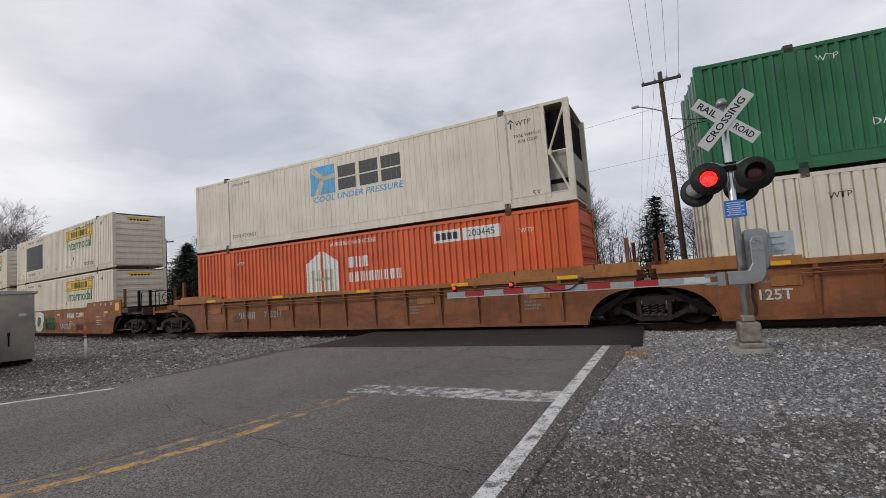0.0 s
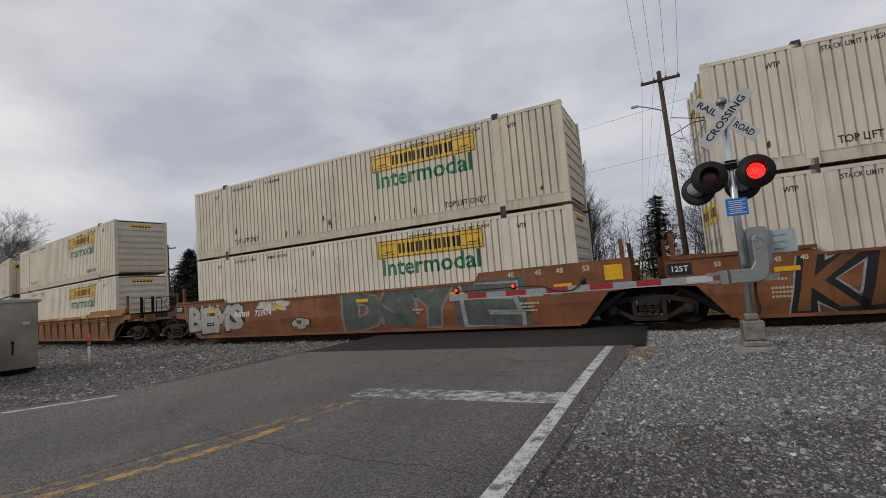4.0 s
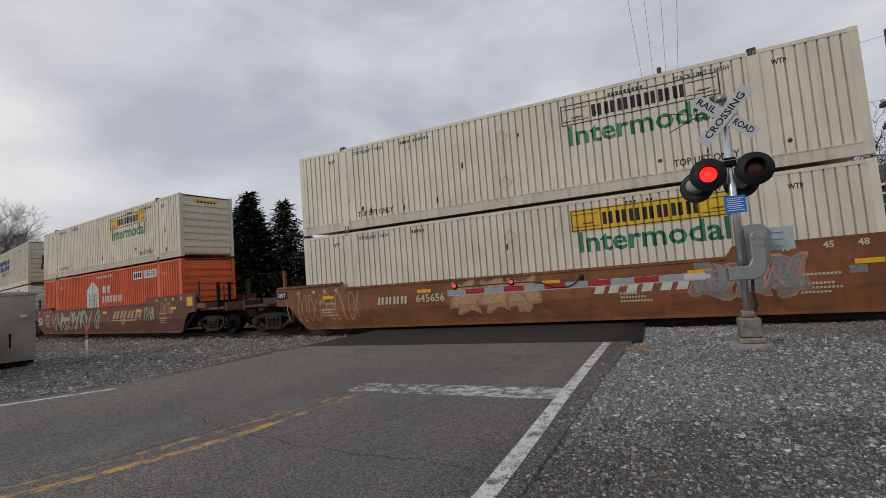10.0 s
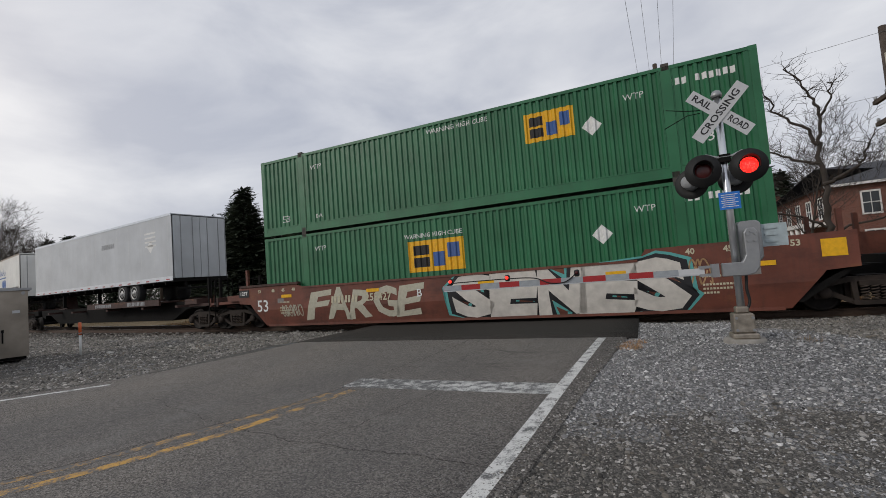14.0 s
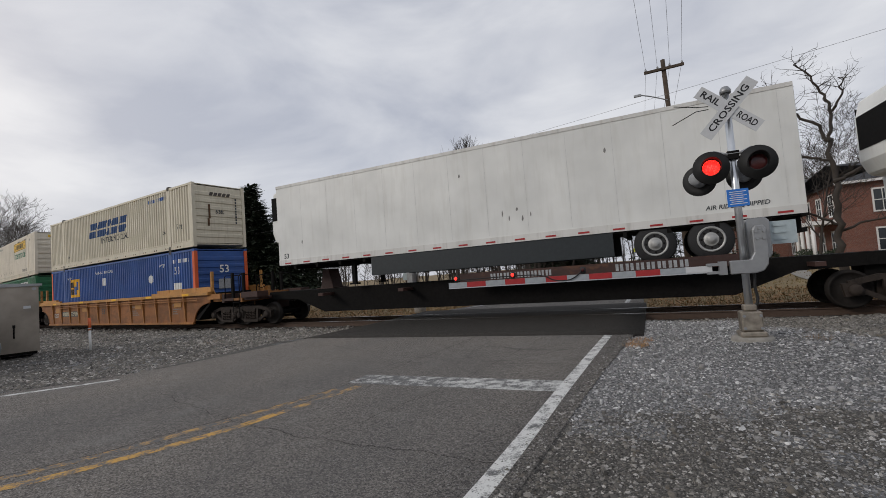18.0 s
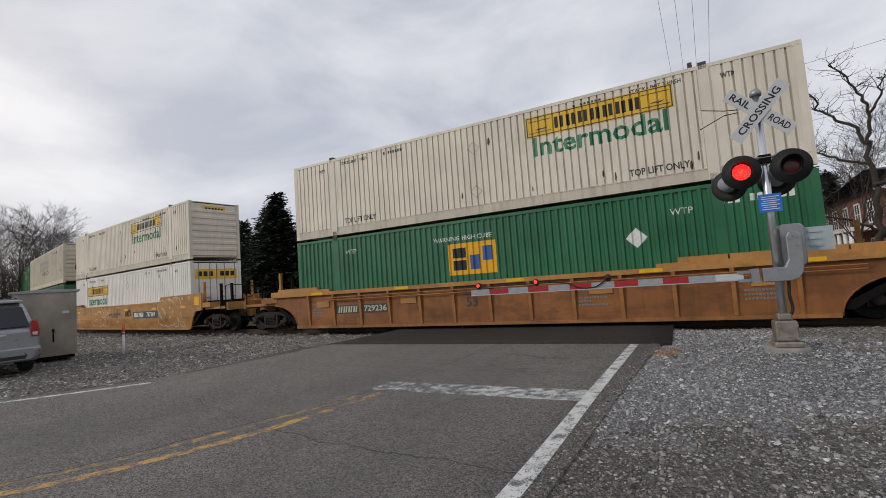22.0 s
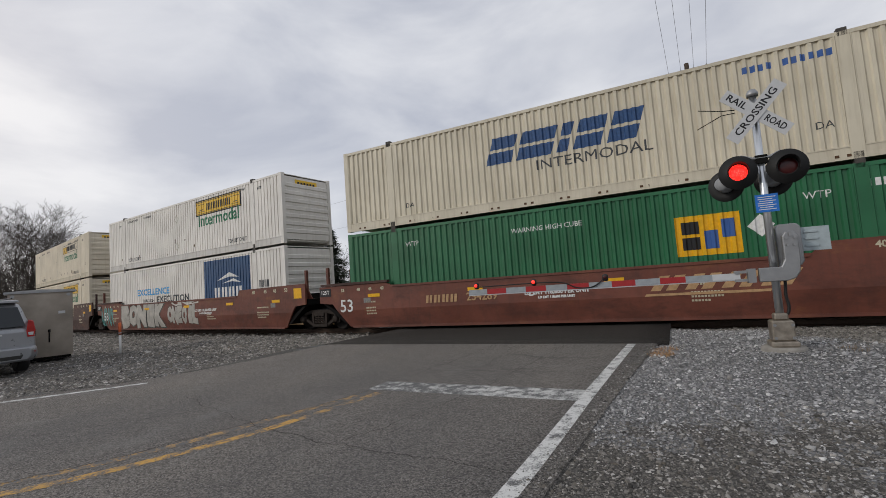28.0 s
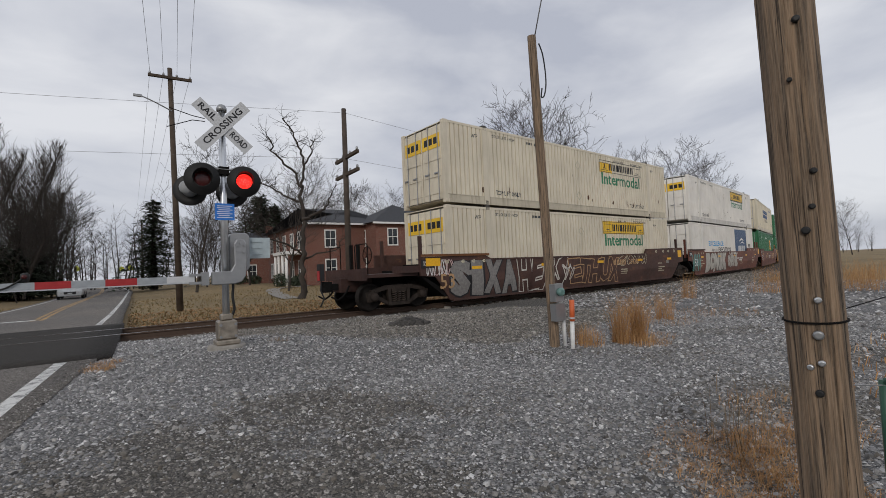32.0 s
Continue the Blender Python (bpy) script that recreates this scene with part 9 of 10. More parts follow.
rows_ = [("left", u, z) for u in (-5.5, -2.8, 0, 2.8, 5.5) for z in (1.4, 4.2)] + [("front", u, z) for u in (-2.2, 2.2) for z in (1.4, 4.2)]
brick_house(pose(17.6, 49.5, 0.1, 0, 0, 0), 9.0, 15.0, 5.7, 2.4, "two-storey red brick house with white windows beyond the track", rows_, True, None, False)
brick_house(pose(23.0, 43.5, 0.1, 0, 0, 0), 8.0, 8.0, 5.6, 2.4, "red brick house wing with grey hipped roof", [("front", -2.2, 1.4), ("front", -2.2, 4.2), ("front", 1.8, 4.2), ("left", -1.2, 4.2), ("left", -1.2, 1.4), ("left", 1.8, 4.2)], True, None, False)
brick_house(pose(13.6, 66.0, 0.1, 0, 0, 0), 7.0, 9.0, 4.2, 2.6, "small brick house with a gabled front and chimney", [("front", -1.5, 1.5), ("front", 1.5, 1.5), ("left", -2, 1.5), ("left", 2, 1.5)], False)
porch = thing("white_porch", "white columned porch on the brick house", "porch", m=pose(12.9, 45.0, 0.1))
part("porch_roof", box(bmesh.new(), -1.6, 0.2, -2.2, 2.2, 2.8, 3.1), M_TRIM, porch, edge=0.02)
for y in (-2.0, -0.7, 0.7, 2.0):
    part("column", tube(bmesh.new(), (-1.4, y, -0.4), (-1.4, y, 2.8), 0.14, n=12), M_TRIM, porch)


def road_sign(x, y, h, size, kind):
    s = thing("road_sign", "small yellow warning sign on a steel post", "road sign", "yellow signs", m=pose(x, y, -0.25))
    part("post", box(bmesh.new(), -0.03, 0.03, 0.0, 0.05, -0.3, h), M_GALV, s)
    bm = bmesh.new()
    prism(bm, [(0, h - size), (size * 0.7, h), (0, h + size), (-size * 0.7, h)] if kind else [(-0.45, h - 0.5), (0.45, h - 0.5), (0.45, h + 0.1), (0, h + 0.5), (-0.45, h + 0.1)], -0.02, 0.0)
    part("plate", bm, plain("fluorescent_yellow", (0.62, 0.68, 0.03), 0.45), s, "bright yellow plate")


road_sign(-1.2, 100.0, 3.7, 0.6, False)
road_sign(-2.9, 118.0, 4.0, 0.6, False)
road_sign(-9.6, 110.0, 4.1, 0.6, False)


# ---- loose stones, grass, woods and parked cars ----
RNG = np.random.default_rng(12)
CUBE = np.array([(-1, -1, -1), (1, -1, -1), (1, 1, -1), (-1, 1, -1), (-1, -1, 1), (1, -1, 1), (1, 1, 1), (-1, 1, 1)], float) * 0.5
CUBE_FACES = np.array([(3, 2, 1, 0), (4, 5, 6, 7), (0, 1, 5, 4), (1, 2, 6, 5), (2, 3, 7, 6), (3, 0, 4, 7)])


def quads_mesh(name, verts, faces, material):
    me = bpy.data.meshes.new(name)
    me.vertices.add(len(verts))
    me.vertices.foreach_set("co", np.asarray(verts, np.float32).ravel())
    me.loops.add(faces.size)
    me.loops.foreach_set("vertex_index", faces.astype(np.int32).ravel())
    me.polygons.add(len(faces))
    me.polygons.foreach_set("loop_start", np.arange(0, faces.size, faces.shape[1], dtype=np.int32))
    me.update(calc_edges=True)
    me.materials.append(material)
    return me


def stone_material(name, tones):
    m, nt, b = nodes_of(name)
    geo = nt.nodes.new("ShaderNodeNewGeometry")
    ramp = nt.nodes.new("ShaderNodeValToRGB")
    els = ramp.color_ramp.elements
    els[0].color = (*tones[0], 1)
    els[1].color = (*tones[-1], 1)
    for i, c in enumerate(tones[1:-1]):
        els.new((i + 1) / (len(tones) - 1)).color = (*c, 1)
    nt.links.new(geo.outputs["Random Per Island"], ramp.inputs["Fac"])
    n = noise_of(nt, 90, 3)
    col = mix_colour(nt, 1.0, ramp.outputs["Color"], mix_colour(nt, ramp_of(nt, n, 0.3, 0.7), (0.7, 0.7, 0.7), (1.25, 1.25, 1.25)), "MULTIPLY")
    nt.links.new(col, b.inputs["Base Color"])
    b.inputs["Roughness"].default_value = 0.85
    bump(nt, b, n, 0.4, 0.004)
    return m


M_STONE = stone_material("crushed_limestone", [(0.0495, 0.0484, 0.0484), (0.275, 0.2717, 0.2695), (0.11, 0.1078, 0.1056), (0.374, 0.3707, 0.3696), (0.187, 0.176, 0.1606), (0.341, 0.3366, 0.3322), (0.66, 0.6534, 0.6402)])
M_OLD_STONE = stone_material("weathered_gravel", [(0.0186, 0.0174, 0.0157), (0.1624, 0.1508, 0.1346), (0.0557, 0.051, 0.0441), (0.232, 0.2169, 0.196), (0.1044, 0.0893, 0.0708), (0.2204, 0.2076, 0.1891), (0.45, 0.43, 0.4)])
M_BALLAST_STONE = stone_material("ballast_stone", [(0.035, 0.032, 0.028), (0.2, 0.185, 0.163), (0.08, 0.072, 0.061), (0.27, 0.252, 0.225), (0.14, 0.122, 0.097), (0.4, 0.378, 0.343)])


def stones(name, x, y, z, size, material, label, sink=0.24):
    n = len(x)
    v = CUBE[None] + RNG.uniform(-0.23, 0.23, (n, 8, 3))
    v *= RNG.uniform(0.65, 1.25, (n, 1, 3)) * np.array([1, 1, 0.85])
    a = RNG.uniform(0, 6.283, n)
    tilt = RNG.normal(0, 0.35, n)
    c, s = np.cos(tilt)[:, None], np.sin(tilt)[:, None]
    v = np.stack([v[..., 0], v[..., 1] * c - v[..., 2] * s, v[..., 1] * s + v[..., 2] * c], -1)
    c, s = np.cos(a)[:, None], np.sin(a)[:, None]
    v = np.stack([v[..., 0] * c - v[..., 1] * s, v[..., 0] * s + v[..., 1] * c, v[..., 2]], -1)
    v *= size[:, None, None]
    v += np.stack([x, y, z + size * sink], -1)[:, None]
    faces = (np.arange(n)[:, None, None] * 8 + CUBE_FACES[None, 1:]).reshape(-1, 4)
    return tagged(new(name, quads_mesh(name, v.reshape(-1, 3), faces, material)), label, "gravel", kind="stuff")


CHIP_BASE = np.array([(-1, -1), (1, -1), (1, 1), (-1, 1)], float) * 0.5


def stone_chips(name, x, y, z, size, material, label):
    """Small angular stones, each a sharp four-sided chip."""
    n = len(x)
    v = np.empty((n, 5, 3))
    v[:, :4, :2] = (CHIP_BASE[None] + RNG.uniform(-0.22, 0.22, (n, 4, 2))) * RNG.uniform(0.7, 1.35, (n, 1, 2))
    v[:, :4, 2] = -0.1 + RNG.uniform(-0.05, 0.3, (n, 4))
    v[:, 4, :2] = RNG.uniform(-0.35, 0.35, (n, 2))
    v[:, 4, 2] = RNG.uniform(0.3, 0.75, n)
    a = RNG.uniform(0, 6.283, n)
    c, s = np.cos(a)[:, None], np.sin(a)[:, None]
    v = np.stack([v[..., 0] * c - v[..., 1] * s, v[..., 0] * s + v[..., 1] * c, v[..., 2]], -1) * size[:, None, None]
    v += np.stack([x, y, z], -1)[:, None]
    faces = (np.arange(n)[:, None, None] * 5 + np.array([(0, 1, 4), (1, 2, 4), (2, 3, 4), (3, 0, 4)])[None]).reshape(-1, 3)
    return tagged(new(name, quads_mesh(name, v.reshape(-1, 3), faces, material)), label, "gravel", kind="stuff")


def edge_x(path, y):
    pts = sorted((p[1], p[0]) for p in path)
    return np.interp(y, [p[0] for p in pts], [p[1] for p in pts])


GRID_X, GRID_Y = np.arange(-34, 26.01, 0.25), np.arange(-7, 12.21, 0.25)


def gridded(rule):
    """A rule of the plan, worked out on the ground's own grid and read between its points."""
    g = np.array([[rule(float(a), float(b)) for a in GRID_X] for b in GRID_Y])

    def read(x, y):
        i = np.clip((x + 34) / 0.25, 0, len(GRID_X) - 1.001)
        j = np.clip((y + 7) / 0.25, 0, len(GRID_Y) - 1.001)
        a, b = i.astype(int), j.astype(int)
        u, v = i - a, j - b
        return (g[b, a] * (1 - u) + g[b, a + 1] * u) * (1 - v) + (g[b + 1, a] * (1 - u) + g[b + 1, a + 1] * u) * v
    return read


ground_at = gridded(gravel_height)
fresh_at = gridded(fresh_share)
past_brown = gridded(lambda x, y: y - brown_from(x) - 0.5 * noise.noise((x * 0.8, y * 0.8, 11.0)))


def fan(n, r0, r1, a0, a1):
    r = RNG.uniform(r0, r1, n)
    a = np.radians(RNG.uniform(a0, a1, n))
    return r * np.cos(a), r * np.sin(a), r


def verge_stones(n, grow, spread, lay):
    x, y, r = fan(n, 1.2, 13.0, -8, 108)
    ok = (x > edge_x(RIGHT_EDGE, y) - 0.04 + 0.07 * np.abs(RNG.normal(0, 1, len(x)))) & (y < 12.0) & (y > -2)
    x, y, r = x[ok], y[ok], r[ok]
    size = np.minimum(grow(r) * np.exp(RNG.normal(0, spread, len(x))), 0.06)
    z = ground_at(x, y)
    brown = past_brown(x, y) > RNG.normal(0, 0.2, len(x))
    fresh = (fresh_at(x, y) > RNG.uniform(0.15, 0.85, len(x))) & ~brown
    size = np.where(brown, np.minimum(size * 1.3, 0.05), size)
    for pick, mat, label in ((brown, M_BALLAST_STONE, "loose brown-grey stones spread from the track bed"), (fresh, M_STONE, "loose pale grey crushed limestone on the verge"), (~fresh & ~brown, M_OLD_STONE, "loose dark weathered gravel on the verge")):
        lay("gravel_stones", x[pick], y[pick], z[pick], size[pick], mat, label)


def gravel_stones():
    verge_stones(190000, lambda r: 0.0085 + 0.0012 * r, 0.38, stone_chips)
    verge_stones(6000, lambda r: 0.011 + 0.0014 * r, 0.35, stones)
    # the verge behind and beside the standing place
    n = 30000
    y = RNG.uniform(-6.8, 2.2, n)
    x = edge_x(RIGHT_EDGE, y) + 7.5 * RNG.uniform(0, 1, n) ** 1.3
    stone_chips("gravel_stones", x, y, ground_at(x, y), 0.02 * np.exp(RNG.normal(0, 0.4, n)), M_OLD_STONE, "loose dark weathered gravel on the verge")
    x, y, r = fan(12000, 12.5, 36.0, 6, 42)
    ok = (y < 12.0) & (x < 25.5)
    x, y, r = x[ok], y[ok], r[ok]
    stone_chips("gravel_stones", x, y, ground_at(x, y), 0.05 * np.exp(RNG.normal(0, 0.35, len(x))), M_STONE, "loose grey crushed stone along the track")
    n = 40000
    x = -9 - 23 * RNG.uniform(0, 1, n) ** 1.3
    y = RNG.uniform(0.5, 12.0, n)
    ok = x < edge_x(LEFT_EDGE, y) - 0.1
    x, y = x[ok], y[ok]
    coarse = y + 1.2 * RNG.normal(0, 0.4, len(x)) > 8.6
    for pick, size, mat in ((coarse, 0.045, M_BALLAST_STONE), (~coarse, 0.034, M_OLD_STONE)):
        stone_chips("gravel_stones", x[pick], y[pick], ground_at(x[pick], y[pick]), size * np.exp(RNG.normal(0, 0.35, pick.sum())), mat, "loose grey crushed stone across the road")
    # a few chips lie on the asphalt's ragged margin
    k = 4500
    y = 9.4 - 8.4 * RNG.uniform(0, 1, k) ** 0.7
    x = edge_x(RIGHT_EDGE, y) - np.abs(RNG.normal(0, 0.1, k))
    stone_chips("gravel_chips", x, y, np.full(k, -0.121), 0.01 * np.exp(RNG.normal(0, 0.4, k)), M_OLD_STONE, "stone chips scattered on the edge of the road")


BED_OFF = [p[0] for p in bed]
BED_Z = [p[1] for p in bed]


def ballast_stones():
    near, rest = 46000, 12000
    n = near + rest
    s = np.concatenate([RNG.uniform(-38, 42, near), 3 + 20 * RNG.normal(0, 1, rest)])
    off = np.concatenate([RNG.uniform(-4.6, -0.8, near), RNG.uniform(-0.7, 3.4, rest)])
    road_here = (s > -8.5) & (s < -0.25)
    ok = (np.abs(s) < 80) & ~road_here & ((off < -0.85) | (off > 0.85) | (np.abs(off) < 0.66))
    s, off = s[ok], off[ok]
    p = np.array([track_at(float(a), float(b))[:2] for a, b in zip(s, off)])
    z = np.interp(off, BED_OFF, BED_Z) + np.array([0.05 * noise.noise((float(a) * 3.1, float(b) * 3.1, 1.0)) for a, b in p])
    size = 0.054 * np.exp(RNG.normal(0, 0.32, len(s)))
    stones("ballast_stones", p[:, 0], p[:, 1], z, size, M_BALLAST_STONE, "coarse grey ballast stones on the track bed", 0.2)


gravel_stones()
ballast_stones()


# dry grass
def blades_mesh(name, base, height, lean, width, material):
    """Bent, tapering blades: two quads each."""
    n = len(base)
    a = RNG.uniform(0, 6.283, n)
    d = np.stack([np.cos(a), np.sin(a), np.zeros(n)], -1)
    w = np.stack([-np.sin(a + 0.6), np.cos(a + 0.6), np.zeros(n)], -1) * width[:, None]
    up = np.array([0, 0, 1.0])
    mid = base + d * (height * lean * 0.3)[:, None] + up * (height * 0.6)[:, None]
    tip = base + d * (height * lean)[:, None] + up * (height * (1 - 0.35 * lean))[:, None]
    v = np.stack([base - w, base + w, mid + w * 0.8, mid - w * 0.8, tip + w * 0.2, tip - w * 0.2], 1)
    faces = (np.arange(n)[:, None, None] * 6 + np.array([[0, 1, 2, 3], [3, 2, 4, 5]])[None]).reshape(-1, 4)
    return quads_mesh(name, v.reshape(-1, 3), faces, material)


M_STRAW = stone_material("dry_straw", [(0.27, 0.13, 0.045), (0.46, 0.26, 0.105), (0.36, 0.18, 0.068), (0.54, 0.36, 0.18)])
M_WEED = stone_material("dead_weed", [(0.1, 0.065, 0.035), (0.2, 0.13, 0.07), (0.24, 0.17, 0.09)])
M_LEAF = stone_material("fallen_leaves", [(0.18, 0.085, 0.032), (0.3, 0.165, 0.065), (0.22, 0.125, 0.05), (0.34, 0.21, 0.1)])
M_TURF = stone_material("winter_turf", [(0.13, 0.1, 0.04), (0.23, 0.16, 0.075), (0.16, 0.125, 0.05), (0.27, 0.18, 0.09)])


def tuft(x, y, n, radius, h, lean, material, label, width=0.004):
    r = radius * np.sqrt(RNG.uniform(0, 1, n))
    a = RNG.uniform(0, 6.283, n)
    base = np.stack([r * np.cos(a), r * np.sin(a), np.full(n, -0.02)], -1)
    hh = h * RNG.uniform(0.45, 1.1, n)
    me = blades_mesh("grass_tuft", base, hh, np.abs(RNG.normal(lean, 0.2, n)), np.full(n, width), material)
    ob = tagged(new("grass_tuft", me), label, "grass", "tufts of dry grass")
    ob.matrix_basis = pose(x, y, gravel_height(x, y))
    return ob


TALL = "tall tan tuft of dry grass on the gravel"
for x, y, n, r, h in ((7.05, 5.05, 240, 0.17, 0.85), (7.5, 5.0, 320, 0.17, 0.95), (7.2, 4.9, 220, 0.45, 0.28), (6.4, 5.2, 160, 0.3, 0.4), (9.9, 5.9, 160, 0.22, 0.75), (14.2, 7.6, 120, 0.3, 0.8), (24.6, 8.6, 500, 1.6, 0.9), (22.0, 6.5, 600, 1.9, 1.0), (25.5, 5.6, 600, 2.0, 1.0), (19.5, 4.8, 400, 1.3, 0.8), (17.2, 6.6, 200, 0.7, 0.6)):
    tuft(x, y, n, r * 0.8, h * 1.08, 0.42, M_STRAW, TALL, 0.003)
LOW = "low matted dry grass on the gravel"
for x, y, n, r, h in ((3.0, 1.55, 420, 0.28, 0.1), (3.4, 1.4, 500, 0.3, 0.13), (3.75, 1.6, 420, 0.28, 0.15), (3.2, 1.2, 420, 0.28, 0.12), (4.2, 1.5, 300, 0.35, 0.14), (2.7, 1.35, 300, 0.22, 0.08), (4.6, 1.9, 220, 0.4, 0.12), (7.3, 4.85, 420, 0.5, 0.12), (7.9, 5.1, 300, 0.5, 0.14), (9.6, 5.7, 300, 0.7, 0.16), (3.1, 1.75, 900, 0.36, 0.06), (3.6, 1.95, 700, 0.36, 0.06), (3.5, 1.75, 500, 0.3, 0.1), (11.5, 5.6, 260, 0.9, 0.2), (-0.32, 8.2, 260, 0.22, 0.13), (-0.25, 8.7, 160, 0.2, 0.12)):
    tuft(x, y, n, r, h, 0.8, M_STRAW, LOW, 0.002)
for x, y, n, r, h in ((3.5, 1.7, 26, 0.16, 0.5), (3.7, 1.8, 16, 0.2, 0.42), (4.9, 2.1, 20, 0.4, 0.3), (4.4, 1.6, 18, 0.3, 0.35), (6.7, 5.7, 60, 0.15, 0.35), (6.9, 5.9, 60, 0.18, 0.4), (13.0, 6.0, 50, 0.6, 0.45), (-11.9, 9.3, 60, 0.35, 0.12), (-13.8, 7.9, 60, 0.4, 0.12), (2.05, 8.0, 70, 0.16, 0.1)):
    tuft(x, y, n, r, h, 0.35, M_WEED, "thin dead weed stalks standing in the gravel", 0.0022)


def turf(name, x0, x1, y0, y1, n, h, width, material, label, z=None):
    x, y = RNG.uniform(x0, x1, n), RNG.uniform(y0, y1, n)
    keep = ~((x > edge_x(LEFT_EDGE, y) - 0.2) & (x < edge_x(RIGHT_EDGE, y) + 0.15))
    x, y = x[keep], y[keep]
    zz = np.array([field_height(float(a), float(b)) for a, b in zip(x, y)]) if z is None else np.full(len(x), z)
    k = len(x)
    me = blades_mesh(name, np.stack([x, y, zz], -1), h * RNG.uniform(0.4, 1.2, k), np.abs(RNG.normal(0.6, 0.25, k)), np.full(k, width), material)
    return tagged(new(name, me), label, "grass", kind="stuff")


turf("verge_grass", -30, 40, 17.6, 23.5, 16000, 0.16, 0.012, M_TURF, "short dormant grass on the verge beyond the track")
turf("verge_grass", -60, 60, 23.5, 42, 14000, 0.12, 0.03, M_TURF, "short dormant grass on the lawns beyond the track")
turf("field_grass", 5.5, 34, -9, 2.2, 16000, 0.16, 0.006, M_STRAW, "tan dry grass along the field's edge", -0.21)


def leaf_litter(x0, x1, y0, y1, n):
    x, y = RNG.uniform(x0, x1, n), y0 + (y1 - y0) * RNG.uniform(0, 1, n) ** 1.6
    keep = ~((x > edge_x(LEFT_EDGE, y) - 0.2) & (x < edge_x(RIGHT_EDGE, y) + 0.15))
    x, y = x[keep], y[keep]
    k = len(x)
    z = np.array([max(field_height(float(a), float(b)), -0.62) for a, b in zip(x, y)]) + 0.05
    a = RNG.uniform(0, 6.283, k)
    size = RNG.uniform(0.03, 0.075, k)
    u = np.stack([np.cos(a), np.sin(a), RNG.normal(0, 0.35, k)], -1) * size[:, None]
    w = np.stack([-np.sin(a), np.cos(a), RNG.normal(0, 0.35, k)], -1) * size[:, None] * 0.6
    c = np.stack([x, y, z], -1)
    v = np.stack([c - u, c + w, c + u, c - w], 1).reshape(-1, 3)
    faces = np.arange(4 * k).reshape(-1, 4)
    tagged(new("leaf_litter", quads_mesh("leaf_litter", v, faces, M_LEAF)), "brown fallen leaves on the grass beyond the track", "leaves", kind="stuff")


leaf_litter(-30, 40, 17.5, 25, 34000)

# pale path and shrubs by the houses
path_pts = smooth_path([(14.5, 44), (12.0, 41), (9.6, 39.5), (8.3, 34), (7.6, 27.5)], 6)
tagged(new("footpath", ribbon(path_pts, 1.0, lambda x, y: field_height(x, y) + 0.04, "footpath", M_CONCRETE)), "pale concrete footpath across the lawn", "path", kind="structure")


def shrub(x, y, r, seed):
    n = 900
    d = RNG.normal(0, 1, (n, 3))
    d /= np.linalg.norm(d, axis=1)[:, None]
    c = d * (r * RNG.uniform(0.55, 1.0, n))[:, None] * np.array([1, 1, 0.75]) + np.array([0, 0, r * 0.6])
    u = RNG.normal(0, 0.06, (n, 3))
    w = RNG.normal(0, 0.04, (n, 3))
    v = np.stack([c - u, c + w, c + u, c - w], 1).reshape(-1, 3)
    ob = tagged(new("shrub", quads_mesh("shrub", v, np.arange(4 * n).reshape(-1, 4), M_NEEDLE)), "rounded dark evergreen shrub on the lawn", "shrub", "shrubs by the houses")
    ob.matrix_basis = pose(x, y, field_height(x, y))


for k, (x, y, r) in enumerate(((11.2, 43.5, 0.9), (12.4, 42.8, 0.7), (13.0, 43.8, 0.8), (10.0, 58.0, 1.0), (11.5, 57.0, 0.8))):
    shrub(x, y, r, k)

# a heap of darker stones beside the bed
k = 260
a, r = RNG.uniform(0, 6.283, k), 0.36 * np.sqrt(RNG.uniform(0, 1, k))
hx, hy = 4.9 + 1.3 * r * np.cos(a), 8.6 + 0.7 * r * np.sin(a)
stones("stone_heap", hx, hy, ground_at(hx, hy) + 0.14 * (1 - r / 0.36), np.full(k, 0.055) * RNG.uniform(0.7, 1.5, k), stone_material("dark_stone", [(0.03, 0.028, 0.026), (0.08, 0.074, 0.068)]), "small heap of dark stones beside the track bed")


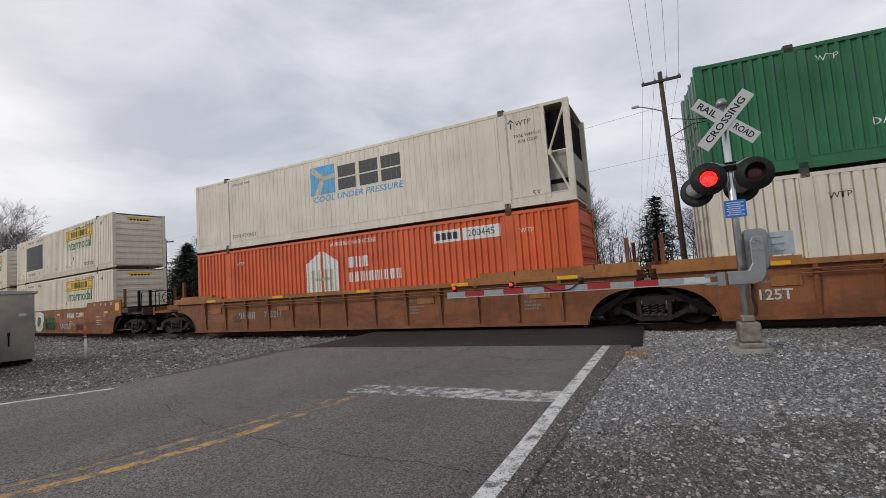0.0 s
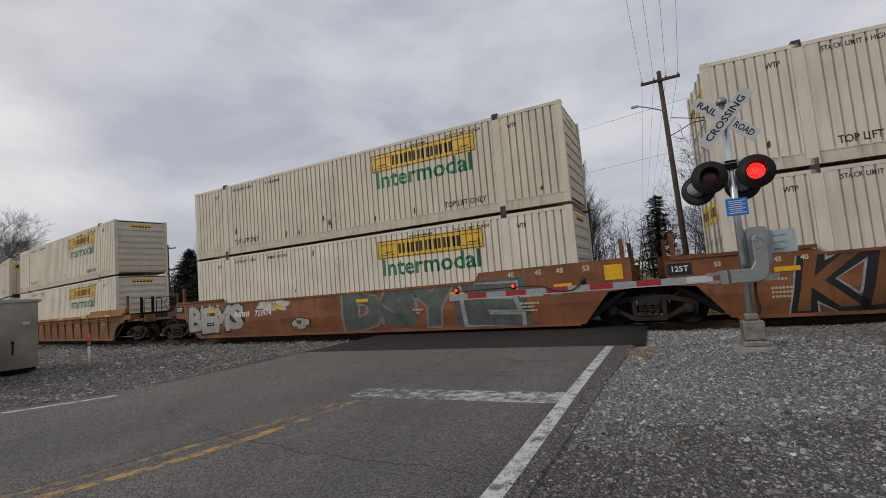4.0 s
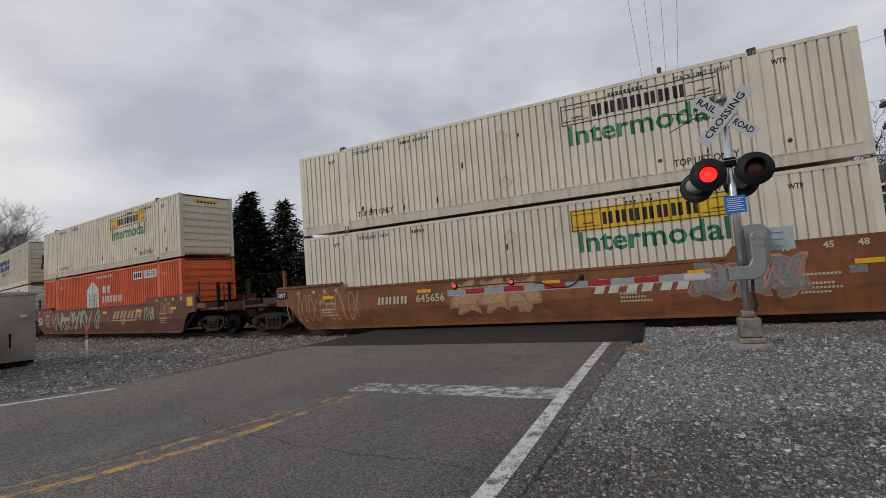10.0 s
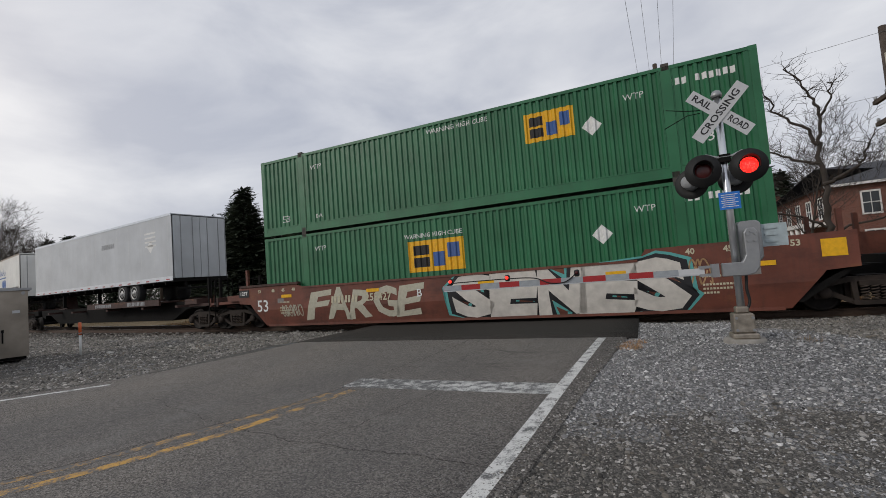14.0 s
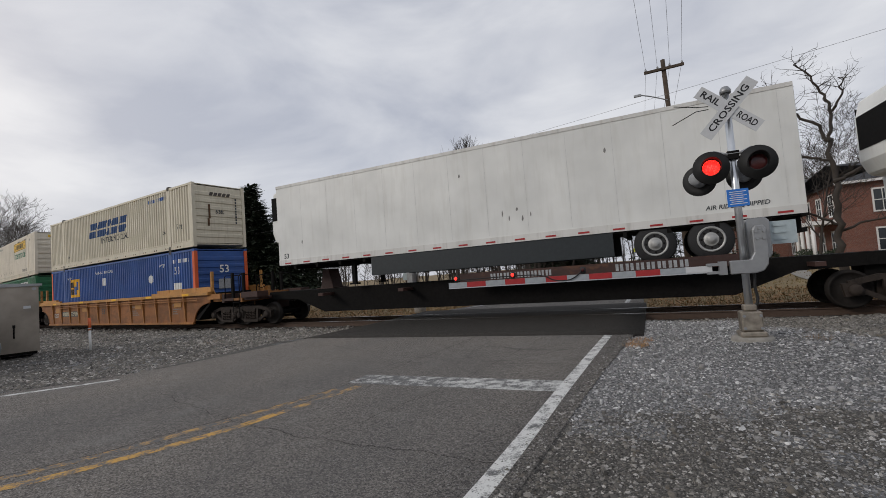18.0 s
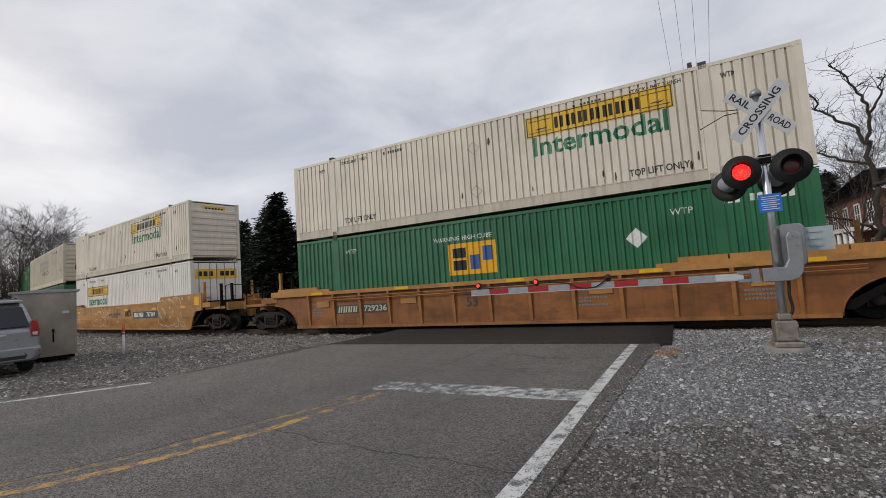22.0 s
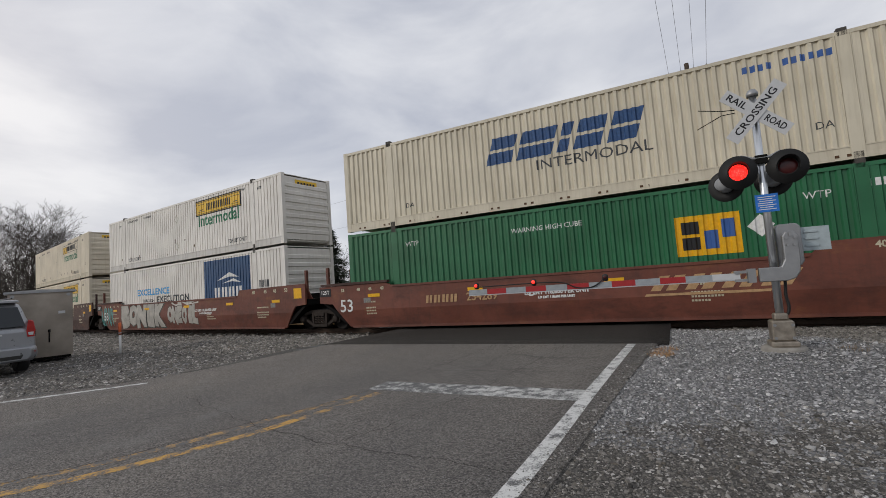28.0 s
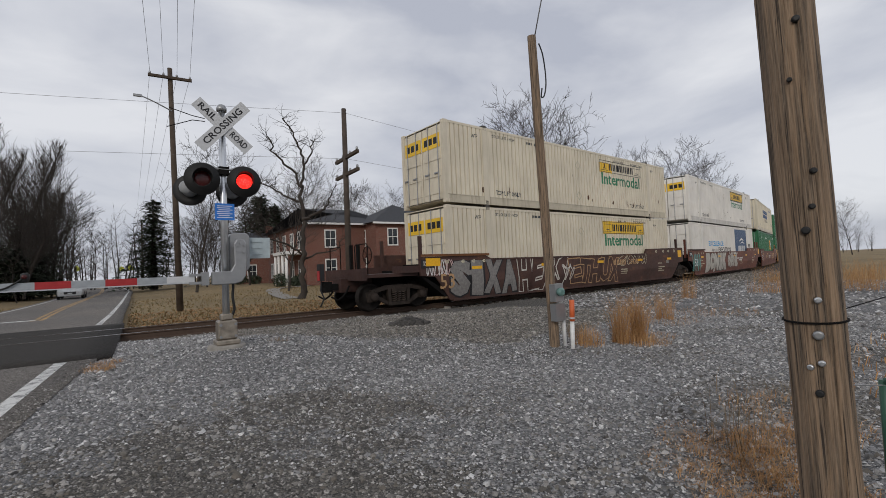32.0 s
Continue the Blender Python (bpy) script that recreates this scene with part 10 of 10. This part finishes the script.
# far woods: thin bare stems in one mass each
def woods(x0, x1, y0, y1, n, h0, h1, seed, label):
    rnd = random.Random(seed)
    segs = []
    for _ in range(n):
        x, y, h = rnd.uniform(x0, x1), rnd.uniform(y0, y1), rnd.uniform(h0, h1)
        z = field_height(x, y) - 0.2
        p, r = Vector((x, y, z)), 0.012 * h + 0.02
        d = Vector((rnd.gauss(0, 0.06), rnd.gauss(0, 0.06), 1))
        steps = 8
        for k in range(steps):
            d = (d + Vector((rnd.gauss(0, 0.07), rnd.gauss(0, 0.07), 0.1))).normalized()
            q = p + d * h / steps
            segs.append((tuple(p), tuple(q), r * (1 - 0.9 * k / steps), r * (1 - 0.9 * (k + 1) / steps)))
            p = q
            if k > 0:
                for _ in range(3):
                    a = rnd.uniform(0, 6.283)
                    e = Vector((math.cos(a) * 0.8, math.sin(a) * 0.8, rnd.uniform(0.35, 1.0))).normalized()
                    b0, L = p, h * rnd.uniform(0.12, 0.26)
                    for j in range(2):
                        b1 = b0 + e * L * 0.5
                        segs.append((tuple(b0), tuple(b1), 0.035 - 0.015 * j, 0.02 - 0.01 * j))
                        for _ in range(2):
                            e2 = (e + Vector((rnd.gauss(0, 0.6), rnd.gauss(0, 0.6), rnd.gauss(0.2, 0.4)))).normalized()
                            segs.append((tuple(b1), tuple(b1 + e2 * L * rnd.uniform(0.35, 0.65)), 0.02, 0.0))
                        b0, e = b1, (e + Vector((rnd.gauss(0, 0.25), rnd.gauss(0, 0.25), 0.2))).normalized()
    tagged(new("woods", tubes_mesh("woods", segs, M_BARK, 3)), label, "woods", kind="stuff")


WOODS = "grey-brown mass of bare winter woods in the distance"
woods(-120, -22, 46, 62, 210, 4.2, 7.6, 51, WOODS)
woods(-46, 26, 96, 116, 150, 8, 13, 52, WOODS)
woods(18, 105, 76, 94, 150, 9, 14, 53, WOODS)
woods(-22, -8.5, 38, 62, 42, 4, 8, 54, "bare thicket of saplings beside the road")
woods(110, 420, 60, 150, 120, 8, 13, 55, WOODS)
woods(-260, -110, 20, 60, 90, 7, 12, 56, WOODS)
woods(-105, -68, 21, 38, 110, 6, 9.5, 57, "bare winter thicket along the track")


# ---- cars ----
def loft(rows):
    """Joins rings of equal length into a closed body."""
    bm = bmesh.new()
    rings = [[bm.verts.new((x, y, z)) for y, z in ring] for x, ring in rows]
    n = len(rings[0])
    for a, b in zip(rings, rings[1:]):
        for i in range(n):
            bm.faces.new((a[i], a[(i + 1) % n], b[(i + 1) % n], b[i])).smooth = True
    bm.faces.new(rings[0][::-1])
    bm.faces.new(rings[-1])
    bmesh.ops.recalc_face_normals(bm, faces=bm.faces[:])
    return bm


def car_ring(w, z0, belt, top, wtop):
    """A car's cross-section; top equal to belt leaves the cabin out."""
    zm = z0 + (belt - z0) * 0.5
    half = [(w * 0.9, z0), (w * 0.985, z0 + 0.08), (w, zm), (w * 0.985, belt - 0.06), (w * 0.95, belt), ((w * 0.95 + wtop) / 2, (belt + top) / 2), (wtop, top - 0.06 * (top > belt)), (wtop * 0.85, top)]
    return half + [(-y, z) for y, z in half[::-1]]


def panel(points, thick=0.012):
    """A flat plate over a closed loop of corners, pushed inwards."""
    bm = bmesh.new()
    a = [bm.verts.new(p) for p in points]
    f = bm.faces.new(a)
    f.normal_update()
    n = f.normal.copy()
    b = [bm.verts.new(Vector(p) - n * thick) for p in points]
    bm.faces.new(b[::-1])
    for i in range(len(a)):
        bm.faces.new((a[i], b[i], b[(i + 1) % len(a)], a[(i + 1) % len(a)]))
    bmesh.ops.recalc_face_normals(bm, faces=bm.faces[:])
    return bm


M_CAR_GLASS = plain("tinted_car_glass", (0.02, 0.024, 0.028), 0.06, vary=0.05)
M_TAIL = plain("red_tail_lens", (0.38, 0.02, 0.018), 0.2)
M_CAR_BLACK = plain("car_black_trim", (0.02, 0.02, 0.02), 0.5)


def car_wheel(root, x, y, r=0.33):
    s = 1 if y > 0 else -1
    w = part("wheel", bmesh.new(), None, root, m=Matrix.Translation((x, y, r)))
    part("tyre", lathe(bmesh.new(), [(r * 0.6, -0.1), (r * 0.93, -0.105), (r, -0.07), (r, 0.07), (r * 0.93, 0.105), (r * 0.6, 0.1)], (0, 0, 0), "y", 24), M_TYRE, w)
    rim = lathe(bmesh.new(), [(r * 0.62, 0.07 * s), (r * 0.6, 0.1 * s), (r * 0.5, 0.075 * s), (r * 0.2, 0.08 * s), (r * 0.16, 0.095 * s)], (0, 0, 0), "y", 20)
    part("rim", rim, M_ALU, w, "grey alloy rim")
    for k in range(5):
        a = 2 * math.pi * k / 5
        part("spoke_gap", panel([(0.3 * r * math.cos(a + d) * e, 0.083 * s, 0.3 * r * math.sin(a + d) * e) for d, e in ((-0.25, 0.9), (0.25, 0.9), (0.3, 1.55), (-0.3, 1.55))], 0.006), M_CAR_BLACK, w)


def minivan():
    """Local x runs from the tail to the nose, z from the ground."""
    m = Matrix.Translation((-14.35, 4.5, -0.19)) @ Matrix.Rotation(radians(173), 4, "Z") @ Matrix.Scale(1.05, 4)
    v = thing("minivan", "silver minivan parked on the gravel, seen from its tail", "car", m=m)
    silver = paint("silver_car_finish", (0.3, 0.31, 0.33), 0.32, dirty=0.1, metal=0.55)
    w = 0.93
    rows = [(0.0, car_ring(w * 0.93, 0.42, 0.98, 0.98, 0.78)), (0.05, car_ring(w * 0.97, 0.36, 1.0, 1.06, 0.8)), (0.22, car_ring(w, 0.34, 1.01, 1.42, 0.74)), (0.36, car_ring(w, 0.33, 1.02, 1.6, 0.72)), (0.52, car_ring(w, 0.33, 1.02, 1.7, 0.7)), (1.2, car_ring(w, 0.3, 1.02, 1.75, 0.72)), (2.4, car_ring(w, 0.3, 1.0, 1.74, 0.72)), (3.0, car_ring(w, 0.3, 1.0, 1.64, 0.7)), (3.55, car_ring(w, 0.3, 0.98, 1.25, 0.72)), (3.85, car_ring(w, 0.3, 0.96, 1.0, 0.75)), (4.5, car_ring(w * 0.96, 0.3, 0.84, 0.87, 0.7)), (4.78, car_ring(w * 0.85, 0.32, 0.7, 0.72, 0.6))]
    part("body", loft(rows), silver, v)
    part("rear_window", panel([(0.06, 0.72, 1.1), (0.06, -0.72, 1.1), (0.345, -0.64, 1.56), (0.345, 0.64, 1.56)]), M_CAR_GLASS, v, "dark tinted rear window", Matrix.Translation((-0.035, 0, 0.012)), 0.004)
    part("rear_bumper", loft([(-0.13, car_ring(0.78, 0.36, 0.6, 0.6, 0.72)), (-0.08, car_ring(0.9, 0.32, 0.64, 0.64, 0.8)), (0.12, car_ring(0.955, 0.31, 0.66, 0.66, 0.85)), (0.7, car_ring(0.945, 0.34, 0.6, 0.6, 0.85))]), silver, v)
    part("bumper_step", panel([(-0.135, 0.6, 0.38), (-0.135, -0.6, 0.38), (-0.135, -0.64, 0.46), (-0.135, 0.64, 0.46)]), M_CAR_BLACK, v, "black lower bumper strip")
    for s in (-1, 1):
        lens = loft([(-0.02, [(s * y, z) for y, z in ((0.74, 0.86), (0.86, 0.86), (0.88, 1.0), (0.84, 1.22), (0.76, 1.24), (0.72, 1.0))]), (0.2, [(s * y, z) for y, z in ((0.78, 0.86), (0.945, 0.86), (0.945, 1.0), (0.9, 1.24), (0.8, 1.26), (0.76, 1.0))])])
        tl = part("tail_light", lens, M_TAIL, v, "red wrap-round tail light")
        part("reversing_lens", panel([(-0.026, s * 0.76, 0.9), (-0.026, s * 0.84, 0.9), (-0.026, s * 0.85, 0.97), (-0.026, s * 0.75, 0.97)]), M_WHITE_SIGN, tl, "clear reversing lens")
        part("bumper_reflector", panel([(-0.1, s * 0.74, 0.5), (-0.1, s * 0.86, 0.5), (-0.1, s * 0.86, 0.54), (-0.1, s * 0.74, 0.54)]), M_TAIL, v)
        for x0, x1 in ((0.62, 1.5), (1.58, 2.5), (2.58, 3.2)):
            top = 1.6 if x1 < 3 else 1.5
            part("side_window", panel([(x0, s * 0.9, 1.06), (x1, s * 0.9, 1.06), (x1 - 0.05, s * 0.765, top), (x0 + 0.05, s * 0.765, top)]), M_CAR_GLASS, v)
        part("roof_rail", tube(bmesh.new(), (0.7, s * 0.62, 1.79), (2.7, s * 0.62, 1.79), 0.018, n=6), M_CAR_BLACK, v)
    part("number_plate", panel([(-0.03, 0.16, 0.74), (-0.03, -0.16, 0.74), (-0.03, -0.16, 0.88), (-0.03, 0.16, 0.88)]), M_WHITE_SIGN, v, "pale number plate", Matrix.Translation((-0.012, 0, 0)))
    part("tailgate_handle", box(bmesh.new(), -0.05, -0.01, -0.3, 0.3, 0.93, 0.965), M_ALU, v, "bright tailgate strip")
    part("rear_wiper", tube(bmesh.new(), (0.0, 0.0, 1.11), (0.11, 0.42, 1.2), 0.01, n=5), M_CAR_BLACK, v)
    part("spoiler", loft([(0.3, [(0.66, 1.68), (0.66, 1.72), (-0.66, 1.72), (-0.66, 1.68)]), (0.62, [(0.68, 1.69), (0.68, 1.75), (-0.68, 1.75), (-0.68, 1.69)])]), silver, v)
    for x in (0.95, 3.85):
        for y in (-0.84, 0.84):
            car_wheel(v, x, y)
    return v


def approaching_car():
    v = thing("car", "pale silver crossover approaching on the road", "car")
    coat = paint("pale_car_finish", (0.55, 0.56, 0.56), 0.3, dirty=0.1, metal=0.3)
    w = 0.92
    rows = [(-2.3, car_ring(w * 0.86, 0.3, 0.62, 0.62, 0.7)), (-2.2, car_ring(w * 0.94, 0.26, 0.8, 0.82, 0.72)), (-1.35, car_ring(w, 0.26, 0.96, 1.0, 0.78)), (-1.0, car_ring(w, 0.26, 0.97, 1.2, 0.74)), (-0.5, car_ring(w, 0.26, 0.98, 1.5, 0.66)), (-0.2, car_ring(w, 0.26, 0.98, 1.56, 0.66)), (1.2, car_ring(w, 0.26, 1.0, 1.55, 0.66)), (1.95, car_ring(w, 0.28, 1.0, 1.3, 0.68)), (2.25, car_ring(w * 0.95, 0.34, 0.95, 0.98, 0.7))]
    part("body", loft(rows), coat, v)
    part("windscreen", panel([(-1.27, -0.7, 1.03), (-1.27, 0.7, 1.03), (-0.52, 0.58, 1.48), (-0.52, -0.58, 1.48)]), M_CAR_GLASS, v, "dark windscreen", Matrix.Translation((-0.02, 0, 0.03)))
    part("grille", box(bmesh.new(), -2.325, -2.25, -0.4, 0.4, 0.42, 0.62), M_CAR_BLACK, v, "dark front grille")
    part("front_plate", box(bmesh.new(), -2.34, -2.326, -0.15, 0.15, 0.44, 0.54), M_WHITE_SIGN, v)
    for s in (-1, 1):
        part("headlight", panel([(-2.24, s * 0.5, 0.66), (-2.2, s * 0.8, 0.68), (-2.2, s * 0.82, 0.8), (-2.24, s * 0.52, 0.75)], 0.02), M_ALU, v, "clear headlight", Matrix.Translation((-0.025, 0, 0)))
        part("side_window", panel([(-0.75, s * 0.89, 1.03), (1.5, s * 0.89, 1.03), (1.2, s * 0.72, 1.45), (-0.35, s * 0.72, 1.46)]), M_CAR_GLASS, v)
        part("door_mirror", box(bmesh.new(), -0.95, -0.82, s * 0.95 - 0.07, s * 0.95 + 0.07, 1.0, 1.14), coat, v, edge=0.02)
        for x in (-1.45, 1.35):
            car_wheel(v, x, s * 0.82, 0.32)
    return v


minivan()
APPROACHING = approaching_car()
LANE = smooth_path([(-64, 220), (-18.7, 168), (-8.8, 123.5), (-5.7, 80), (-4.85, 55), (-4.5, 36), (-4.6, 24)], 10)


def lane_pose(back):
    """Place on the oncoming lane, back metres before (-4.7, 52)."""
    pts = LANE[::-1]
    todo = back + 28.0
    for (x0, y0), (x1, y1) in zip(pts, pts[1:]):
        L = math.hypot(x1 - x0, y1 - y0)
        if todo <= L:
            u = todo / L
            x, y = x0 + (x1 - x0) * u, y0 + (y1 - y0) * u
            return pose(x, y, road_height(y) + 0.004, 0, 0, math.degrees(math.atan2(y1 - y0, x1 - x0)))
        todo -= L
    return pose(pts[-1][0], pts[-1][1], road_height(pts[-1][1]) + 0.004, 0, 0, 160)


# green tube gate beside the near pole
def tube_gate():
    g = thing("tube_gate", "dark green steel tube gate beside the pole", "gate", m=pose(2.98, 0.84, 0, 0, 0, -83))
    green = paint("green_gate_paint", (0.03, 0.1, 0.065), 0.4, dirty=0.2)
    for z in (0.49, 0.345, 0.19, 0.02):
        part("rail", tube(bmesh.new(), (0, 0, z), (3.2, 0, z), 0.019, n=10), green, g)
    for x in (0.0, 1.6, 3.2):
        part("upright", tube(bmesh.new(), (x, 0, -0.24 if x else -0.05), (x, 0, 0.5), 0.018, n=8), green, g)
    part("wire", tube(bmesh.new(), (-0.22, -0.1, 0.46), (0.04, 0.0, 0.48), 0.003, n=4), M_GALV, g, "thin tie wire")


tube_gate()


def run(t):
    """Metres that the train has gone by t seconds; it slows a little, more so at the end."""
    return SPEED * t + 0.5 * SLOWING * t * t - 0.045 * max(0.0, t - 28.0) ** 2


def flash_rows(first, second):
    """The light rests in one lamp for half a period, then jumps to the other within a thirtieth of a second."""
    rows, here, k = [(0.0, first)], first, 0
    while True:
        t = math.ceil((0.3215 + 0.7435 * k) * FPS) / FPS
        if t > 31.9:
            return rows + [(32.0, here)]
        there = second if here is first else first
        rows += [(t - 1 / FPS, here), (t, there)]
        here, k = there, k + 1


def motions():
    for ob, first, second in FLASHING:
        walk(ob, flash_rows(first, second))
    times = [0.5 * k for k in range(65)]
    for ob, s0, z in MOVING:
        walk(ob, [(t, track_pose(s0 + run(t), z)) for t in times])
    walk(APPROACHING, [(0.0, lane_pose(105.0))] + [(0.5 * k, lane_pose(min(105.0, 10.0 * (32.0 - 0.5 * k)))) for k in range(43, 65)])


motions()
